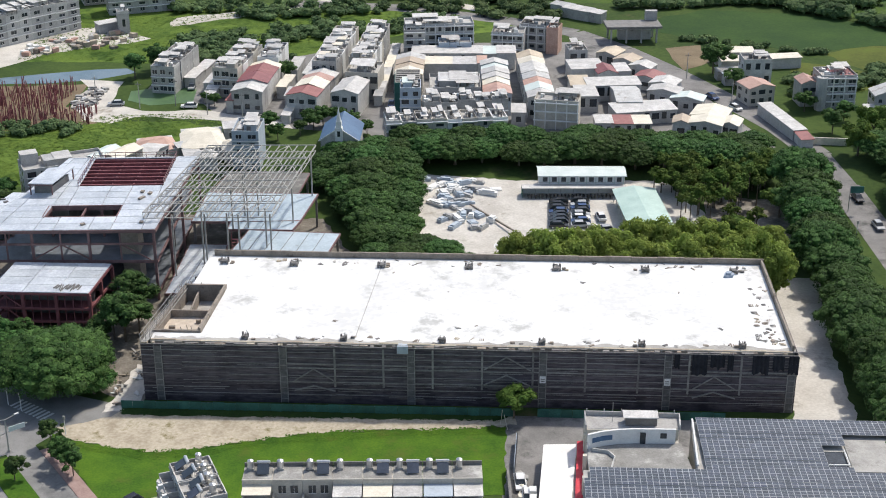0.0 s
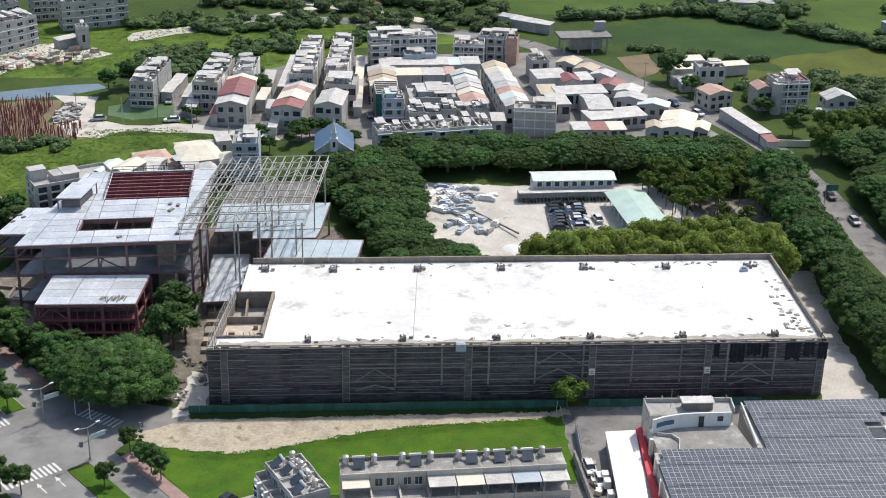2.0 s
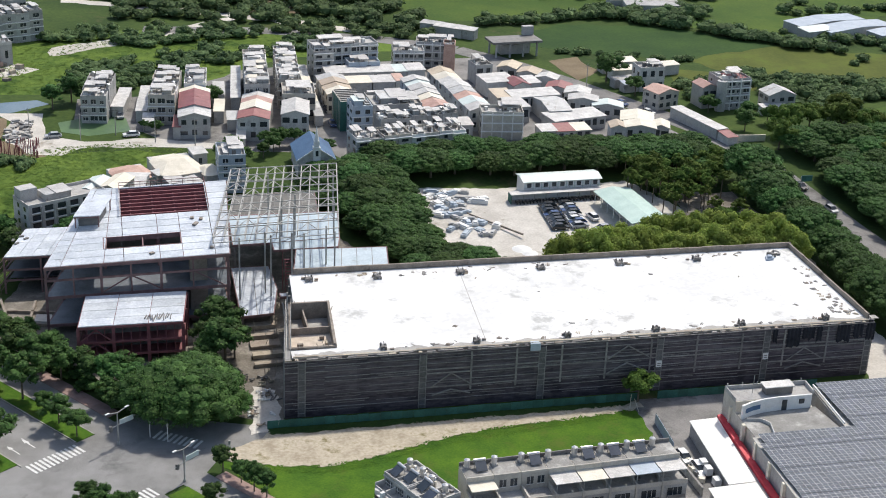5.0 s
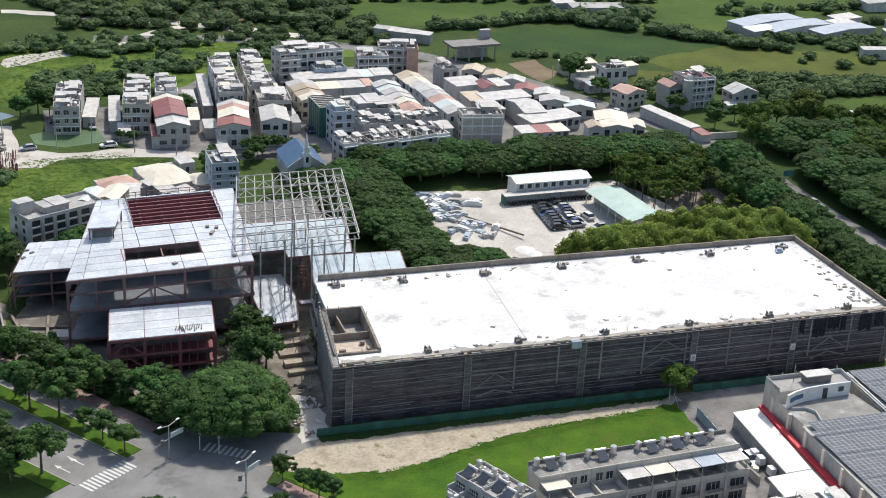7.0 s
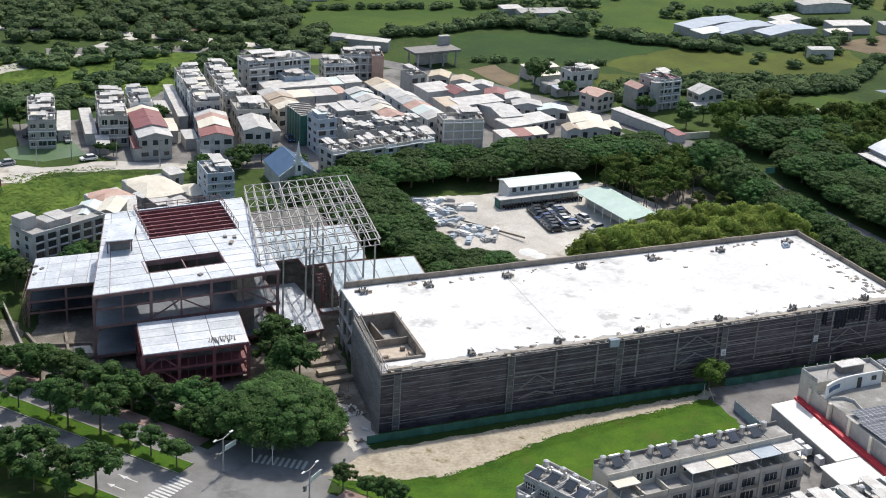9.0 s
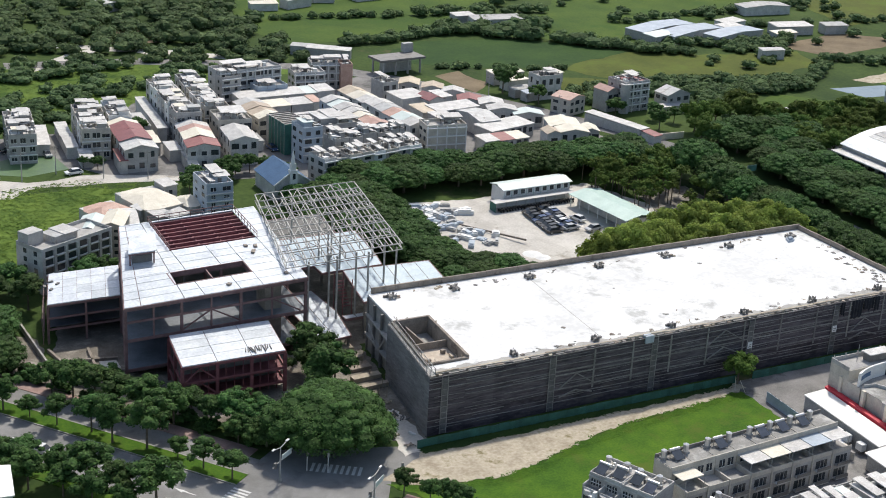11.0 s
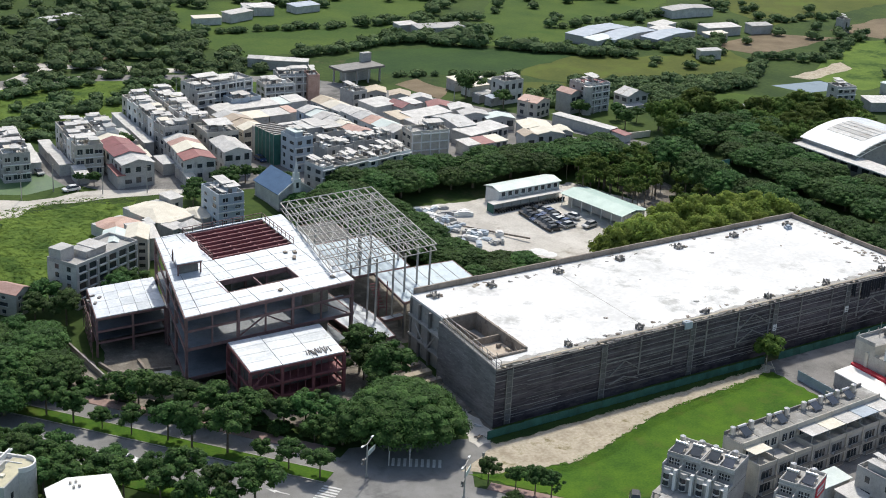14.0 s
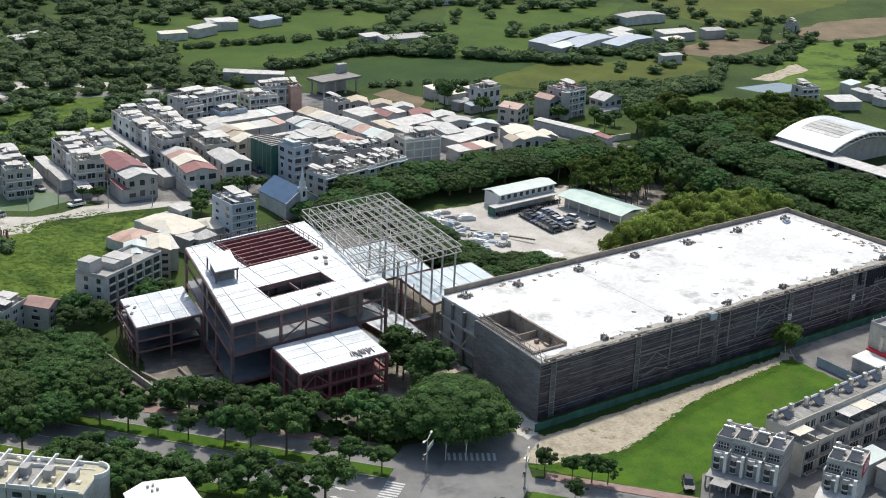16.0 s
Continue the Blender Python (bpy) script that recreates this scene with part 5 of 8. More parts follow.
def collector(x, y, z, turn):
    o = thing("solar_water_heater", pose(x, y, z, 0, 0, turn), "solar water heater with a tilted dark panel", "solar heater", "roof solar heaters")
    part("panel", Geo().add([(-0.9, -0.9, 0.25), (0.9, -0.9, 0.25), (0.9, 0.7, 1.15), (-0.9, 0.7, 1.15), (-0.9, -0.9, 0.33), (0.9, -0.9, 0.33), (0.9, 0.7, 1.23), (-0.9, 0.7, 1.23)], [(3, 2, 1, 0), (4, 5, 6, 7), (0, 1, 5, 4), (1, 2, 6, 5), (2, 3, 7, 6), (3, 0, 4, 7)]), M["panel"], o)
    part("cylinder", Geo().tube((-1.0, 0.95, 1.25), (1.0, 0.95, 1.25), 0.28, 0.28, 10), M["tank"], o)
    for a in (-0.8, 0.8):
        part("leg", Geo().beam((a, 0.8, 0), (a, 0.8, 1.1), 0.06).beam((a, -0.8, 0), (a, -0.8, 0.3), 0.06), M["steel"], o)


def gable_row(p, q, w, sheets, depths=None, h=6.0, wall="wall", storeys=2, faces="sw"):
    """Gabled houses one behind the other, their common ridge running from p to q."""
    p, q = Vector(p), Vector(q)
    d, turn = q - p, -math.degrees(math.atan2(q.x - p.x, q.y - p.y))
    depths = depths or [1.0] * len(sheets)
    done = 0.0
    for k, (s, part_) in enumerate(zip(sheets, depths)):
        share = part_ / sum(depths)
        c = p + d * (done + share / 2)
        done += share
        house(c.x, c.y, w + random.uniform(-0.25, 0.25), d.length * share - 0.04, h + random.uniform(-0.3, 0.3), "gable", s, wall, turn, storeys, faces if k == 0 else faces.replace("s", ""), rise=random.uniform(0.9, 1.2))


def flat_row(p, q, w, h=7.5, wall="wall_grey", faces="w", d=4.4, jitter=0.5):
    """Flat-roofed houses one behind the other, from p to q."""
    p, q = Vector(p), Vector(q)
    n, turn = max(1, round((q - p).length / d)), -math.degrees(math.atan2(q.x - p.x, q.y - p.y))
    for k in range(n):
        c = p.lerp(q, (k + 0.5) / n)
        house(c.x, c.y, w + random.uniform(-0.3, 0.2), (q - p).length / n - 0.05, h + random.uniform(-jitter, jitter), "flat", random.choice(("sheet_white", "sheet_white", "sheet_grey", "sheet_cream")), random.choice((wall, "wall", "white", "wall_beige")), turn, 3, ("s" if k == 0 else "") + faces, frame=k < 3)


def shed_row(p, q, w, n, h=2.8, sheets=("sheet_white", "sheet_grey", "sheet_cream")):
    p, q = Vector(p), Vector(q)
    turn = -math.degrees(math.atan2(q.x - p.x, q.y - p.y))
    for k in range(n):
        c = p.lerp(q, (k + 0.5) / n)
        house(c.x, c.y, w, (q - p).length / n - 0.3, h + random.uniform(-0.3, 0.3), "mono", random.choice(sheets), "wall", turn, 0, "", "lean-to sheds")


W, G, R, T, C_, O, PM = "sheet_white", "sheet_grey", "sheet_maroon", "sheet_tan", "sheet_cream", "sheet_orange", "pale_mint"
# western rows
flat_row((-49.4, 158.4), (-46.6, 178), 7.0, 7.4)
shed_row((-43.2, 163.4), (-40.4, 180.4), 3.2, 2, 3.0, (W,))
flat_row((-31.6, 155.6), (-28.4, 178.6), 7.2, 7.6)
shed_row((-35.4, 150.2), (-34.9, 156), 3.0, 2, 2.8, (W,))
shed_row((-37.0, 158.5), (-34.6, 181.5), 2.8, 2, 3.0, (PM, W))
gable_row((-23.7, 142.9), (-21.9, 167.6), 8.2, (W, G, R, R, C_), (3.6, 3.0, 7.2, 7.2, 4.0), 6.3)
shed_row((-28.4, 142.6), (-27.4, 152), 1.9, 1, 3.2, (R,))
flat_row((-21.8, 168), (-20.6, 180.4), 6.0, 7.4)
shed_row((-16.4, 155), (-15.2, 166), 2.6, 2, 3.4, (C_, W))
shed_row((-15.2, 168), (-14.4, 180), 3.0, 1, 4.2, (W,))
gable_row((-8.7, 139.2), (-5.1, 160.4), 8.0, (R, C_, O, W), (6.6, 6.6, 3.4, 4.4), 6.3)
flat_row((-5.2, 161), (-2.4, 197.4), 6.8, 7.8)
shed_row((-12.4, 134.5), (-11.0, 147), 2.2, 4, 2.6, (C_, G, W))
shed_row((-13.0, 148.5), (-12.6, 155.5), 3.2, 1, 2.8, (G,))
shed_row((-10.8, 166.5), (-7.9, 197), 2.5, 2, 3.6, (W, W))
gable_row((2.5, 140.2), (4.4, 153.6), 7.2, (W, W), (5.6, 7.6), 6.5)
house(6.0, 160.4, 9.0, 10.4, 7.0, "slab", W, "wall_beige", -5, 2, "sw", label="beige rendered house with an empty flat roof")
flat_row((4.4, 166.4), (6.8, 200), 6.6, 7.8)
shed_row((10.4, 150), (12.0, 200), 2.2, 8, 2.8)
# central block
apartments = house(24.6, 199.2, 20.2, 7.4, 9.6, "slab", W, "wall", 8, 4, "sw", label="four-storey pale apartment block with balconies")
house(17.6, 194.2, 6.0, 4.4, 8.6, "slab", W, "wall_grey", 8, 4, "sw", label="grey four-storey apartment block")
house(29.6, 192.4, 9.6, 5.6, 5.6, "slab", W, "wall_blue", 4, 2, "sw", label="pale blue two-storey house with a flat roof")
house(27.6, 187.6, 20.4, 6.6, 4.7, "mono", W, "wall", 2, 1, "s", label="long low shed with a white sheet roof")
house(39.9, 188.0, 3.8, 6.6, 4.6, "mono", PM, "wall", 2, 1, "")
house(44.6, 188.2, 5.4, 6.6, 4.8, "mono", W, "wall", 2, 1, "")
house(25.2, 177.8, 8.4, 6.0, 4.4, "mono", C_, "wall", 2, 1, "")
house(33.0, 178.0, 6.6, 6.0, 4.4, "mono", W, "wall", 2, 1, "")
house(37.8, 178.4, 2.6, 6.0, 4.6, "mono", O, "wall", 2, 1, "")
gable_row((18.0, 160.5), (17.6, 179.5), 7.6, (C_, T, T, G), (4, 4.6, 4.6, 5), 5.6, "wall_beige")
house(31.6, 161.6, 10.6, 6.0, 4.8, "mono", W, "wall", 2, 1, "")
house(31.0, 151.6, 13.6, 12.0, 6.2, "flat", G, "wall_grey", 3, 2, "sw", label="unfinished grey concrete house with roof columns")
house(19.8, 140.4, 5.4, 7.4, 8.8, "flat", PM, "wall_blue", 3, 4, "sw", label="tall pale blue house with a green sheet roof")
frame_ = thing("house_scaffold", pose(16.8, 150.4, 0, 0, 0, 3), "green netted scaffold around an unfinished house", "scaffold")
for k in range(5):
    part("net_strip", Geo().box(-1.8 + 0.02, -5.5 + 2.0 * k, 0, -1.72, -3.52 + 2.0 * k, 8.4), M["green_net"], frame_)
    part("standard", Geo().beam((-1.9, -5.5 + 2.0 * k, 0), (-1.9, -5.5 + 2.0 * k, 8.8), 0.09), M["pole"], frame_)
for k in range(3):
    part("net_strip", Geo().box(-1.8 + 1.9 * k, -5.62, 0, 0.06 + 1.9 * k, -5.54, 8.4), M["green_net"], frame_)
part("core", Geo().box(-1.6, -5.4, 0, 5.0, 6.4, 8.0), M["concrete"], frame_)
for k in range(7):
    part("roof_joist", Geo().beam((-1.4, -4.6 + 1.6 * k, 8.5), (4.8, -4.6 + 1.6 * k, 8.5), 0.2, 0.3), M["dull_steel"], frame_)
for k in range(8):
    house(16.4 + 3.75 * k, 122.2 + 0.72 * k, 3.7, 7.2, 5.8 + random.uniform(-0.3, 0.4), "slab", W, random.choice(("white", "wall", "wall_beige")), 11, 3, "sw" if k == 0 else "s", label="white terraced house with tanks on a flat roof")
for k in range(5):
    house(25.6 + 4.3 * k, 134.6 + 0.6 * k, 4.25, 6.0, 6.8 + random.uniform(-0.4, 0.4), "flat", W, "wall_grey", 8, 3, "s")
gable_row((42.5, 143.6), (41.2, 173.4), 7.2, (O, O, C_, W, W, PM, W), None, 5.8, "wall_blue")
gable_row((54.0, 141.6), (51.2, 183.4), 7.0, (W, PM, O, G, W, W, C_, T), None, 5.6)
house(48.0, 137.6, 3.6, 6.0, 4.0, "mono", W, "wall", 0, 1, "s")
# eastern cluster
house(58.0, 136.6, 11.4, 6.5, 7.0, "slab", W, "wall_beige", -8, 3, "w", label="plain beige three-storey house with a flat roof")
house(67.0, 176.0, 9.4, 8.0, 4.4, "mono", W, "wall", 10, 1, "")
house(72.4, 172.0, 5.5, 7.0, 4.2, "gable", R, "wall", 10, 1, "")
house(77.0, 174.0, 3.8, 6.6, 4.2, "mono", W, "wall", 10, 1, "")
house(65.0, 187.5, 5.4, 6.5, 5.4, "slab", W, "wall", 8, 2, "s")
house(73.6, 160.0, 14.6, 6.4, 4.5, "mono", W, "wall", 8, 1, "s")
house(76.6, 150.2, 13.4, 6.8, 4.3, "gable", "sheet_grey", "wall", 94, 1, "")
house(80.4, 141.6, 16.4, 7.2, 3.6, "mono", W, "wall", 14, 1, "s")
house(74.4, 132.6, 5.8, 5.8, 3.0, "mono", R, "wall", 4, 1, "s")
house(79.4, 132.8, 4.4, 5.6, 3.0, "mono", C_, "wall", 4, 1, "s")
house(69.6, 132.2, 4.4, 5.4, 3.2, "mono", W, "wall", 4, 1, "s")
house(66.0, 151.0, 5.6, 8.4, 4.6, "mono", W, "wall", 6, 1, "s")
house(64.6, 160.6, 5.2, 8.0, 4.4, "mono", T, "wall", 4, 1, "")
for x, y, w, d, s, r in ((75.2, 191.0, 6.0, 7.0, T, -30), (79.6, 184.0, 6.4, 6.0, T, -30), (83.4, 178.0, 6.6, 5.0, W, -28), (84.6, 169.8, 7.0, 6.6, R, -26), (88.4, 163.4, 7.2, 6.6, W, -24), (87.6, 155.6, 8.4, 5.6, W, -20), (93.2, 150.4, 8.6, 5.2, PM, -18), (97.8, 138.4, 9.0, 8.8, C_, -20), (95.6, 130.0, 8.4, 6.0, C_, -16), (89.4, 131.0, 4.2, 5.4, T, -10), (102.0, 131.0, 4.6, 6.2, C_, -20)):
    house(x, y, w, d, random.uniform(3.4, 4.2), "gable", s, "wall", r, 1, "s", rise=0.8)
# beyond the rows
house(45.4, 201.5, 9.6, 7.0, 6.4, "slab", W, "wall", -6, 3, "sw", label="pale three-storey school block with a flat roof")
house(54.6, 207.6, 10.6, 7.0, 7.2, "slab", W, "wall", -14, 3, "sw", label="pale three-storey block with a flat roof")
house(59.0, 203.2, 3.6, 6.0, 7.4, "slab", W, "sheet_orange", -14, 0, "", label="windowless red brick end wall block")
gas = thing("filling_station", pose(83.4, 216.5, 0, 0, 0, 6), "filling station with a flat grey canopy roof", "filling station")
part("canopy", Geo().box(-8.5, -4, 4.6, 8.5, 4, 5.3), M["dull_steel"], gas)
for x in (-7, -2.3, 2.3, 7):
    for y in (-4.5, 4.5):
        part("pillar", Geo().box(x - 0.25, y * 0.7 - 0.25, 0, x + 0.25, y * 0.7 + 0.25, 4.6), M["wall_grey"], gas)
part("kiosk", Geo().box(-4, 0.5, 0, 6, 4, 3.1), M["wall_grey"], gas)
part("sign_tower", Geo().box(4.6, 3.2, 5.3, 8.2, 5.0, 8.2), M["wall_grey"], gas)
house(68.0, 241.5, 10.0, 4.2, 3.2, "mono", W, "wall_grey", -35, 0, "", "farm sheds")
house(73.4, 237.6, 6.0, 3.4, 3.2, "mono", W, "wall_grey", -35, 0, "", "farm sheds")
house(63.2, 247.0, 7.5, 3.4, 3.0, "mono", G, "wall_grey", -35, 0, "", "farm sheds")
house(111.4, 194.6, 11.4, 4.6, 3.6, "mono", C_, "wall", 4, 0, "", "farm sheds")
house(110.4, 187.0, 8.0, 4.4, 3.2, "mono", C_, "wall", 4, 0, "", "farm sheds")
house(124.0, 190.0, 12.0, 3.6, 3.2, "mono", C_, "wall", 12, 0, "", "farm sheds")
house(114.6, 175.6, 8.0, 6.4, 6.8, "slab", W, "wall", 4, 2, "sw", label="white two-storey house with a flat roof")
house(107.6, 178.4, 7.0, 3.0, 2.6, "mono", "sheet_grey", "wall_grey", 10, 0, "", "farm sheds")
house(108.6, 173.6, 6.0, 3.0, 2.6, "mono", "blue_shed", "wall_grey", 10, 0, "", "farm sheds")
house(112.2, 158.2, 7.6, 7.0, 5.0, "gable", O, "wall_beige", 20, 2, "sw", label="red-roofed brick house beside the road")
villa = house(132.6, 156.6, 9.6, 8.0, 8.6, "slab", W, "wall_grey", 6, 4, "sw", label="four-storey grey villa with a red parapet roof", group="villas", frame=True)
part("turret", Geo().tube((-4.6, -4.0, 0), (-4.6, -4.0, 9.0), 1.5, 1.5, 10), M["wall_grey"], villa)
part("red_roof", Geo().box(-1.5, -3.8, 8.5, 4.6, 3.8, 8.9), M["sheet_maroon"], villa, "dull red tiled roof terrace")
house(125.4, 157.6, 4.6, 6.4, 6.4, "gable", O, "wall_grey", 8, 2, "s", "villas")
house(146.0, 151.8, 8.6, 6.4, 5.2, "gable", "sheet_grey", "wall", 3, 2, "sw", "villas", "grey gabled villa with a wide porch", rise=1.6)
house(143.0, 147.6, 8.0, 2.4, 2.4, "mono", W, "wall", 3, 0, "", "lean-to sheds")
house(115.8, 137.6, 3.6, 21.0, 2.8, "mono", W, "wall", 16, 0, "", "market stalls", "long white-roofed row of roadside stalls")
house(119.2, 124.6, 3.2, 5.0, 2.2, "mono", R, "wall", 10, 0, "", "market stalls", "low red-fronted roadside stall")
wall_ = thing("yellow_wall", pose(125.6, 124.4, 0, 0, 0, -4), "curved cream boundary wall beside the road", "wall")
for k in range(6):
    part("wall_panel", Geo().box(-4.6 + 1.55 * k, -0.15 + 0.05 * abs(k - 2.5), 0, -3.08 + 1.55 * k, 0.15 + 0.05 * abs(k - 2.5), 1.9), M["sheet_cream"], wall_)

# church
church = thing("church", pose(4.1, 118.3, 0), "small church with a blue gabled roof and white steeple", "church")
part("wall", Geo().box(-4.6, -6.4, 0, 4.6, 6.4, 3.9).add([(-4.6, -6.4, 3.9), (4.6, -6.4, 3.9), (0, -6.4, 7.0), (-4.6, -6.2, 3.9), (4.6, -6.2, 3.9), (0, -6.2, 7.0)], [(0, 1, 2), (5, 4, 3), (0, 2, 5, 3), (1, 4, 5, 2)]), M["wall"], church)
part("roof", gable_roof(9.4, 13.0, 3.9, 3.2, 0.3), M["blue_roof"], church, "blue sheet roof with white verges")
for s in (-1, 1):
    part("verge", Geo().beam((0, -6.85, 7.28), (5.0 * s, -6.85, 3.9), 0.2, 0.25), M["white"], church)
part("plinth", Geo().box(-4.8, -6.6, -2.2, 4.8, 6.6, 0.1), M["concrete"], church)
steeple = part("steeple", Geo().box(-0.9, -7.3, 0, 0.9, -5.6, 7.4).box(-0.65, -7.05, 7.4, 0.65, -5.85, 9.0), M["white"], church)
part("spire", Geo().tube((0, -6.45, 9.0), (0, -6.45, 12.6), 0.6, 0.04, 8), M["white"], steeple)
part("louvre", Geo().box(-0.35, -7.34, 5.2, 0.35, -7.3, 6.6), M["glass"], steeple)

# blocks just behind the steel building
tower = house(-17.4, 108.0, 6.4, 9.6, 9.0, "flat", W, "wall_blue", 0, 5, "sw", label="five-storey blue-grey clad block with roof sheds", frame=True)
for k in range(6):
    part("cladding_band", Geo().box(-3.24, -5.04, 1.2 + 1.3 * k, 3.24, -5.0, 1.32 + 1.3 * k), M["blue_shed"], tower)
shift = math.degrees(math.atan2(8.0, 16.0))
flats = thing("apartment_block", pose(-63.6, 79.4, 0, 0, 0, shift), "white five-storey apartment block with dark window bays", "apartment block")
part("wall", Geo().box(0, 0, 0, 18.6, 8.0, 9.2), M["wall"], flats)
part("roof", Geo().box(0.2, 0.2, 9.2, 18.4, 7.8, 9.3), M["flat_roof"], flats)
for a in ((0, 0, 18.6, 0.2), (0, 7.8, 18.6, 8.0), (0, 0.2, 0.2, 7.8), (18.4, 0.2, 18.6, 7.8)):
    part("parapet", Geo().box(a[0], a[1], 9.2, a[2], a[3], 10.0), M["wall"], flats)
part("stair_head", Geo().box(0.3, 4.5, 9.2, 4.2, 7.7, 12.0), M["wall"], flats)
part("roof_shed", Geo().box(5.0, 2.0, 9.2, 11.0, 6.4, 10.8), M["sheet_grey"], flats)
part("roof_sheet", Geo().box(7.4, 1.6, 10.8, 11.4, 6.8, 10.95), M["sheet_white"], flats)
for k in range(5):
    for i in range(6):
        x = 0.8 + 3.0 * i
        bay = part("window", Geo().box(x, -0.04, 0.7 + 1.83 * k, x + 1.9, 0.05, 1.95 + 1.83 * k), M["glass"], flats)
        part("window_sill", Geo().box(x - 0.2, -0.45, 0.5 + 1.83 * k, x + 1.9, -0.02, 0.66 + 1.83 * k), M["white"], bay)
        part("pier", Geo().box(x + 2.05, -0.3, 0.3, x + 2.35, -0.01, 9.2), M["wall"], flats) if k == 0 else None
    for j in range(2):
        part("window", Geo().box(-0.04, 1.6 + 3.2 * j, 0.7 + 1.83 * k, 0.04, 2.6 + 3.2 * j, 1.7 + 1.83 * k), M["glass"], flats)
house(-49.4, 94.4, 5.2, 9.0, 7.8, "gable", PM, "wall_beige", -26, 5, "sw", label="tall pale block with a green sheet roof", group="old blocks", rise=0.8)
house(-44.6, 93.4, 4.6, 9.0, 8.6, "gable", C_, "wall_beige", -26, 5, "sw", label="tall cream block with a sheet roof", group="old blocks", rise=0.8)


def low_roof(x, y, w, d, h, sheet, turn, label):
    """A low open hall under a sagging hipped sheet roof."""
    o = thing("low_hall", pose(x, y, 0, 0, 0, turn), label, "shed", "low halls beside the meadow")
    part("wall", Geo().box(-w / 2 + 0.4, -d / 2 + 0.4, 0, w / 2 - 0.4, d / 2 - 0.4, h), M["wall"], o)
    ring = [(-w / 2, -d / 2 + 1.2), (-w / 4, -d / 2), (w / 3, -d / 2 + 0.3), (w / 2, -d / 5), (w / 2 - 0.5, d / 3), (w / 6, d / 2), (-w / 3, d / 2 - 0.4), (-w / 2, d / 4)]
    n = len(ring)
    top = [(-w * 0.18, 0, h + 1.1), (w * 0.2, 0.4, h + 1.3)]
    part("roof", Geo().add([(px, py, h - 0.1) for px, py in ring] + [(px, py, h) for px, py in ring] + top,
                           [(i, (i + 1) % n, n + (i + 1) % n, n + i) for i in range(n)] + [tuple(range(n - 1, -1, -1))] +
                           [(n + 7, n + 0, 2 * n), (n + 0, n + 1, 2 * n), (n + 1, n + 2, 2 * n + 1, 2 * n), (n + 2, n + 3, 2 * n + 1), (n + 3, n + 4, 2 * n + 1), (n + 4, n + 5, 2 * n + 1), (n + 5, n + 6, 2 * n, 2 * n + 1), (n + 6, n + 7, 2 * n)]), M[sheet], o)
    return o


low_roof(-30.2, 115.0, 11.0, 15.5, 3.3, "sheet_cream", 14, "hall with a sagging cream sheet roof")
low_roof(-22.4, 111.0, 5.5, 8.5, 3.2, "sheet_cream", 20, "small hall with a sagging cream sheet roof")
low_roof(-27.6, 104.6, 6.4, 4.6, 3.4, "sheet_white", 12, "low hall with a sagging white sheet roof")
low_roof(-46.6, 101.0, 9.0, 7.0, 3.8, "sheet_white", 20, "low hall with a sagging white sheet roof")
low_roof(-41.0, 112.0, 9.6, 11.0, 2.8, "sheet_orange", 20, "low hall with a dull pink sheet roof")
house(-40.4, 101.6, 11.0, 5.4, 5.2, "gable", W, "wall", 80, 2, "s", "old blocks", "white gabled block behind the frame")
house(-31.0, 105.4, 4.0, 4.0, 3.4, "mono", W, "wall", 20, 1, "s", "lean-to sheds")
house(-24.4, 121.6, 3.6, 4.4, 4.0, "mono", W, "wall", 14, 1, "s", "lean-to sheds")
house(-34.0, 110.0, 3.6, 3.0, 3.4, "mono", G, "wall", 30, 1, "s", "lean-to sheds")
house(-83.4, 86.0, 8.4, 6.4, 5.0, "flat", W, "wall", 35, 3, "sw", label="white three-storey house with roof tanks", group="old blocks", frame=True)
house(-75.6, 84.2, 5.0, 6.0, 5.0, "gable", O, "wall_beige", 35, 3, "sw", label="cream house with an orange tiled roof and porch", group="old blocks", frame=True)
# far left estate
def estate_row(p, q, n, turn, back, wall, label):
    """Terraced houses side by side along the line from p to q, their fronts on it."""
    p, q = Vector(p), Vector(q)
    off = Vector((-math.sin(radians(turn)), math.cos(radians(turn)))) * back / 2
    for k in range(n):
        c = p.lerp(q, (k + 0.5) / n) + off
        house(c.x, c.y, (q - p).length / n - 0.03, back, 8.8 + random.uniform(-0.3, 0.5), "flat", random.choice((W, G)), wall, turn, 4, "sw" if k == 0 else "s", "estate houses", label, True)


estate_row((-118, 189.6), (-89.6, 222.4), 10, 49, 9.0, "wall", "unfinished grey four-storey terraced house")
estate_row((-128, 203), (-98, 238), 9, 49, 8.0, "wall_grey", "grey four-storey terraced house")
estate_row((-84.6, 238), (-64.4, 245.8), 5, 21, 8.0, "wall_grey", "grey four-storey terraced house")
estate_row((-96, 250), (-70, 262), 6, 24, 8.0, "wall_grey", "grey four-storey terraced house")
house(-75.2, 219.0, 3.6, 4.0, 6.4, "slab", W, "wall", 20, 1, "s", "estate houses", "small white site cabin tower")
house(-80.5, 219.5, 7.0, 3.0, 3.0, "mono", W, "wall", 40, 0, "", "estate houses", "low site shed with a pale sheet roof")
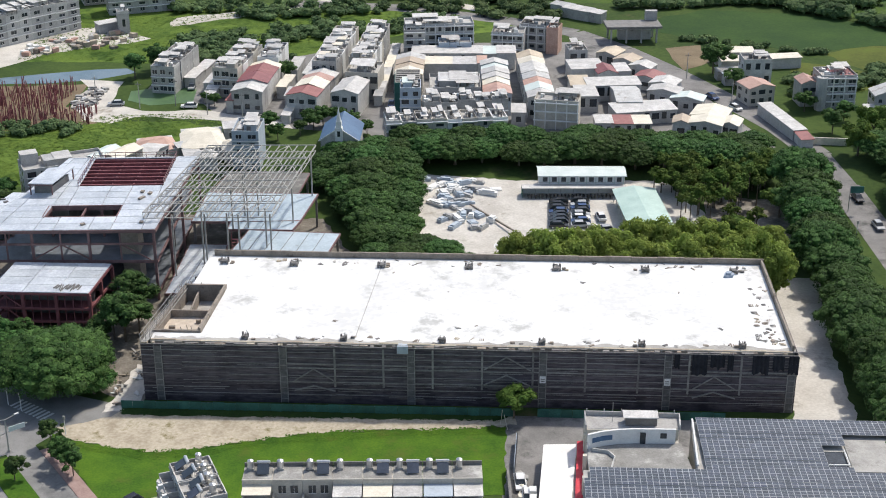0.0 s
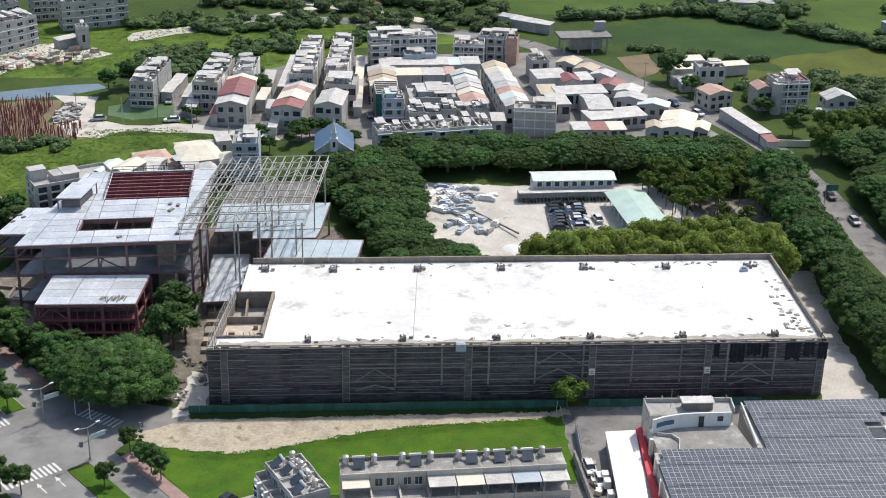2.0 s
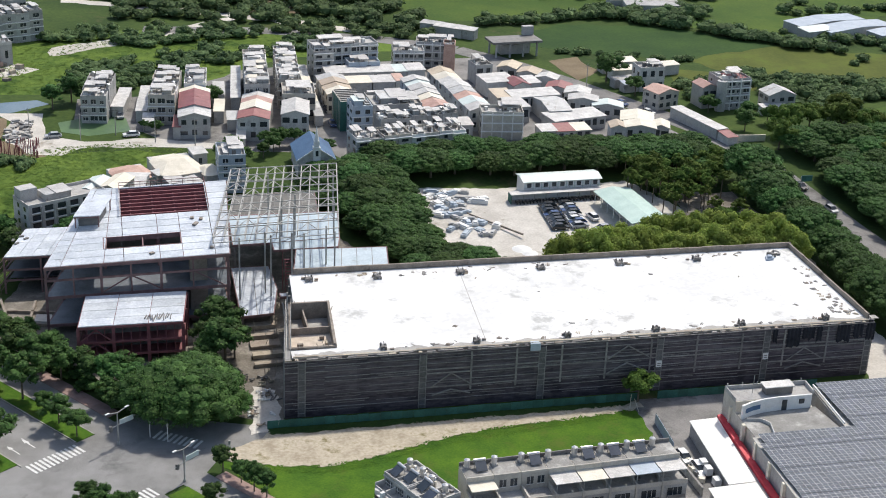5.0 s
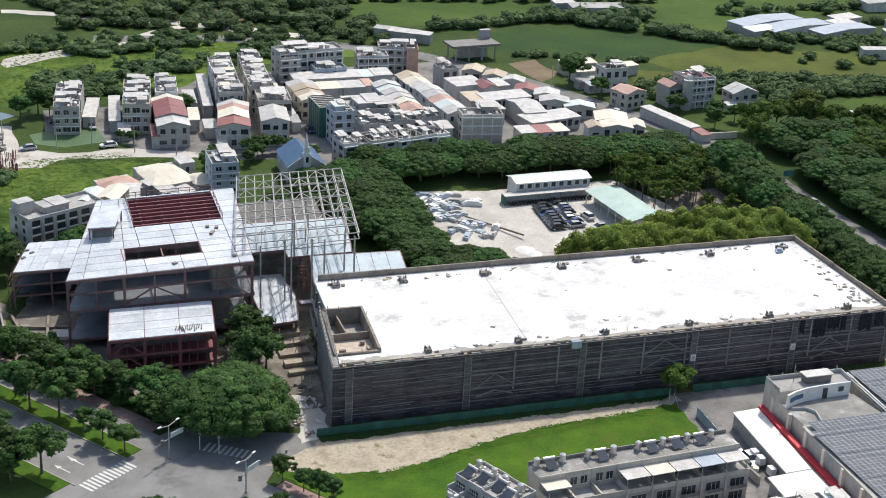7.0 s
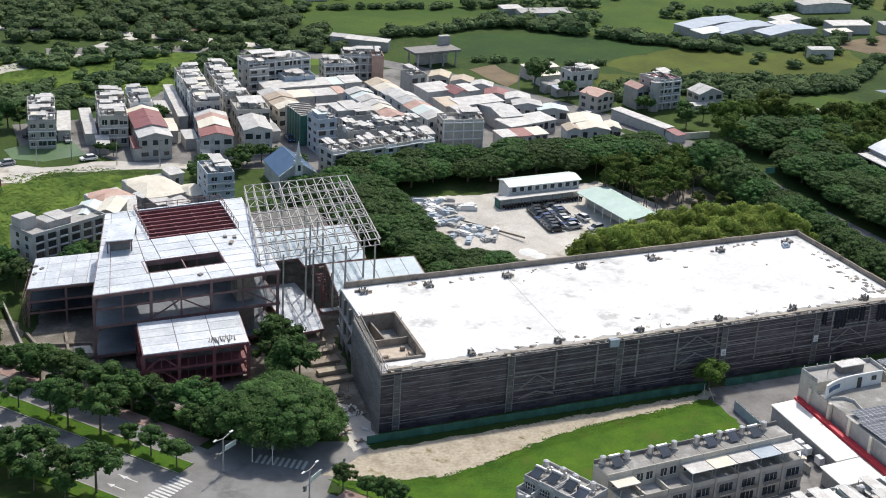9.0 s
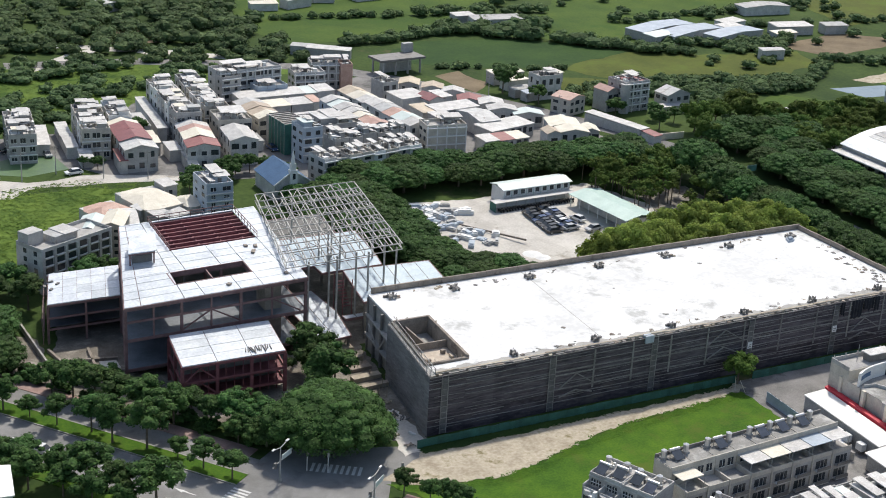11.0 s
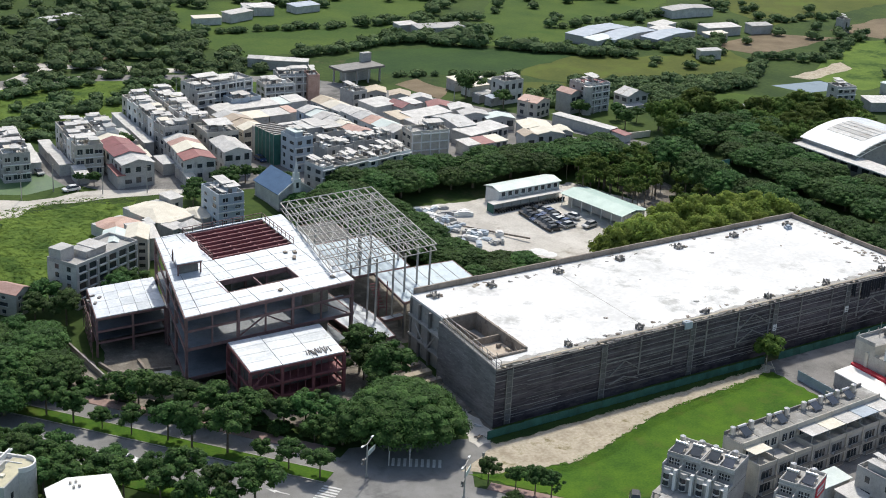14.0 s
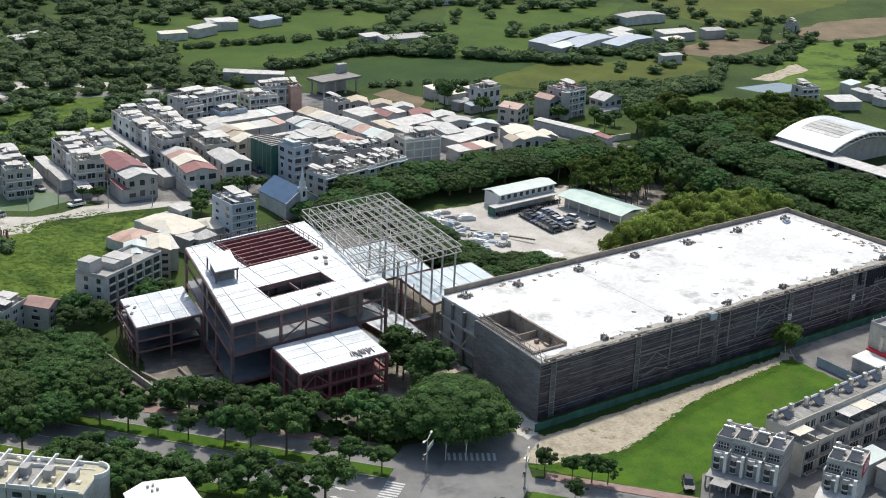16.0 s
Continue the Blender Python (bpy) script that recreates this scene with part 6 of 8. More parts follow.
for k in range(70):
    x, y = -100 + 32 * random.random(), 190 + 30 * random.random()
    if y < 206 + (x + 100) * 0.5 and y > 190 + (x + 100) * 0.42:
        o = thing("rubble_heap", pose(x, y, 0.03, 0, 0, random.uniform(0, 180)), "heap of brown rubble and boards", "rubble", "rubble at the estate")
        part("debris", Geo().prism([(-1.2, -0.6), (1.0, -0.8), (1.3, 0.5), (-0.4, 0.9)], 0, random.uniform(0.4, 1.5)), M[random.choice(("brown", "concrete", "formwork", "sheet_orange", "white"))], o)
# ---- terraces in the foreground ----
terrace = []
for k in range(8):
    x = 5.9 + 4.5 * k
    o = thing("terraced_house", pose(x, -44.2 + 0.25 * k, 0, 0, 0, 3.4), "beige terraced house with balconies and a roof terrace", "house", "terrace in front")
    w = 4.46
    part("wall", Geo().box(0, 4.2, 0, w, 8.6, 8.0), M["wall_beige"], o)
    part("front_wall", Geo().box(0, 0.6, 0, w, 4.2, 5.0), M["wall_grey"], o)
    part("roof", Geo().box(0.1, 4.4, 8.0, w - 0.1, 8.4, 8.08), M["stained"], o)
    part("parapet", Geo().box(0, 8.4, 8.0, w, 8.6, 8.7), M["dull_steel"], o)
    part("parapet", Geo().box(0, 4.2, 8.0, w, 4.4, 8.35), M["wall_beige"], o)
    part("party_wall", Geo().box(-0.02, 0.4, 0, 0.28, 4.2, 6.0), M["wall_beige"], o)
    part("terrace_floor", Geo().box(0.28, 0.6, 5.0, w, 4.2, 5.06), M["flat_roof"], o)
    part("balustrade", Geo().box(0.28, 0.5, 5.0, w, 0.64, 5.8), M["wall_beige"], o)
    if k in (0, 3, 4, 5, 6, 7):
        part("awning", Geo().box(0.1, (0.9 if k != 0 else 1.6), 7.3, w - 0.05, 4.25, 7.42), M[("sheet_cream", "", "", "sheet_white", "sheet_cream", "sheet_white", "wall_blue", "sheet_white")[k]], o)
        for a in (0.35, w - 0.3):
            part("awning_post", Geo().beam((a, 1.1, 5.0), (a, 1.1, 7.3), 0.09), M["steel"], o)
    for z in (6.0,):
        for a in (0.9, 2.7):
            pane = part("window", Geo().box(a, 4.14, z, a + 1.1, 4.22, z + 1.3), M["glass"], o)
            part("window_frame", Geo().box(a + 0.52, 4.1, z, a + 0.58, 4.15, z + 1.3).box(a - 0.06, 4.1, z - 0.08, a + 1.16, 4.15, z), M["white"], pane)
    for z in (0.5, 3.0):
        pane = part("window", Geo().box(1.1, 0.54, z, 3.6, 0.62, z + 1.4), M["glass"], o)
        part("window_frame", Geo().box(1.0, 0.44, z - 0.12, 3.7, 0.56, z).box(2.0, 0.5, z, 2.08, 0.55, z + 1.4).box(2.8, 0.5, z, 2.88, 0.55, z + 1.4), M["wall"], pane)
        part("balcony", Geo().box(0.9, -0.2, z - 0.3, 3.9, 0.6, z - 0.14), M["wall"], o)
        part("railing", Geo().box(0.9, -0.2, z - 0.14, 3.9, -0.14, z + 0.45), M["dull_steel"], o)
    root = pose(x, -44.2 + 0.25 * k, 0, 0, 0, 3.4)
    water_tank(x, -44.2 + 0.25 * k, 3.4, (1.0, 7.6, 8.06))
    if k in (0, 2, 4, 5, 6):
        p = root @ Vector((3.0, 6.6, 8.08))
        collector(p.x, p.y, p.z, 3.4)
ROW = Vector((0.41, -0.912))
TURN = math.degrees(math.atan2(ROW.y, ROW.x))


def street_house(x, y, label, wall, k, awning=""):
    """A narrow stepped house; its local -y face looks towards the boulevard."""
    o = thing("street_house", pose(x, y, 0, 0, 0, TURN), label, "house", "houses facing the boulevard")
    w, lift = 2.86, 0.15 * (k % 2)
    part("lower_wall", Geo().box(0, 0.5, 0, w, 8.4, 5.2), M[wall], o)
    part("upper_wall", Geo().box(0, 2.2, 5.2, w, 8.4, 7.2 + lift), M[wall], o)
    part("bay", Geo().prism([(0.35, 0.5), (0.45, 0.1), (1.0, -0.15), (1.55, 0.1), (1.65, 0.5)], 2.5, 5.6), M["wall"], o)
    part("pilaster", Geo().box(w - 0.62, -0.2, 2.2, w - 0.12, 0.5, 5.9), M["white"], o, "white stone pilaster")
    part("hood", Geo().box(1.55, -0.35, 5.0, w - 0.1, 0.5, 5.12), M["white"], o)
    part("terrace_floor", Geo().box(0.12, 0.62, 5.2, w - 0.12, 2.2, 5.25), M["flat_roof"], o)
    part("terrace_wall", Geo().box(0, 0.5, 5.2, w, 0.62, 5.85), M[wall], o)
    part("party_wall", Geo().box(-0.06, 0.5, 5.2, 0.12, 2.2, 6.3), M["wall"], o)
    part("porch_roof", Geo().box(0, -2.6, 2.1, w, 0.5, 2.25), M["concrete"], o, "stained concrete porch roof")
    for a in (0.05, w - 0.3):
        part("porch_pillar", Geo().box(a, -2.5, 0, a + 0.25, -2.25, 2.1), M["concrete"], o)
    part("door", Geo().box(0.5, 0.44, 0, w - 0.5, 0.5, 2.0), M["glass"], o)
    part("roof", Geo().box(0.15, 2.4, 7.2 + lift, w - 0.15, 8.2, 7.26 + lift), M["flat_roof"], o)
    for a in ((0, 2.2, w, 2.36), (0, 8.24, w, 8.4), (0, 2.36, 0.14, 8.24), (w - 0.14, 2.36, w, 8.24)):
        part("parapet", Geo().box(a[0], a[1], 7.2 + lift, a[2], a[3], 7.75 + lift), M["wall"], o)
    part("cornice", Geo().box(-0.05, 2.05, 7.0 + lift, w + 0.05, 2.196, 7.2 + lift), M["wall"], o)
    for z in (2.7, 3.95):
        pane = part("window", Geo().prism([(0.5, 0.0), (1.0, -0.22), (1.5, 0.0), (1.5, 0.06), (1.0, -0.14), (0.5, 0.06)], z, z + 0.85), M["glass"], o)
        part("window_sill", Geo().prism([(0.4, 0.0), (1.0, -0.3), (1.6, 0.0), (1.6, 0.06), (1.0, -0.14), (0.4, 0.06)], z - 0.12, z), M["white"], pane)
    for a in (0.45, 1.45):
        pane = part("window", Geo().box(a, 2.14, 5.7, a + 0.75, 2.22, 6.7), M["glass"], o)
        part("window_frame", Geo().box(a + 0.34, 2.1, 5.7, a + 0.41, 2.14, 6.7).box(a - 0.05, 2.1, 6.16, a + 0.8, 2.14, 6.24), M["white"], pane)
    if awning:
        part("awning", Geo().add([(-0.2, -2.9, 2.5), (w, -2.9, 2.5), (w, 0.4, 3.1), (-0.2, 0.4, 3.1), (-0.2, -2.9, 2.58), (w, -2.9, 2.58), (w, 0.4, 3.18), (-0.2, 0.4, 3.18)], [(3, 2, 1, 0), (4, 5, 6, 7), (0, 1, 5, 4), (1, 2, 6, 5), (2, 3, 7, 6), (3, 0, 4, 7)]), M[awning], o, "pale sheet awning")
    m = pose(x, y, 0, 0, 0, TURN)
    p = m @ Vector((1.3, 3.7 + 0.5 * (k % 3), 7.28 + lift))
    collector(p.x, p.y, p.z, TURN + random.uniform(-4, 4))
    water_tank(x, y, TURN, (0.7 + 0.5 * (k % 2), 6.6, 7.26 + lift))
    for i in range(4):
        a, b, c, h = random.uniform(0.4, 2.3), random.uniform(4.8, 7.8), random.uniform(0.15, 0.4), random.uniform(0.3, 0.9)
        part("roof_clutter", Geo().box(a - c, b - c, 7.26 + lift, a + c, b + c, 7.26 + lift + h), M[random.choice(("white", "wall_grey", "dull_steel", "sheet_cream"))], o)
    return o


for k in range(4):
    p = Vector((-8.4, -35.8)) + ROW * (2.9 * k)
    o = street_house(p.x, p.y, "grey and white stepped street house with roof clutter", "wall_grey" if k % 2 else "wall", k)
part("side_awning", Geo().prism([(-2.6, 7.4), (0, 7.6), (0, 8.8), (-2.6, 8.6)], 6.0, 6.1), M["sheet_white"], o, "white sheet lean-to roof")
part("side_band", Geo().box(2.87, 0.6, 4.4, 2.9, 8.3, 4.48), M["dull_steel"], o)
porch = thing("car_port", pose(-12.4, -39.4, 0, 0, 0, TURN), "small grey sheet car port beside the houses", "car port")
part("roof", Geo().box(0, 0, 2.2, 3.0, 3.0, 2.3), M["sheet_grey"], porch)
for a, b in ((0.1, 0.1), (2.8, 0.1), (0.1, 2.8), (2.8, 2.8)):
    part("post", Geo().box(a, b, 0, a + 0.12, b + 0.12, 2.2), M["steel"], porch)
for k in range(2):
    p = Vector((1.0, -51.6)) + ROW * (2.9 * k)
    o = street_house(p.x, p.y, "pale stepped street house with roof heaters", "wall", k, "sheet_white")
    if k == 1:
        part("red_sign", Geo().box(2.88, 3.0, 5.2, 2.96, 7.6, 7.6), M["red"], o, "large red sign panel")
        part("sign_bar", Geo().box(2.96, 3.8, 5.9, 3.0, 6.8, 6.2).box(2.96, 3.8, 6.5, 3.0, 6.8, 7.0), M["white"], o)
for k in range(7):
    o = house(20.4 + 4.6 * k, -58.0, 4.5, 9.0, 7.0, "flat", random.choice((W, PM)), "wall", 3, 3, "sw" if k == 0 else "s", "rear terrace")

house(14.4, -50.4, 9.0, 3.4, 4.2, "mono", PM, "wall", 3, 0, "", "lean-to sheds")
house(16.6, -55.0, 5.0, 4.0, 3.6, "mono", W, "wall", 3, 0, "", "lean-to sheds")

# white-roofed shop and its red fascia
shop = thing("white_roofed_shop", pose(1.6, 4.6, -2.9), "low shop with a white sheet roof and red fascia", "shop")
part("wall", Geo().prism([(49.8, -24.2), (54.9, -23.8), (53.0, -70), (44.0, -70), (44.6, -46), (48.4, -45.5)], 0, 5.6), M["wall_grey"], shop)
part("roof", Geo().prism([(49.6, -24.0), (55.0, -23.6), (53.1, -44.6), (48.2, -44.8)], 5.64, 5.85), M["bright_sheet"], shop)
part("roof", Geo().prism([(44.4, -45.4), (53.0, -44.9), (51.6, -70), (43.0, -70)], 5.7, 5.9), M["bright_sheet"], shop)
part("fascia", Geo().prism([(55.05, -23.4), (56.2, -23.2), (53.4, -70), (52.2, -70)], 5.0, 6.25), M["red"], shop, "bright red fascia panel")
for y in (-36.2, -38.4, -42.0):
    part("wall_unit", Geo().box(47.2, y, 3.6, 48.3, y + 1.5, 4.9), M["white"], shop, "white air-conditioning unit")
    part("unit_bracket", Geo().box(47.2, y + 0.1, 3.35, 48.9, y + 1.4, 3.58), M["dull_steel"], shop)
for k in range(7):
    y = -26.5 - 6.2 * k
    x = 56.15 + (y + 23.2) * 0.06
    part("pier", Geo().box(x - 0.1, y, 4.0, x + 0.5, y + 0.7, 9.3), M["sheet_cream"], shop, "cream rendered pier behind the fascia")
# parapet house beside the solar roof
house3 = thing("stepped_house", pose(1.6, 4.6, -2.9), "pale house with a curved white parapet and roof terrace", "house")
part("wall", Geo().prism([(56.4, -30.8), (70.6, -30.2), (71.2, -23.2), (56.0, -23.0)], 0, 9.0), M["wall_beige"], house3)
part("upper_wall", Geo().prism([(56.3, -27.6), (70.8, -27.0), (71.2, -23.2), (56.0, -23.0)], 9.0, 11.0), M["wall_beige"], house3)
part("white_wall", Geo().prism([(56.3, -30.4), (58.6, -29.3), (61.2, -28.6), (64.0, -28.3), (70.2, -28.2), (70.2, -27.9), (63.9, -28.0), (61.1, -28.3), (58.4, -29.0), (56.2, -30.0)], 9.0, 11.7), M["white"], house3, "curved white parapet wall")
part("sign_band", Geo().prism([(57.0, -30.2), (58.6, -29.42), (60.2, -29.0), (60.2, -28.9), (58.6, -29.3), (57.0, -30.06)], 10.1, 10.9), M["blue_roof"], house3, "small dark sign band")
part("door", Geo().box(64.6, -28.42, 9.02, 65.5, -28.3, 11.1), M["glass"], house3)
part("window", Geo().box(67.8, -28.34, 10.1, 68.8, -28.2, 11.0), M["glass"], house3)
part("top_roof", Geo().prism([(56.4, -27.4), (70.6, -26.8), (71.0, -23.4), (56.2, -23.2)], 11.0, 11.06), M["flat_roof"], house3)
for a, b in (((56.1, -27.6), (56.1, -23.0)), ((56.1, -23.1), (71.2, -23.3)), ((71.0, -27.0), (71.2, -23.2))):
    part("parapet", Geo().beam((*a, 11.4), (*b, 11.4), 0.2, 0.8), M["wall"], house3)
part("roof_unit", Geo().box(62.4, -26.2, 11.1, 67.4, -24.4, 12.6), M["dull_steel"], house3)
part("roof_sheet", Geo().box(62.0, -26.6, 12.6, 67.6, -24.2, 12.75), M["sheet_white"], house3)
part("mast", Geo().beam((60.4, -25, 11), (60.4, -25, 14.6), 0.1), M["steel"], house3)
part("terrace", Geo().prism([(56.2, -36.8), (72.2, -36.0), (71.2, -28.0), (56.2, -28.2)], 9.004, 9.08), M["stained"], house3, "stained concrete roof terrace")
part("terrace_wall", Geo().prism([(56.2, -36.8), (72.2, -36.0), (71.0, -30.4), (56.4, -31.0)], 0, 9.0), M["wall_beige"], house3)
for (ax, ay), (bx, by) in zip(((57.0, -30.9), (59.4, -31.4), (60.4, -33.0), (60.0, -34.6), (59.6, -36.4)), ((59.4, -31.4), (60.4, -33.0), (60.0, -34.6), (59.6, -36.4), (59.8, -36.8))):
    part("curved_kerb", Geo().beam((ax, ay, 9.35), (bx, by, 9.35), 0.18, 0.6), M["wall"], house3, "low curved wall on the roof terrace")
for k in range(6):
    part("roof_post", Geo().beam((56.4 + 2.8 * k, -23.2, 11.4), (56.4 + 2.8 * k, -23.2, 12.3), 0.16), M["wall"], house3)

# solar roof
solar = thing("solar_roofed_market", pose(1.6, 4.6, -2.9), "large building with a roof covered in solar panels", "building")
part("wall", Geo().prism([(55.5, -37.2), (72.6, -36.2), (73.4, -22.2), (104, -21.4), (104, -75), (53.9, -75)], 0, 9.2), M["wall_grey"], solar)
part("roof", Geo().prism([(55.3, -37.0), (72.8, -36.0), (73.6, -22.0), (104.2, -21.2), (104.2, -75), (53.7, -75)], 9.25, 9.45), M["steel"], solar, "grey steel roof frame")
# flat dark sheet: the shade inside the hatch, put into its colour
part("roof_opening", Geo().box(93.0, -34.6, 9.46, 96.2, -30.2, 9.5), M["glass"], solar, "dark sheet standing in for an open roof hatch")
part("hatch_frame", Geo().beam((93.0, -34.6, 9.9), (96.2, -34.6, 9.9), 0.15).beam((96.2, -34.6, 9.9), (96.2, -30.2, 9.9), 0.15), M["white"], solar)
part("east_terrace", Geo().box(96.6, -36, 9.46, 104, -26, 9.62), M["concrete"], solar, "bare concrete terrace")
PW, PD = 0.94, 1.52


def panel_geo(g, cells, x, y, z):
    """A pale frame with two dark cell fields set in it."""
    g.box(x + 0.01, y + 0.01, z, x + PW - 0.01, y + PD - 0.01, z + 0.05)
    cells += range(len(g.f), len(g.f) + 2)
    for c in (0, 1):
        y0, y1 = y + 0.04 + c * PD / 2, y + PD / 2 - 0.04 + c * PD / 2
        g.add([(x + 0.05, y0, z + 0.054), (x + PW - 0.05, y0, z + 0.054), (x + PW - 0.05, y1, z + 0.054), (x + 0.05, y1, z + 0.054)], [(0, 1, 2, 3)])


def panel_mesh(g, cells):
    me = g.mesh("solar_panel", M["panel_frame"])
    me.materials.append(M["panel"])
    for i in cells:
        me.polygons[i].material_index = 1
    return me


g, cells = Geo(), []
panel_geo(g, cells, 0, 0, 0)
cell = panel_mesh(g, cells)
spots = []
for j in range(35):
    for i in range(54):
        x, y = 54.3 + PW * i, -75.0 + PD * j
        slope = 9.62 + 0.012 * (y + 75) + 0.05 * math.sin(y * 0.9)
        left = 55.4 + (y + 37) * 0.04 if y < -36.9 else (72.9 if y < -35 else 73.4)
        if x > left and y + PD < -21.4 and (y + PD < -36.6 or x > 73.2) and not (92.4 < x + PW / 2 < 96.8 and -35.4 < y + 0.8 < -29.6) and not (x > 96 and -37 < y + 1 < -25.5):
            spots.append((x, y, slope))
near = sorted(spots, key=lambda p: abs(p[0] - 74) + abs(p[1] + 38))
for x, y, z in near[:290]:
    o = part("solar_panel", cell, None, solar)
    o.location = (x, y, z)
g, cells = Geo(), []
for x, y, z in near[290:]:
    panel_geo(g, cells, x, y, z)
tagged(part("solar_field", panel_mesh(g, cells), None, solar, "rows of slate-blue solar panels"), kind="stuff")
part("roof_edge_pipe", Geo().tube((72.9, -35.6, 9.9), (73.5, -22.2, 10.1), 0.18, 0.18, 8), M["white"], solar, "white gutter pipe")


# ---- gravel yard ----
random.seed(41)
office = thing("site_office", pose(52.6, 93.6, 0, 0, 0, 2), "two-storey prefabricated site office with a pale green roof", "office")
part("wall", Geo().box(0, 0, 0, 19.8, 5.6, 4.2), M["white"], office)
part("roof", Geo().add([(-0.4, -0.5, 4.15), (20.2, -0.5, 4.15), (20.2, 2.8, 4.85), (-0.4, 2.8, 4.85), (20.2, 6.1, 4.15), (-0.4, 6.1, 4.15), (-0.4, -0.5, 4.27), (20.2, -0.5, 4.27), (20.2, 2.8, 4.97), (-0.4, 2.8, 4.97), (20.2, 6.1, 4.27), (-0.4, 6.1, 4.27)],
                       [(6, 7, 8, 9), (9, 8, 10, 11), (3, 2, 1, 0), (5, 4, 2, 3), (0, 1, 7, 6), (4, 5, 11, 10), (1, 2, 8, 7), (2, 4, 10, 8), (3, 0, 6, 9), (5, 3, 9, 11)]), M["pale_mint"], office)
part("gallery", Geo().box(-0.2, -1.1, 2.0, 20.0, 0, 2.12), M["concrete"], office)
part("gallery_rail", Geo().beam((-0.2, -1.05, 2.9), (20.0, -1.05, 2.9), 0.06).beam((-0.2, -1.05, 2.5), (20.0, -1.05, 2.5), 0.05), M["steel"], office)
for i in range(9):
    for z in (0.6, 2.7):
        part("window", Geo().box(0.8 + 2.15 * i, -0.05, z, 1.9 + 2.15 * i, 0.03, z + 1.1), M["glass"], office)
    part("mullion", Geo().box(2.3 + 2.15 * i, -0.07, 0.1, 2.42 + 2.15 * i, -0.01, 4.1), M["mint"], office)
LEAN = pose(48.6, 90.4, 0, 0, 0, 2.5)
lean = thing("bike_shelter", LEAN, "long white-roofed motorbike shelter with a green end wall", "shelter")
part("roof", Geo().box(0, 0, 2.3, 24.0, 2.6, 2.42), M["sheet_white"], lean)
part("end_wall", Geo().box(0, 0, 0, 0.15, 2.6, 2.3), M["green_net"], lean)
part("back_wall", Geo().box(0, 2.5, 0, 24, 2.6, 2.3), M["white"], lean)
for i in range(9):
    part("post", Geo().box(0.2 + 2.9 * i, 0.05, 0, 0.3 + 2.9 * i, 0.15, 2.3), M["steel"], lean)
bike = thing("motorbike", LEAN @ pose(1.4, 0.1, 0), "dark scooter parked under the shelter", "motorbike", "parked scooters")
part("body", Geo().box(-0.18, -0.6, 0.35, 0.18, 0.6, 0.75).box(-0.2, -0.7, 0.7, 0.2, -0.5, 1.0), M["car_dark"], bike)
for y in (-0.6, 0.6):
    part("wheel", Geo().tube((-0.06, y, 0.28), (0.06, y, 0.28), 0.28, 0.28, 10), M["rubber"], bike)
for i in range(1, 26):
    copy_thing(bike, settle(LEAN @ pose(1.4 + 0.86 * i, 0.1 + random.uniform(-0.15, 0.15), 0.0, 0, 0, random.uniform(-8, 8))))
shed = thing("green_roofed_shed", pose(69.6, 89.4, 0, 0, 0, -84), "open shed with a mint green sheet roof", "shed")
part("roof", Geo().add([(-0.4, -0.4, 2.8), (21.6, -0.4, 2.8), (21.6, 4.6, 3.6), (-0.4, 4.6, 3.6), (21.6, 9.6, 2.8), (-0.4, 9.6, 2.8), (-0.4, -0.4, 2.92), (21.6, -0.4, 2.92), (21.6, 4.6, 3.72), (-0.4, 4.6, 3.72), (21.6, 9.6, 2.92), (-0.4, 9.6, 2.92)],
                     [(6, 7, 8, 9), (9, 8, 10, 11), (3, 2, 1, 0), (5, 4, 2, 3), (0, 1, 7, 6), (4, 5, 11, 10), (1, 2, 8, 7), (2, 4, 10, 8), (3, 0, 6, 9), (5, 3, 9, 11)]), M["mint"], shed)
for i in range(7):
    for y in (0.0, 9.2):
        part("post", Geo().box(0.1 + 3.5 * i, y, 0, 0.26 + 3.5 * i, y + 0.16, 2.8), M["white"], shed)
part("wall", Geo().box(0.5, 2.0, 0, 20.8, 8.8, 2.6), M["wall"], shed)


def car(m, paint, label, tall=0.0):
    o = thing("car", m, label, "car", "parked cars")
    low = [(-2.15, 0.35), (-2.2, 0.75), (-1.2, 0.92), (1.6, 0.95), (2.2, 0.85), (2.15, 0.35)]
    top = [(-1.3, 0.9), (-0.55, 1.45 + tall), (1.35, 1.48 + tall), (1.95, 0.93)]

    def extrude(outline, half, inset=0.0):
        n = len(outline)
        g = Geo()
        g.add([(x, -half + (inset if z > 1.1 else 0), z) for x, z in outline] + [(x, half - (inset if z > 1.1 else 0), z) for x, z in outline],
              [tuple(range(n)), tuple(range(2 * n - 1, n - 1, -1))] + [(i, n + i, n + (i + 1) % n, (i + 1) % n) for i in range(n)])
        return g

    part("body", extrude(low, 0.88), paint, o)
    part("cabin", extrude(top, 0.8, 0.16), M["glass"], o)
    part("roof", Geo().box(-0.5, -0.62, 1.44 + tall, 1.3, 0.62, 1.52 + tall), paint, o)
    for x in (-1.35, 1.35):
        for y in (-0.82, 0.82):
            wheel = part("wheel", Geo().tube((x, y - 0.1, 0.32), (x, y + 0.1, 0.32), 0.32, 0.32, 12), M["rubber"], o)
            part("rim", Geo().tube((x, y - 0.115, 0.32), (x, y + 0.115, 0.32), 0.18, 0.18, 8), M["tank"], wheel)
    for y in (-0.6, 0.6):
        part("headlight", Geo().box(-2.22, y - 0.18, 0.6, -2.1, y + 0.18, 0.74), M["white"], o)
    return o


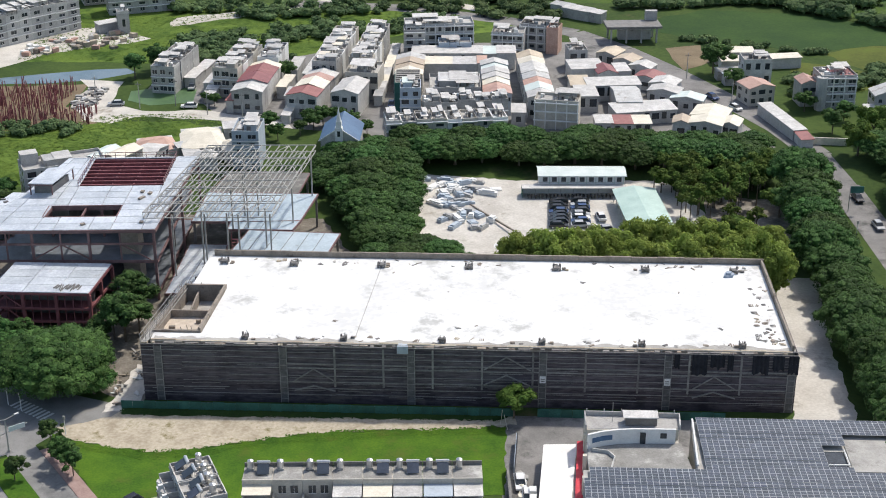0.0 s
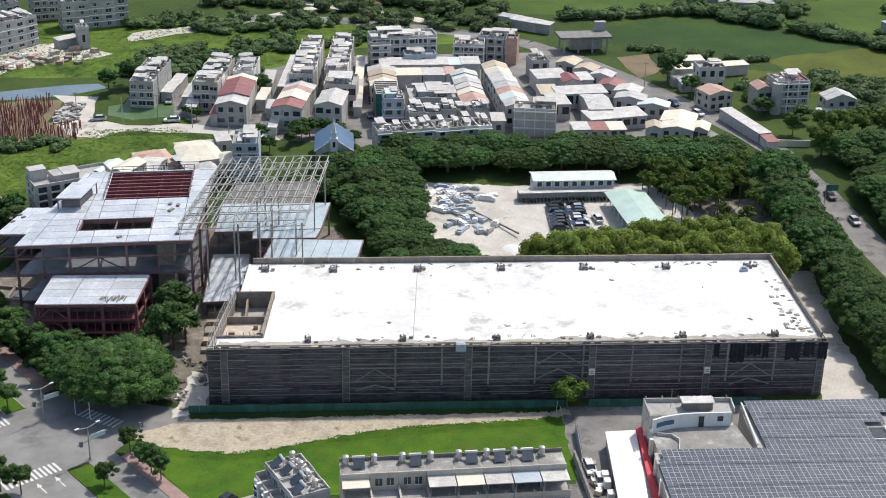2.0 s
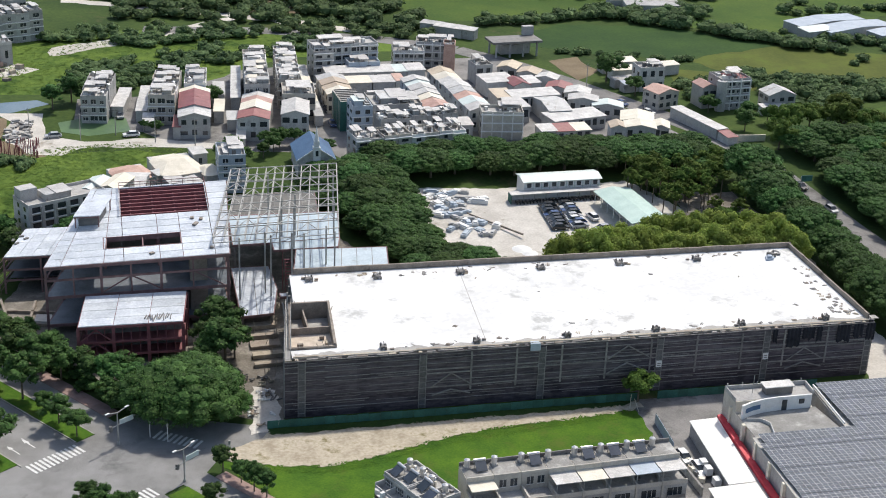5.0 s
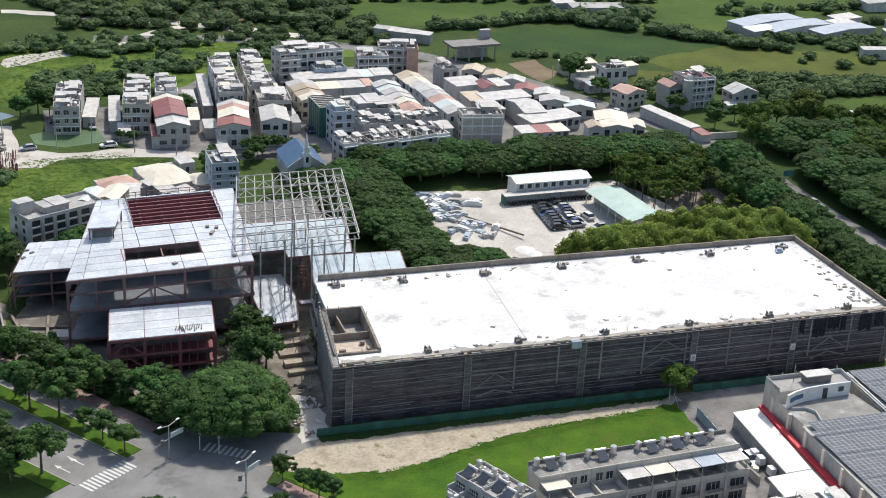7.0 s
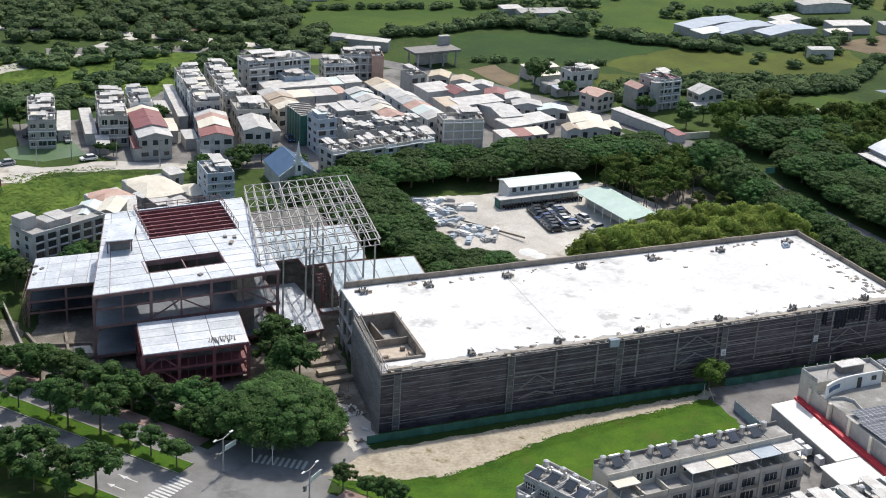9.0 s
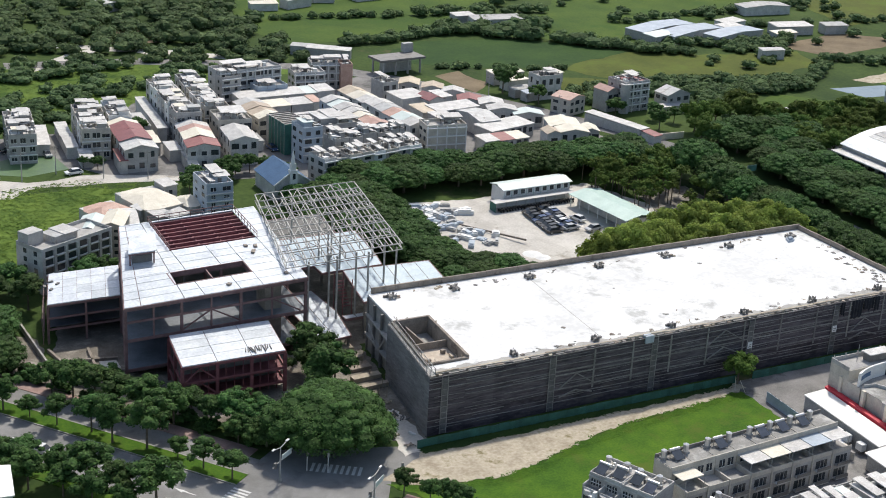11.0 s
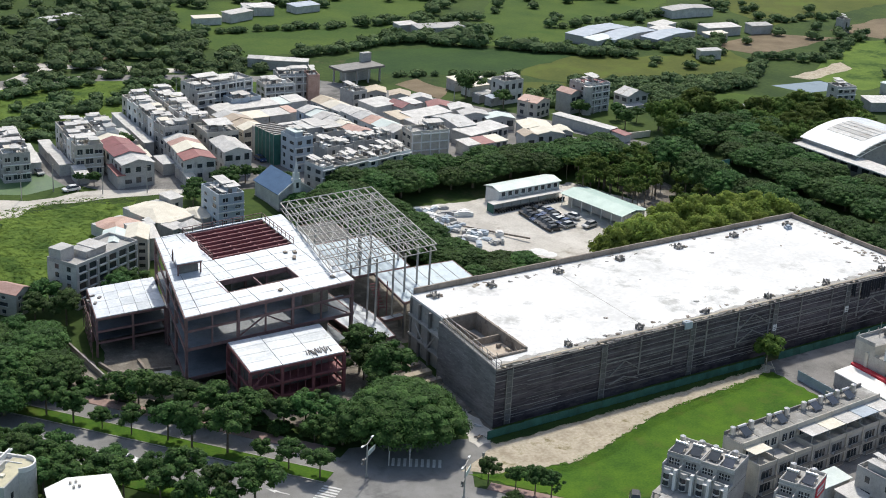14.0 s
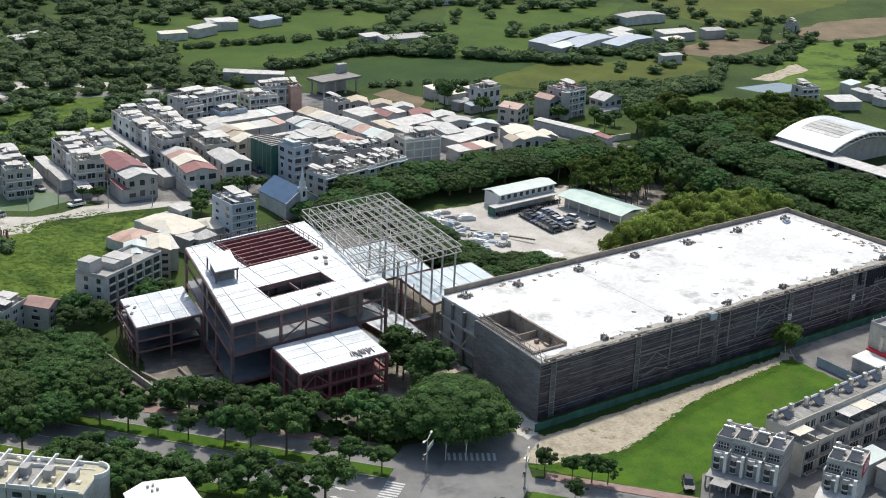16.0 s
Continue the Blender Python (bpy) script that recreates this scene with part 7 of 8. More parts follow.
CARS = [car(pose(57.0, 87.6, 0.03, 0, 0, 4), M["car_dark"], "black car parked on pale gravel"),
        car(pose(66.6, 74.0, 0.03, 0, 0, 10), M["car_silver"], "silver car parked on pale gravel"),
        car(pose(66.2, 80.4, 0.03, 0, 0, -80), M["car_white"], "white car parked on pale gravel"),
        car(pose(61.8, 84.6, 0.03, 0, 0, 4), M["car_blue"], "dark blue car parked on pale gravel")]
spot = 0
for i in range(8):
    for j in range(2):
        x, y = 57.0 + 4.9 * j - 0.05 * i, 87.6 - 1.7 * i + 0.4 * j
        if (i, j) not in ((0, 0), (2, 1)):
            copy_thing(CARS[(0, 0, 1, 0, 3, 0, 0, 1, 0, 2, 0, 3, 0, 1)[spot]], settle(pose(x, y, 0.03, 0, 0, 4 + random.uniform(-4, 4) + 180 * random.randint(0, 1))))
            spot += 1
car(pose(-13.0, -35.4, 0.08, 0, 0, 50), M["car_dark"], "black off-road car parked on grass", 0.25)
for k, (x, y, r) in enumerate(((47.4, -27, 95), (48.6, -31, 93), (127.4, 78, 96), (125.8, 92, 98), (106, 151, 118), (101, 160, 116), (-42.6, 163, 95), (-43.6, 172, 95), (-51, 168.4, 0), (-46, 168.2, 0), (-60, 147.6, 10), (-40, 146.4, 5), (-12.8, 152, 92), (14.6, 163, 92), (14.8, 171, 92), (14.4, 184, 92), (14.0, 150, 92), (-79.2, 16.4, 127), (10.4, -49, 30))):
    copy_thing(CARS[(2, 2, 1, 0, 2, 3, 1, 2, 0, 2, 1, 2, 3, 0, 2, 1, 3, 2, 2)[k]], settle(pose(x, y, 0.04, 0, 0, r)))

for i in range(64):
    x, y = random.gauss(33.5, 3.6), random.uniform(74, 100)
    o = thing("material_stack", pose(x, y, 0.03, 0, 0, random.uniform(0, 180)), random.choice(("white sheet-covered stack of building materials", "bundle of grey pipes lying on gravel", "blue-wrapped stack of building materials")), "stack", "stacks in the yard")
    g = Geo()
    a, b, c = random.uniform(0.8, 2.4), random.uniform(0.4, 1.0), random.uniform(0.25, 1.0)
    g.box(-a, -b, 0, a, b, c)
    g.box(-a * 0.7, -b * 0.8, c, a * 0.6, b * 0.7, c * 1.35)
    part("material_load", g, M["white"] if "white" in o["label"] else M["sheet_grey"] if "grey" in o["label"] else M["wall_blue"], o)
heap = thing("sand_heap", pose(44.6, 66, 0), "low pale heap of sand on gravel", "sand heap")
part("sand", Geo().tube((0, 0, 0), (0, 0, 0.5), 2.4, 0.8, 14).tube((1.2, -2.6, 0), (1.2, -2.6, 0.45), 2.0, 0.6, 12), M["white"], heap)
kerb = thing("yard_kerb", pose(0, 0, 0), "line of dark timber baulks across the yard", "barrier")
kerb.location.z = rise(84)
for i in range(14):
    a = Vector((35.5, 88.4)).lerp(Vector((46.6, 72)), i / 14)
    part("baulk", Geo().beam((a.x, a.y, 0.2), (a.x + 0.75, a.y - 1.1, 0.2), 0.3, 0.4), M["brown"], kerb)

# ---- sports hall with a vaulted roof ----
arena = thing("vaulted_hall", pose(161.6, 51.6, 0), "large hall with a white vaulted sheet roof", "hall")
part("wall", Geo().box(0.6, 26, 0, 37.5, 42, 7.0), M["wall_grey"], arena)
N = 16
arc = [(35.0 * i / N, 7.0 + 3.8 * math.sin(math.pi * i / N) ** 0.85) for i in range(N + 1)]
for i in range(N):
    (x0, z0), (x1, z1) = arc[i], arc[i + 1]
    part("roof_sheet", Geo().add([(x0, 21.6, z0), (x1, 21.6, z1), (x1, 42.5, z1), (x0, 42.5, z0), (x0, 21.6, z0 + 0.2), (x1, 21.6, z1 + 0.2), (x1, 42.5, z1 + 0.2), (x0, 42.5, z0 + 0.2)], [(3, 2, 1, 0), (4, 5, 6, 7), (0, 1, 5, 4), (1, 2, 6, 5), (2, 3, 7, 6), (3, 0, 4, 7)]), M["deck"], arena)
    part("arch_chord", Geo().beam((x0, 21.4, z0), (x1, 21.4, z1), 0.25).beam((x0, 21.4, z0 - 1.3), (x1, 21.4, z1 - 1.3), 0.2).beam((x0, 21.4, z0), (x1, 21.4, z1 - 1.3), 0.14), M["white"], arena)
    if 2 < i < 8:
        part("roof_light", Geo().add([(x0 + 0.2, 25, z0 + 0.28), (x1 - 0.1, 25, z1 + 0.26), (x1 - 0.1, 39, z1 + 0.26), (x0 + 0.2, 39, z0 + 0.28), (x0 + 0.2, 25, z0 + 0.33), (x1 - 0.1, 25, z1 + 0.31), (x1 - 0.1, 39, z1 + 0.31), (x0 + 0.2, 39, z0 + 0.33)], [(3, 2, 1, 0), (4, 5, 6, 7), (0, 1, 5, 4), (1, 2, 6, 5), (2, 3, 7, 6), (3, 0, 4, 7)]), M["sheet_grey"], arena, "grey roof light strip")
part("side_canopy", Geo().box(-3.6, -6, 5.6, 3.6, 42, 5.9), M["sheet_white"], arena, "white flat side canopy")
part("side_wall", Geo().box(0, -6, 0, 3.0, 44, 5.6), M["wall_grey"], arena)
for i in range(12):
    part("window", Geo().box(-0.06, -4 + 4 * i, 2.6, 0.02, -1.6 + 4 * i, 4.4), M["glass"], arena)
part("stand", Geo().box(6, -6, 0, 37, 14, 3.0), M["concrete"], arena)
house(166, 104, 14, 5, 2.6, "mono", W, "wall", -20, 0, "", "outbuildings", "low white shed with a dark tarred roof")
house(172, 112, 9, 6, 3.0, "mono", W, "wall", -24, 0, "", "outbuildings")
house(216.6, 127.6, 7.0, 6.0, 6.0, "slab", C_, "wall", -14, 3, "sw", label="three-storey pale house with balconies", group="villas")
house(225, 118, 10, 8, 3.0, "mono", W, "wall", -24, 0, "", "outbuildings")
house(246, 131, 8, 4, 3.6, "mono", PM, "wall", 10, 0, "", "outbuildings")
for k in range(10):
    house(244 + random.uniform(-6, 14), 120 + random.uniform(-8, 6), random.uniform(3, 6), random.uniform(3, 5), 2.6, "mono", random.choice((W, G)), "wall", random.uniform(-30, 30), 0, "", "outbuildings")
# greenhouses and sheds in the fields
for x, y, w, d, s, r in ((205, 240, 30, 9, "blue_shed", 16), (212, 231, 30, 9, "blue_shed", 16), (227, 224, 26, 8, "blue_shed", 14), (196, 228, 12, 6, "pale_mint", 16), (238, 240, 12, 6, "sheet_white", 16), (258, 228, 16, 7, "sheet_white", -8), (276, 224, 10, 5, "sheet_grey", -10), (232, 233, 10, 6, "sheet_white", 16), (272, 262, 22, 8, "sheet_grey", -4), (246, 218, 10, 4, "sheet_cream", 0), (150, 268, 20, 7, "sheet_grey", -8), (140, 276, 8, 5, "sheet_white", 0), (222, 196, 9, 3, "sheet_grey", -10), (174, 128, 8, 4, "sheet_white", -20), (182, 124, 6, 3, "sheet_white", -20), (90, 318, 12, 5, "sheet_white", 20), (104, 326, 10, 5, "sheet_white", 10), (24, 330, 16, 6, "sheet_grey", 20)):
    house(x, y, w, d, 3.4, "mono" if d < 8 else "gable", s, "wall", r, 0, "", "farm sheds", rise=0.7)
mast_house = house(312, 212, 4, 4, 5, "slab", G, "wall_grey", 0, 1, "s", label="small grey pump house in the fields", group="farm sheds")

for k in range(34):
    x, y = random.uniform(60, 420), random.uniform(300, 460)
    house(x, y, random.uniform(6, 18), random.uniform(4, 8), random.uniform(2.6, 4.0), "mono", random.choice((W, G, W, "blue_shed", C_)), "wall", random.uniform(-20, 30), 0, "", "farm sheds")
# reinforcing bars and columns in the red yard
yard = tagged(new("rebar_cluster", None), "forest of red reinforcing bars and columns", "rebar", "", "stuff")
g = Geo()
for i in range(560):
    x, y = random.uniform(-104, -74), random.uniform(128, 162)
    if y < 160 + (x + 90) * 0.15:
        h = random.uniform(2.2, 4.2)
        g.beam((x, y, 0), (x + random.uniform(-0.2, 0.2), y, h), 0.16)
for i in range(60):
    x, y = random.uniform(-73, -63), random.uniform(132, 142)
    g.beam((x, y, 0), (x, y, random.uniform(1.6, 2.8)), 0.2)
part("reinforcement", g, M["red_steel"], yard)
yard.location.z = TERRACE
for i in range(40):
    x, y = random.uniform(-72, -66), random.uniform(144, 162)
    o = thing("material_stack", pose(x, y, 0.03, 0, 0, random.uniform(0, 180)), "stack of grey building materials on bare soil", "stack", "stacks in the red yard")
    part("material_load", Geo().box(-1, -0.5, 0, 1, 0.5, random.uniform(0.3, 0.9)), M[random.choice(("concrete", "sheet_grey", "dull_steel"))], o)

# ---- buildings at the near left ----
for k in range(5):
    o = thing("corner_terrace_house", pose(-111.6 + 2.75 * k, 25.4 - 2.75 * k, 0, 0, 0, -45), "white terraced house with tall fin walls and yellowed roof", "house", "near terrace")
    w = 3.7
    part("wall", Geo().box(0, -7.0, 0, w, 2.6, 6.2), M["wall"], o)
    part("roof", Geo().box(0.22, -6.6, 6.2, w - 0.05, 2.3, 6.26), M["yellow_floor" if k % 2 else "flat_roof"], o)
    part("fin_wall", Geo().box(-0.05, -7.0, 6.2, 0.2, 3.4, 7.3), M["white"], o, "tall white party fin wall")
    part("fin_arm", Geo().box(-0.05, 2.6, 6.6, 0.2, 4.2, 6.9), M["white"], o)
    part("parapet", Geo().box(0.2, 2.3, 6.2, w - 0.05, 2.6, 6.9), M["white"], o)
    part("parapet", Geo().box(0.2, -7.0, 6.2, w - 0.05, -6.75, 6.9), M["white"], o)
    part("stair_head", Geo().box(0.5, -3.4, 6.2, 1.9, -1.6, 7.9), M["wall"], o)
    part("inner_wall", Geo().box(0.2, 0.3, 6.2, w - 0.05, 0.45, 6.8), M["white"], o)
    for i in range(4):
        a, b, c, h = random.uniform(0.6, 3.2), random.uniform(-6, 2), random.uniform(0.15, 0.45), random.uniform(0.2, 0.9)
        part("roof_clutter", Geo().box(a - c, b - c, 6.26, a + c, b + c, 6.26 + h), M[random.choice(("white", "wall_grey", "sheet_cream", "dull_steel"))], o)
    for z in (1.2, 3.1, 4.8):
        pane = part("window", Geo().box(0.9, -7.05, z, 2.4, -6.97, z + 0.9), M["glass"], o)
        part("window_sill", Geo().box(0.8, -7.3, z - 0.15, 2.5, -7.0, z), M["white"], pane)
o = thing("corner_house", pose(-99.4, 12.4, 0, 0, 0, -45), "white rounded corner house with a roof terrace", "house")
bend = [(2.4 * math.cos(math.radians(a)) + 1.4, 2.4 * math.sin(math.radians(a)) + 0.4) for a in range(-70, 91, 16)]
part("wall", Geo().prism([(-1.0, -6.6), (2.2, -6.6)] + bend + [(-1.0, 2.8)], 0, 6.6), M["wall"], o)
inner = [(2.15 * math.cos(math.radians(a)) + 1.4, 2.15 * math.sin(math.radians(a)) + 0.4) for a in range(-70, 91, 16)]
for p, q, r, t_ in zip(bend, bend[1:], inner[1:], inner):
    part("parapet", Geo().prism([p, q, r, t_], 6.6, 7.4), M["white"], o)
part("roof", Geo().prism([(-0.8, -6.4), (2.0, -6.4)] + inner + [(-0.8, 2.5)], 6.6, 6.66), M["yellow_floor"], o)
part("window", Geo().box(2.16, -4.6, 3.6, 2.26, -3.8, 4.6), M["glass"], o)
part("window", Geo().box(2.16, -4.6, 1.2, 2.26, -3.8, 2.2), M["glass"], o)
o = thing("white_box_building", pose(0, 0, 0), "tall white building with a plain white roof", "building")
part("wall", Geo().prism([(-97.1, 3.2), (-93.2, 4.7), (-87.2, 2.7), (-88.6, -6.0), (-99.0, -5.0)], 0, 6.3), M["white"], o)
part("roof", Geo().prism([(-97.3, 3.4), (-93.2, 5.0), (-86.9, 3.0), (-88.3, -6.2), (-99.2, -5.2)], 6.32, 6.5), M["bright_sheet"], o)
for i in range(4):
    part("vent", Geo().tube((-93.4 + 0.9 * (i % 2), 2.9 - 1.5 * (i // 2), 6.5), (-93.4 + 0.9 * (i % 2), 2.9 - 1.5 * (i // 2), 6.9), 0.22, 0.22, 8), M["steel"], o, "small round roof vent")

# ---- street furniture ----


def street_lamp(x, y, turn, h=6.2):
    o = thing("street_lamp", pose(x, y, 0, 0, 0, turn), "tall grey lamp post with crossed arms and pale sign plates", "street lamp", "junction lamps")
    part("post", Geo().tube((0, 0, 0), (0, 0, h), 0.16, 0.09, 8), M["pale_steel"], o)
    for s in (-1, 1):
        arm = part("arm", Geo().beam((0, 0, h - 0.1), (2.2 * s, 0, h + 0.35), 0.12), M["pale_steel"], o)
        part("lantern", Geo().box(2.0 * s - 0.35, -0.16, h + 0.3, 2.0 * s + 0.4, 0.16, h + 0.45), M["white"], arm)
    mast = part("signal_arm", Geo().beam((-2.2, 0, 3.4), (3.6, 0, 4.3), 0.14), M["pale_steel"], o)
    part("sign_plate", Geo().box(0.4, -0.1, 3.7, 3.2, 0.0, 4.6), M["pale_mint"], mast, "pale green sign plate")
    part("signal_head", Geo().box(-1.7, -0.2, 3.0, -1.2, 0.2, 4.0), M["dull_steel"], mast)
    part("foot", Geo().tube((0, 0, 0), (0, 0, 0.5), 0.3, 0.26, 8), M["concrete"], o)
    return o


street_lamp(-46.8, -7.0, 35)
street_lamp(-36.6, -20.6, 40)
for x, y in ((-41.5, -5.5), (-38.6, -7.4), (-28.8, -14.8), (119.4, 98.0), (121.8, 74.0)):
    o = thing("signal_post", pose(x, y, 0), "white painted signal post at the roadside", "post", "posts")
    part("post", Geo().tube((0, 0, 0), (0, 0, 3.4), 0.09, 0.07, 8), M["white"], o)
    part("head", Geo().box(-0.18, -0.12, 2.9, 0.18, 0.12, 3.6), M["steel"], o)
sign = thing("road_sign", pose(122.4, 86.0, 0), "green direction sign on a gantry post", "road sign")
part("post", Geo().tube((0, 0, 0), (0, 0, 6), 0.12, 0.1, 8), M["steel"], sign)
part("plate", Geo().box(0, -0.05, 4.6, 3.0, 0.05, 6.2), M["green_net"], sign)
for k, (x, y) in enumerate(((-53, 145), (-34, 141), (-44, 148), (-66, 150), (-24, 137), (20, 218), (96, 178), (105, 152))):
    o = thing("power_pole", pose(x, y, 0), "grey concrete power pole", "power pole", "power poles")
    part("pole", Geo().tube((0, 0, 0), (0, 0, 7.5), 0.14, 0.09, 8), M["concrete"], o)
    part("crossarm", Geo().box(-0.8, -0.05, 6.8, 0.8, 0.05, 6.95), M["dull_steel"], o)
FENCE = ((46.9, -14.4), (46.4, -24.6))
panels = thing("sheet_fence", pose(0, 0, 0), "long blue-grey sheet fence beside the drive", "fence")
for i in range(9):
    a, b = Vector(FENCE[0]).lerp(Vector(FENCE[1]), i / 9), Vector(FENCE[0]).lerp(Vector(FENCE[1]), (i + 0.98) / 9)
    part("fence_sheet", Geo().beam((*a, 1.0), (*b, 1.0), 0.08, 2.0), M["blue_shed"], panels)
    part("fence_post", Geo().box(a.x + 0.06, a.y - 0.06, 0, a.x + 0.18, a.y + 0.06, 2.1), M["dull_steel"], panels)
drive_wall = thing("boundary_wall", pose(0, 0, 0), "long grey boundary wall along the drive", "wall")
for i in range(14):
    part("wall_panel", Geo().box(46.0 - 0.06 * i, -38.4 + 1.1 * i - 0.02, 0, 46.3 - 0.06 * i, -37.32 + 1.1 * i, 1.5), M["wall_grey"], drive_wall)
    part("coping", Geo().box(45.94 - 0.06 * i, -38.4 + 1.1 * i - 0.02, 1.5, 46.36 - 0.06 * i, -37.32 + 1.1 * i, 1.6), M["dull_steel"], drive_wall)
random.seed(43)
for i in range(14):
    o = thing("stored_goods", pose(47.4 + random.uniform(0, 1.4), -24 - 0.8 * i, 0.04, 0, 0, random.uniform(0, 180)), "white and grey goods stored beside the shop", "goods", "goods beside the shop")
    part("bale", Geo().prism([(-0.6, -0.4), (0.5, -0.5), (0.7, 0.3), (-0.3, 0.5)], 0, random.uniform(0.3, 1.0)), M[random.choice(("white", "wall_grey", "sheet_cream", "concrete"))], o)
gate = thing("leaning_poles", pose(44.2, -8.6, 0), "bent pale bamboo poles at the drive", "poles")
part("pole", Geo().beam((0, 0, 0), (0.3, 0.6, 2.6), 0.08).beam((1.2, -1.6, 0), (0.6, -0.4, 2.2), 0.08), M["sheet_cream"], gate)

# ---- trees ----
rng = np.random.default_rng(7)


def foliage(lobes, count, leaf, up=0.6, core=0.93, smooth=2, loose=0.0):
    """Leaf sprays over a set of lobes (centre, radii): small tilted faces round uneven inner masses."""
    g = Geo()
    lobes = np.array(lobes, float)
    weight = (lobes[:, 3] * lobes[:, 4]) ** 0.9
    pick = rng.choice(len(lobes), count, p=weight / weight.sum())
    way = rng.normal(size=(count, 3))
    way[:, 2] = np.abs(way[:, 2]) * rng.choice((1, 1, 1, -0.5), count)
    way /= np.linalg.norm(way, axis=1, keepdims=True)
    at = lobes[pick, :3] + way * lobes[pick, 3:6] * rng.uniform(0.88 - loose, 1.07 + loose, (count, 1))
    normal = way + np.array([0, 0, up]) + rng.normal(scale=0.38, size=(count, 3))
    normal /= np.linalg.norm(normal, axis=1, keepdims=True)
    a = np.cross(normal, rng.normal(size=(count, 3)))
    a /= np.linalg.norm(a, axis=1, keepdims=True)
    b = np.cross(normal, a)
    size = leaf * rng.uniform(0.6, 1.4, (count, 1))
    rows = np.stack([at - a * size, at + a * size * 0.7 - b * size * 0.75, at + a * size * 0.5 + b * size * 0.85], 1).reshape(-1, 3)
    g.v += [tuple(p) for p in rows.tolist()]
    g.f += [(3 * i, 3 * i + 1, 3 * i + 2) for i in range(count)]
    ball = bmesh.new()
    bmesh.ops.create_icosphere(ball, subdivisions=smooth, radius=1)
    vs, fs = np.array([v.co[:] for v in ball.verts]), [[v.index for v in f.verts] for f in ball.faces]
    ball.free()
    for lobe in lobes:
        g.add((vs * lobe[3:6] * core * rng.uniform(0.9, 1.04, (len(vs), 1)) + lobe[:3]).tolist(), fs)
    return g


def trunk(h, r, limbs, spread, rise):
    g = Geo().tube((0, 0, 0), (0, 0, h), r, r * 0.7, 8)
    for i in range(limbs):
        a = 2 * math.pi * i / limbs + 0.4
        g.tube((0, 0, h * 0.85), (math.cos(a) * spread, math.sin(a) * spread, h + rise), r * 0.5, r * 0.2, 6)
    return g


def tree_kind(name, label, lobes, count, leaf, material, stem, group, core=0.93, loose=0.0):
    o = thing(name, pose(0, 0, -40), label, "tree", group)
    part("trunk", stem, M["bark"], o)
    part("crown", foliage(lobes, count, leaf, core=core, loose=loose, smooth=1 if len(lobes) > 40 else 2), M[material], o)
    return o


def umbrella(r, h, seed, lumps=84):
    """A broad shallow dome made of many small clouds of leaves."""
    s = random.Random(seed)
    lobes = [(0, 0, h - r * 0.50, r * 0.86, r * 0.86, r * 0.40), (0, 0, h - r * 0.62, r * 0.95, r * 0.95, r * 0.22)]
    wave = [s.uniform(0, 6.28) for _ in range(3)]
    for i in range(lumps):
        q = math.sqrt((i + 0.5) / lumps) * 0.92
        a = 2.39996 * i + s.uniform(-0.25, 0.25)
        k = r * s.uniform(0.10, 0.19)
        edge = 1 + 0.09 * math.sin(3 * a + wave[0]) + 0.06 * math.sin(5 * a + wave[1])
        lobes.append((math.cos(a) * q * r * edge, math.sin(a) * q * r * edge, h - r * (0.10 + 0.50 * q ** 2.6) + s.uniform(-0.04, 0.05) * r - k * 0.45, k, k, k * 0.62))
    return lobes


def roundish(r, h, seed, tall=0.8, lumps=16):
    s = random.Random(seed)
    lean, wide = s.uniform(0, 6.28), s.uniform(0.05, 0.3)
    lobes = [(0, 0, h - r * tall, r * 0.58, r * 0.58, r * tall * 0.62)]
    for i in range(lumps):
        z = 1 - 1.6 * (i + 0.5) / lumps
        a, q = 2.39996 * i + s.uniform(-0.5, 0.5), math.sqrt(max(0.0, 1 - z * z)) * s.uniform(0.5, 1.0)
        q *= 1 + wide * math.cos(a - lean)
        k = r * s.uniform(0.16, 0.40)
        lobes.append((math.cos(a) * q * r, math.sin(a) * q * r, h - r * tall + z * r * tall * s.uniform(0.6, 0.95), k, k, k * 0.72))
    return lobes


RAIN = [tree_kind("rain_tree", "broad spreading rain tree with a dense dark green crown", umbrella(7.0, 8.6, k), 7200, 0.20, "leaf", trunk(3.6, 0.42, 5, 2.6, 2.0), "rain trees") for k in range(4)]
GREAT = [tree_kind("great_tree", "very broad old tree with one smooth green dome", umbrella(11.0, 11.2, 9, 190), 24000, 0.19, "leaf_great", trunk(4.0, 0.6, 7, 4.5, 3.0), "rain trees")]
STREET = [tree_kind("street_tree", "slender street tree with a round green crown", roundish(2.2, 5.4, 20 + k, 0.78, 22), 2000, 0.16, "leaf" if k % 2 else "leaf_great", trunk(2.7, 0.13, 4, 0.9, 1.0), "boulevard trees", 0.86, 0.1) for k in range(6)]
OLIVE = [tree_kind("orchard_tree", "small olive-green orchard tree", roundish(2.6, 5.4, 30 + k, 0.7), 1500, 0.23, "leaf_olive", trunk(2.2, 0.16, 4, 1.0, 1.0), "orchard trees", 0.82, 0.14) for k in range(4)]
LIGHT = [tree_kind("bamboo_clump", "bushy light green bamboo clump", roundish(2.4, 5.6, 40 + k, 1.05), 4200, 0.17, "leaf_light", trunk(2.6, 0.2, 5, 1.0, 1.6), "bamboo clumps", 0.66, 0.24) for k in range(4)]
PALM = [tree_kind("thin_tree", "thin pale-stemmed tree with a ragged crown", roundish(1.5, 6.4, 60 + k, 0.8, 9), 420, 0.24, "leaf_olive", trunk(4.9, 0.13, 4, 0.8, 0.7), "orchard trees", 0.6, 0.3) for k in range(3)]
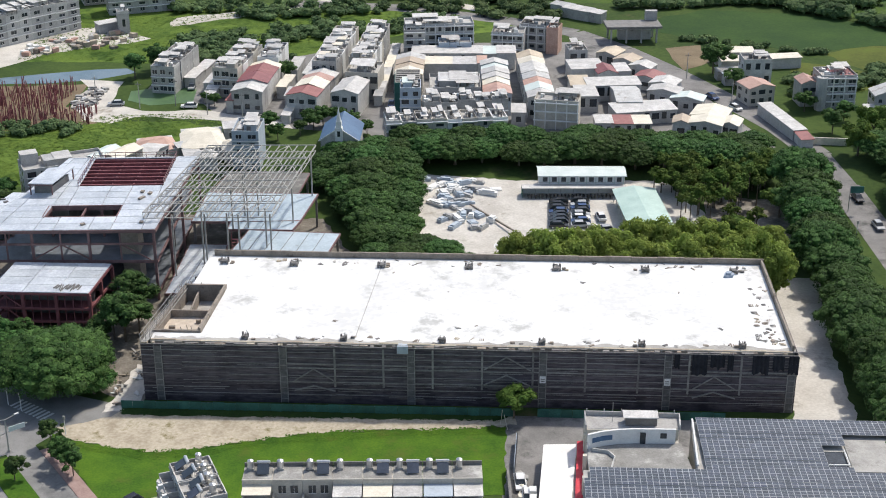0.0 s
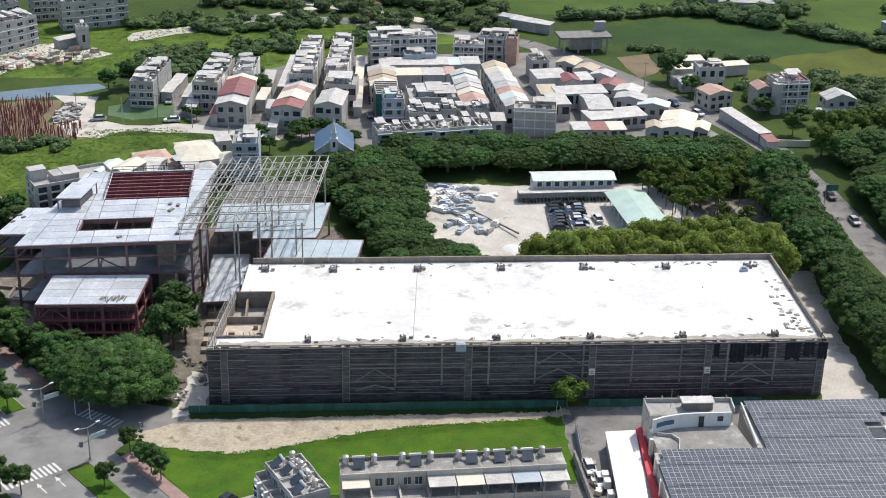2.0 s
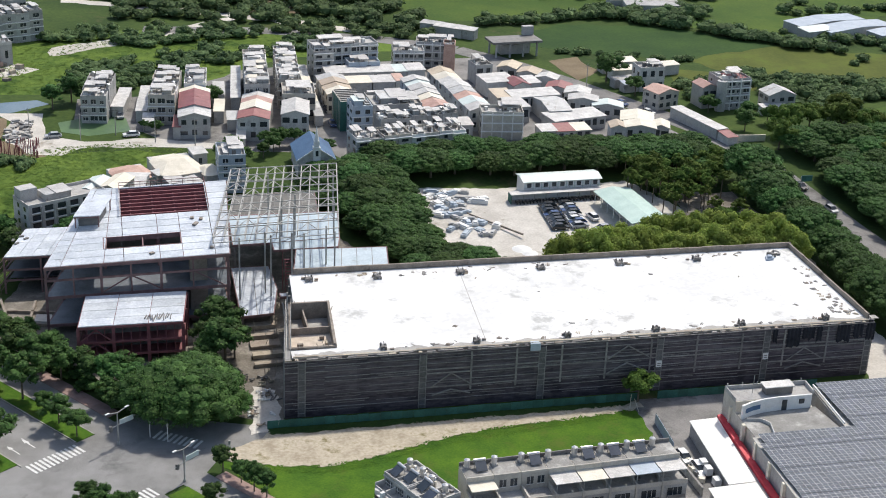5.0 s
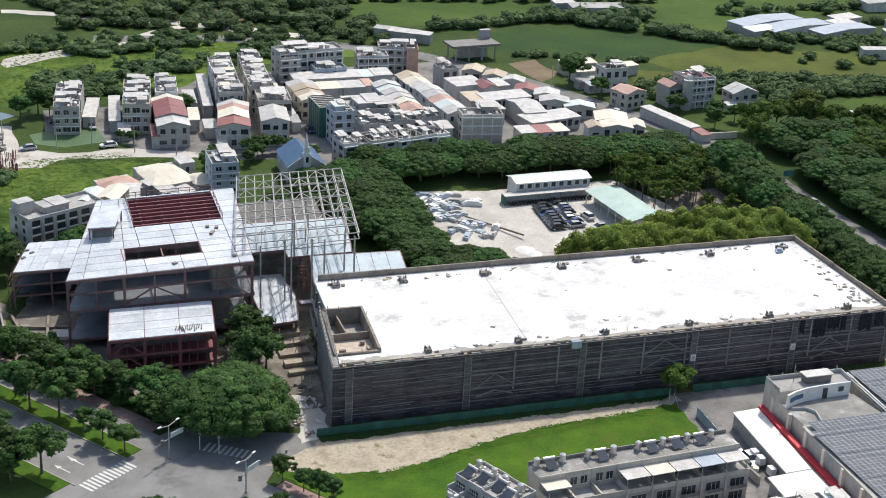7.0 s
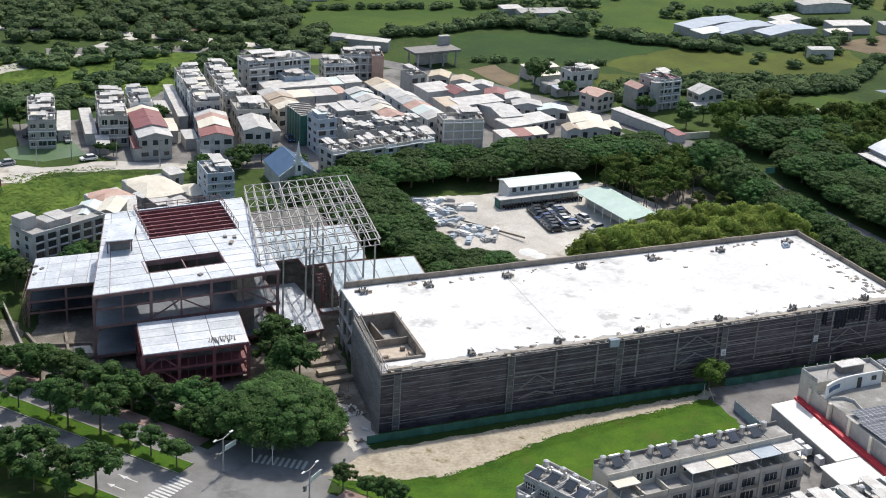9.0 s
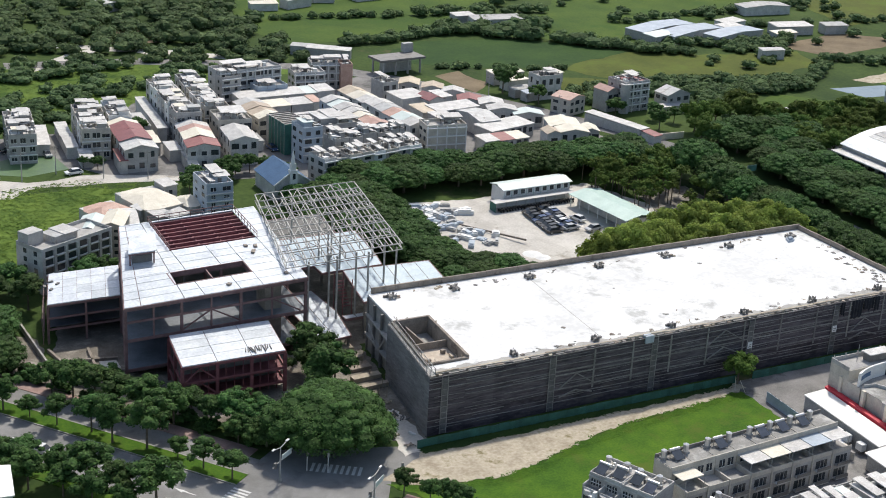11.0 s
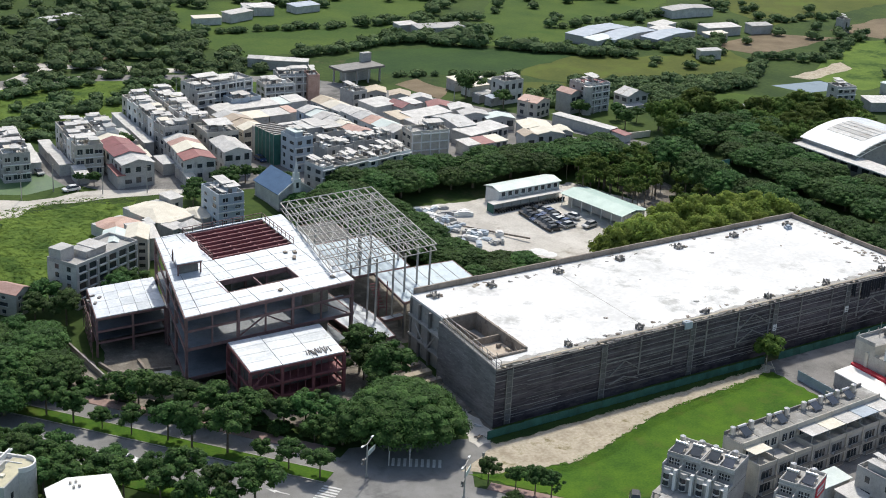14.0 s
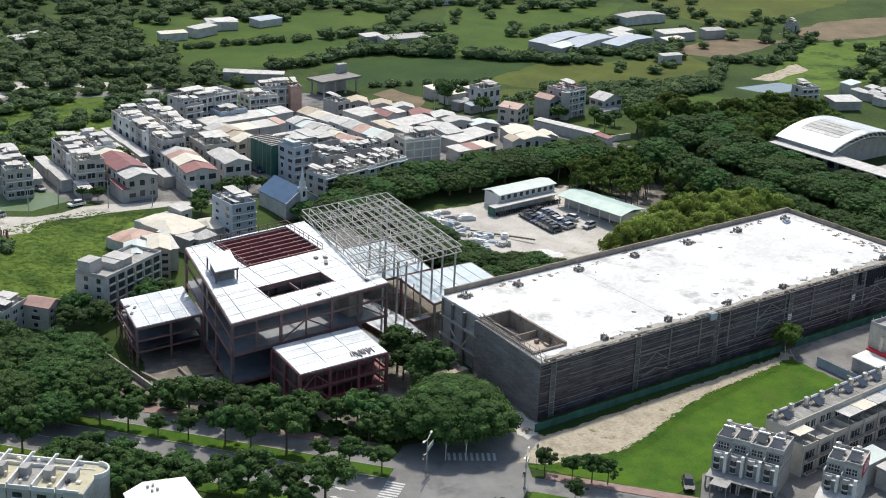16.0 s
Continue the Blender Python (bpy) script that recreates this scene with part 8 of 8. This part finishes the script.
BUSH = [tree_kind("bush", "low dense green bush", roundish(1.6, 2.0, 50 + k, 0.55), 500, 0.2, "leaf", trunk(0.6, 0.12, 3, 0.5, 0.4), "bushes") for k in range(2)]


def plant(kinds, x, y, size=1.0, stretch=1.0):
    o = copy_thing(random.choice(kinds), settle(pose(x, y, 0, 0, 0, random.uniform(0, 360))))
    o.scale = (size, size, size * stretch)
    return o


random.seed(51)
for k in range(13):
    plant(RAIN, 19 + 7.0 * k + random.uniform(-1, 1), 108.5 + random.uniform(-1.5, 1.5), random.uniform(0.72, 0.95))
    plant(RAIN, 22 + 7.0 * k + random.uniform(-1, 1), 115.5 + random.uniform(-1.5, 1.5), random.uniform(0.68, 0.9))
for x, y, s in ((12, 101, 0.95), (19, 101, 0.9), (13, 93, 1.0), (21, 94, 0.8), (14.5, 85, 1.0), (22, 86, 0.75), (13.5, 77, 0.95), (20.5, 78, 0.85), (16, 69, 0.9), (22.5, 70, 0.7), (17, 62, 0.8), (22, 61.5, 0.75), (27.5, 58, 0.7), (31.5, 55, 0.72), (24, 53.5, 0.7), (18, 54, 0.65), (33.5, 50.5, 0.6), (27.5, 49, 0.65), (21, 47.5, 0.6), (37, 52.5, 0.5)):
    plant(RAIN, x, y, s, 0.95)
for y in range(-24, 104, 8):
    plant(RAIN, 111.6 + (y > 84) * 2 + random.uniform(-1.2, 1.2), y + random.uniform(-1, 1), random.uniform(0.9, 1.12), random.uniform(1.1, 1.3))
for k in range(6):
    plant(RAIN, 103.5 + random.uniform(-1, 1.5), 101 + random.uniform(-3, 6) + k * 0.4, random.uniform(0.6, 0.8))
for i in range(4):
    for y in range(-28, 122, 9):
        x = 136.2 + 8.4 * i + random.uniform(-1.6, 1.6)
        if x < 158 or y > 100 or y < 40:
            plant(RAIN, x + (2 if y < 20 else 0), y + random.uniform(-2, 2), random.uniform(0.7, 0.95), 0.95)
for x, y in ((131, 117), (137, 128), (146, 130), (154, 126), (162, 122), (168, 118), (176, 116), (184, 112), (194, 110), (204, 112), (158, 134)):
    plant(OLIVE, x, y, random.uniform(1.3, 1.9))
for i in range(44):
    x, y = random.uniform(152, 200), random.uniform(98, 124)
    plant(OLIVE, x, y, random.uniform(1.0, 1.6))
for i in range(44):
    x, y = random.uniform(77, 107), random.uniform(68, 104)
    if (87 < x < 104 and 74 < y < 81) or (x < 85 and y < 92):
        continue
    plant(OLIVE if random.random() < 0.62 else PALM, x, y, random.uniform(0.95, 1.4))
for i in range(26):
    plant(PALM, random.uniform(80, 104), random.uniform(80, 100), random.uniform(0.9, 1.25))
for i in range(46):
    x = 45.5 + 53 * (i + random.random()) / 46
    plant(LIGHT, x, random.uniform(38.6, 43.5) + (3 if x < 52 else 0), random.uniform(1.5, 1.85), random.uniform(1.15, 1.4))
for i in range(44):
    x = 52 + 48 * (i + random.random()) / 44
    plant(LIGHT, x, random.uniform(45, 56 if x > 62 else 49), random.uniform(1.35, 1.7), random.uniform(1.15, 1.4))
for x, y, s in ((-88, 64, 1.0), (-80, 58, 0.95), (-88, 52, 1.0), (-80, 48, 0.85), (-97, 50, 1.0), (-97, 62, 1.0), (-76, 65, 0.7), (-104, 56, 1.0), (-91, 42, 0.75)):
    plant(RAIN, x, y, s, 1.0)
for x, y, s in ((8.5, 104, 0.85), (7.5, 95, 0.7), (8.5, 87, 0.75), (9.5, 79, 0.6), (14, 109, 0.8), (2, 101, 0.7), (1.5, 93.5, 0.6), (4, 109.5, 0.6), (-6, 98.5, 0.5), (-11, 93, 0.5)):
    plant(RAIN, x, y, s, 1.0)
plant(GREAT, -35.0, 0.8, 1.0)
for x, y, s in ((-27.6, -1.0, 0.62), (-30.0, 6.2, 0.6), (-44.6, 4.6, 0.62)):
    plant(RAIN, x, y, s, 1.05)
for x, y, s in ((-27.0, 28.6, 1.9), (-28.2, 25.0, 1.5), (-26.6, 18.6, 2.0), (-24.6, 21.5, 1.5), (-29.0, 19.6, 1.5), (-30.4, 15.2, 1.2)):
    plant(STREET, x, y, s, 0.95)
for x, y, s in ((-47.5, 12.5, 1.5), (-51, 14.0, 1.3), (-56.5, 17.5, 1.6), (-60.5, 21.5, 1.6), (-63.5, 26.0, 1.5), (-66.5, 30.5, 1.5), (-69.5, 34, 1.5), (-43.5, 8.5, 1.4), (-48.5, 7.5, 1.1), (-53, 18.5, 1.2), (-72.5, 37, 1.3), (-58, 26.5, 1.1), (-63, 33, 1.2), (-45, 15, 1.2)):
    plant(STREET, x, y, s, 0.9)
for k in range(24):
    s = -58 + 5.7 * k + random.uniform(-0.8, 0.8)
    if s < 74:
        x, y = on_road(s, -0.8 + random.uniform(-0.9, 0.9))
        plant(STREET, x, y, random.choice((0.8, 1.1, 1.4, 1.6)) * random.uniform(0.9, 1.1), random.uniform(0.85, 1.1))
    s = -56 + 5.9 * k + random.uniform(-1, 1)
    if s < 72:
        x, y = on_road(s, -15.2 + random.uniform(-0.9, 0.9))
        plant(STREET, x, y, random.choice((0.9, 1.2, 1.5, 1.7)) * random.uniform(0.9, 1.1), random.uniform(0.85, 1.1))
for s, n, k in ((24, -19.5, 1.3), (29, -20, 1.4), (33, -19, 1.3), (38, -20.5, 1.5), (43, -19, 1.3), (48, -20, 1.4), (54, -19, 1.2), (60, -19.5, 1.3), (27, -24, 1.4), (42, -25, 1.4), (36, -24, 1.3), (66, -19, 1.1), (-6, 10, 1.3), (-12, 12, 1.6), (-2, 14, 1.7), (4, 12, 1.5), (9, 11, 1.2), (-18, 11, 1.5), (-24, 13, 1.6), (1, 19, 1.5), (-9, 18, 1.6), (7, 17, 1.3), (-30, 12, 1.4), (-16, 19, 1.5)):
    x, y = on_road(s, n)
    plant(STREET, x, y, k, 0.9)
for x, y, s in ((-30.2, -18.4, 0.9), (-27.6, -22.5, 0.8), (-25.8, -25.4, 1.0), (-24.0, -27.4, 0.9), (-3.2, -39.0, 0.8), (-52.0, -26, 0.9), (-49.5, -30, 1.1), (-46, -31, 1.0), (-33, -29, 0.8)):
    plant(STREET, x, y, s)
plant(OLIVE, 46.5, -6.4, 1.25, 0.9)
for x, y, s in ((-55.5, 178, 1.8), (-52.6, 176, 1.2), (-17.4, 169.5, 1.4), (-15.5, 127.5, 1.3), (-18.0, 123, 1.1), (-12.5, 121.5, 1.0), (-6.0, 134.0, 1.0), (-2.5, 133.5, 1.2), (1.5, 134, 1.1), (-4.5, 130, 1.0), (5.0, 132.5, 1.0), (-7.5, 126, 0.9), (9.5, 127, 0.9), (104, 183, 2.0), (108, 168, 1.4), (124, 150, 1.2), (133, 143, 1.2), (128, 133, 1.4), (137, 138, 1.1), (-55, 78, 1.6), (-52, 80, 1.5), (-68, 74, 1.6), (-70, 82, 1.5), (-73, 78, 1.3), (-36.5, 150.5, 0.7), (-33.5, 148, 0.8), (-60.5, 171.5, 1.6)):
    plant(STREET, x, y, s, 0.85)
for i in range(30):
    plant(BUSH, *on_road(random.uniform(-20, 72), random.uniform(8.5, 11.5)), random.uniform(0.6, 1.2))
for o in RAIN + GREAT + PALM + STREET + OLIVE + LIGHT + BUSH:
    for c in o.children_recursive:
        bpy.data.objects.remove(c)
    bpy.data.objects.remove(o)


# woods, thickets and hedges across the fields
def thicket(name, label, spots, leaf, material, each):
    g = Geo()
    for x, y, r in spots:
        dx, dy, dz = town_shift(x, y)
        x, y = x + dx, y + dy
        h = r * random.uniform(0.75, 1.1)
        lobes = [(x, y, h * 0.55, r, r, h * 0.55)] + [(x + random.uniform(-0.7, 0.7) * r, y + random.uniform(-0.7, 0.7) * r, h * random.uniform(0.5, 0.95), r * 0.55, r * 0.55, h * 0.4) for _ in range(2)]
        f = foliage(lobes, each, leaf, smooth=1)
        g.add([(px, py, pz + dz) for px, py, pz in f.v], f.f)
    tagged(new(name, g.mesh(name, M[material])), label, "woods", "", "stuff")


def scatter(poly, count, r0, r1):
    out = []
    xs_, ys_ = [p[0] for p in poly], [p[1] for p in poly]
    while len(out) < count:
        x, y = random.uniform(min(xs_), max(xs_)), random.uniform(min(ys_), max(ys_))
        inside = False
        for (ax, ay), (bx, by) in zip(poly, poly[1:] + poly[:1]):
            if (ay > y) != (by > y) and x < (bx - ax) * (y - ay) / (by - ay) + ax:
                inside = not inside
        if inside:
            out.append((x, y, random.uniform(r0, r1)))
    return out


def hedge(p, q, step, r0, r1, wide=1.5):
    n = max(2, int((Vector(q) - Vector(p)).length / step))
    return [(p[0] + (q[0] - p[0]) * i / n + random.uniform(-wide, wide), p[1] + (q[1] - p[1]) * i / n + random.uniform(-wide, wide), random.uniform(r0, r1)) for i in range(n + 1)]


random.seed(61)
far = scatter([(-40, 268), (30, 262), (60, 246), (62, 262), (56, 300), (76, 352), (40, 360), (-60, 330)], 300, 2.4, 4.4)
far += scatter([(-30, 258), (40, 240), (62, 238), (58, 252), (20, 262)], 30, 2.0, 3.2)
far += scatter([(80, 345), (200, 335), (260, 400), (100, 420), (-40, 420), (-60, 340), (40, 362)], 200, 2.6, 4.6)
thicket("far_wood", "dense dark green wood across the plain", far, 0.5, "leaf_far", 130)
far = hedge((84, 254), (130, 262), 3.2, 2.2, 3.8) + hedge((130, 262), (150, 248), 2.6, 2.6, 4.6, 2.5) + hedge((150, 248), (180, 222), 2.6, 2.6, 4.4, 3) + hedge((176, 222), (196, 212), 2.2, 2.4, 4.0, 3)
far += scatter([(134, 262), (160, 254), (172, 262), (150, 276)], 26, 2.6, 4.6)
far += hedge((196, 224), (240, 210), 3.2, 2.0, 3.6, 2) + scatter([(214, 208), (240, 206), (246, 214), (226, 218)], 26, 2.2, 3.8)
far += scatter([(150, 186), (166, 179), (198, 170), (212, 158), (190, 156), (160, 146), (150, 160), (146, 172)], 120, 2.0, 3.2)
far += scatter([(122, 176), (134, 182), (148, 176), (136, 164), (124, 164)], 34, 1.8, 2.9)
far += scatter([(150, 142), (166, 130), (190, 124), (206, 138), (214, 132), (200, 112), (150, 124)], 60, 1.8, 2.8)
far += hedge((240, 190), (262, 178), 3.4, 2.0, 3.6, 3) + hedge((262, 178), (310, 200), 5.0, 1.6, 3.0, 3) + scatter([(206, 160), (226, 172), (240, 186), (224, 176)], 24, 1.6, 2.8)
far += scatter([(262, 150), (330, 176), (330, 140), (270, 118)], 70, 2.0, 3.6) + hedge((120, 262), (200, 330), 5, 2.2, 4.0, 3) + hedge((200, 262), (300, 270), 5, 1.8, 3.4, 3) + hedge((250, 240), (330, 236), 7, 1.6, 3.0, 3)
far += scatter([(200, 300), (420, 280), (460, 400), (240, 420)], 110, 2.2, 4.4)
far += scatter([(180, 190), (330, 170), (340, 300), (200, 330), (140, 290)], 70, 1.6, 3.4) + hedge((60, 300), (180, 286), 4, 1.8, 3.2, 2) + hedge((100, 216), (140, 204), 3, 1.2, 2.2, 2)
far += scatter([(120, 330), (420, 300), (460, 440), (100, 440)], 150, 2.2, 4.6) + hedge((180, 330), (420, 330), 5, 2.0, 3.6, 3) + hedge((100, 380), (420, 372), 5, 2.4, 4.4, 4)
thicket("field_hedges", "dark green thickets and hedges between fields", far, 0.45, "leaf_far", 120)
far = scatter([(-60, 196), (-20, 200), (2, 222), (0, 236), (-50, 214)], 60, 1.6, 3.0) + hedge((-60, 190), (-20, 193), 3, 1.4, 2.2) + hedge((-20, 214), (12, 222), 3, 1.6, 2.6)
far += scatter([(-70, 242), (-30, 234), (10, 246), (-10, 254), (-60, 256)], 60, 1.6, 3.0) + scatter([(0, 228), (20, 224), (40, 234), (16, 242)], 26, 1.4, 2.4)
far += scatter([(-92, 120), (-66, 122), (-62, 130), (-90, 130)], 34, 1.0, 2.0) + scatter([(-60, 188), (-30, 190), (-34, 206), (-60, 200)], 30, 1.6, 2.8)
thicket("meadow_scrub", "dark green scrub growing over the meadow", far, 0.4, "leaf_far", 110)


# ---- grass tufts and weeds ----
def tufts(name, label, spots, material, high):
    g = Geo()
    for x, y in spots:
        dx, dy, dz = town_shift(x, y)
        x, y = x + dx, y + dy
        for i in range(4):
            a, h, w = random.uniform(0, 6.28), high * random.uniform(0.5, 1.4), random.uniform(0.10, 0.28)
            ux, uy = math.cos(a), math.sin(a)
            px, py = x + random.uniform(-0.35, 0.35), y + random.uniform(-0.35, 0.35)
            g.add([(px - uy * w, py + ux * w, dz + 0.06), (px + uy * w, py - ux * w, dz + 0.06), (px + ux * h * 2.2, py + uy * h * 2.2, dz + 0.06 + h * 0.5)], [(0, 1, 2)])
    tagged(new(name, g.mesh(name, M[material])), label, "grass", "", "stuff")


random.seed(71)
spots = [(p[0], p[1]) for p in scatter([(-30, -16), (-20, -18.4), (-13, -19.4), (-5, -18), (2, -15.6), (9, -13.4), (17, -11.8), (28, -10.8), (45, -9.2), (45, -11.5), (28, -13), (10, -16), (-4, -20.5), (-14, -22), (-27, -19)], 900, 0, 1)]
tufts("grass_tufts", "uneven grass tufts along the dirt edge", spots, "grass", 0.13)
spots = [(p[0], p[1]) for p in scatter([(-21, -7.8), (44, -7.2), (46, -5.5), (-21, -5.5)], 1100, 0, 1)]
tufts("weeds", "dark weeds along the foot of the hoarding", spots, "crop", 0.25)
spots = [(p[0], p[1]) for p in scatter([(-130, 74), (-88, 93), (-70, 93), (-50, 105), (-40, 124), (-26, 134), (-40, 141), (-60, 140), (-72, 130), (-130, 126)], 5200, 0, 1)]
tufts("meadow_tufts", "tall tufts of meadow grass", spots, "meadow", 0.2)
spots = [(p[0], p[1]) for p in scatter([(-100, 188), (-60, 188), (-20, 196), (12, 220), (40, 228), (10, 246), (-40, 252), (-100, 236)], 4000, 0, 1)]
tufts("far_meadow_tufts", "tall tufts of meadow grass", spots, "meadow", 0.25)
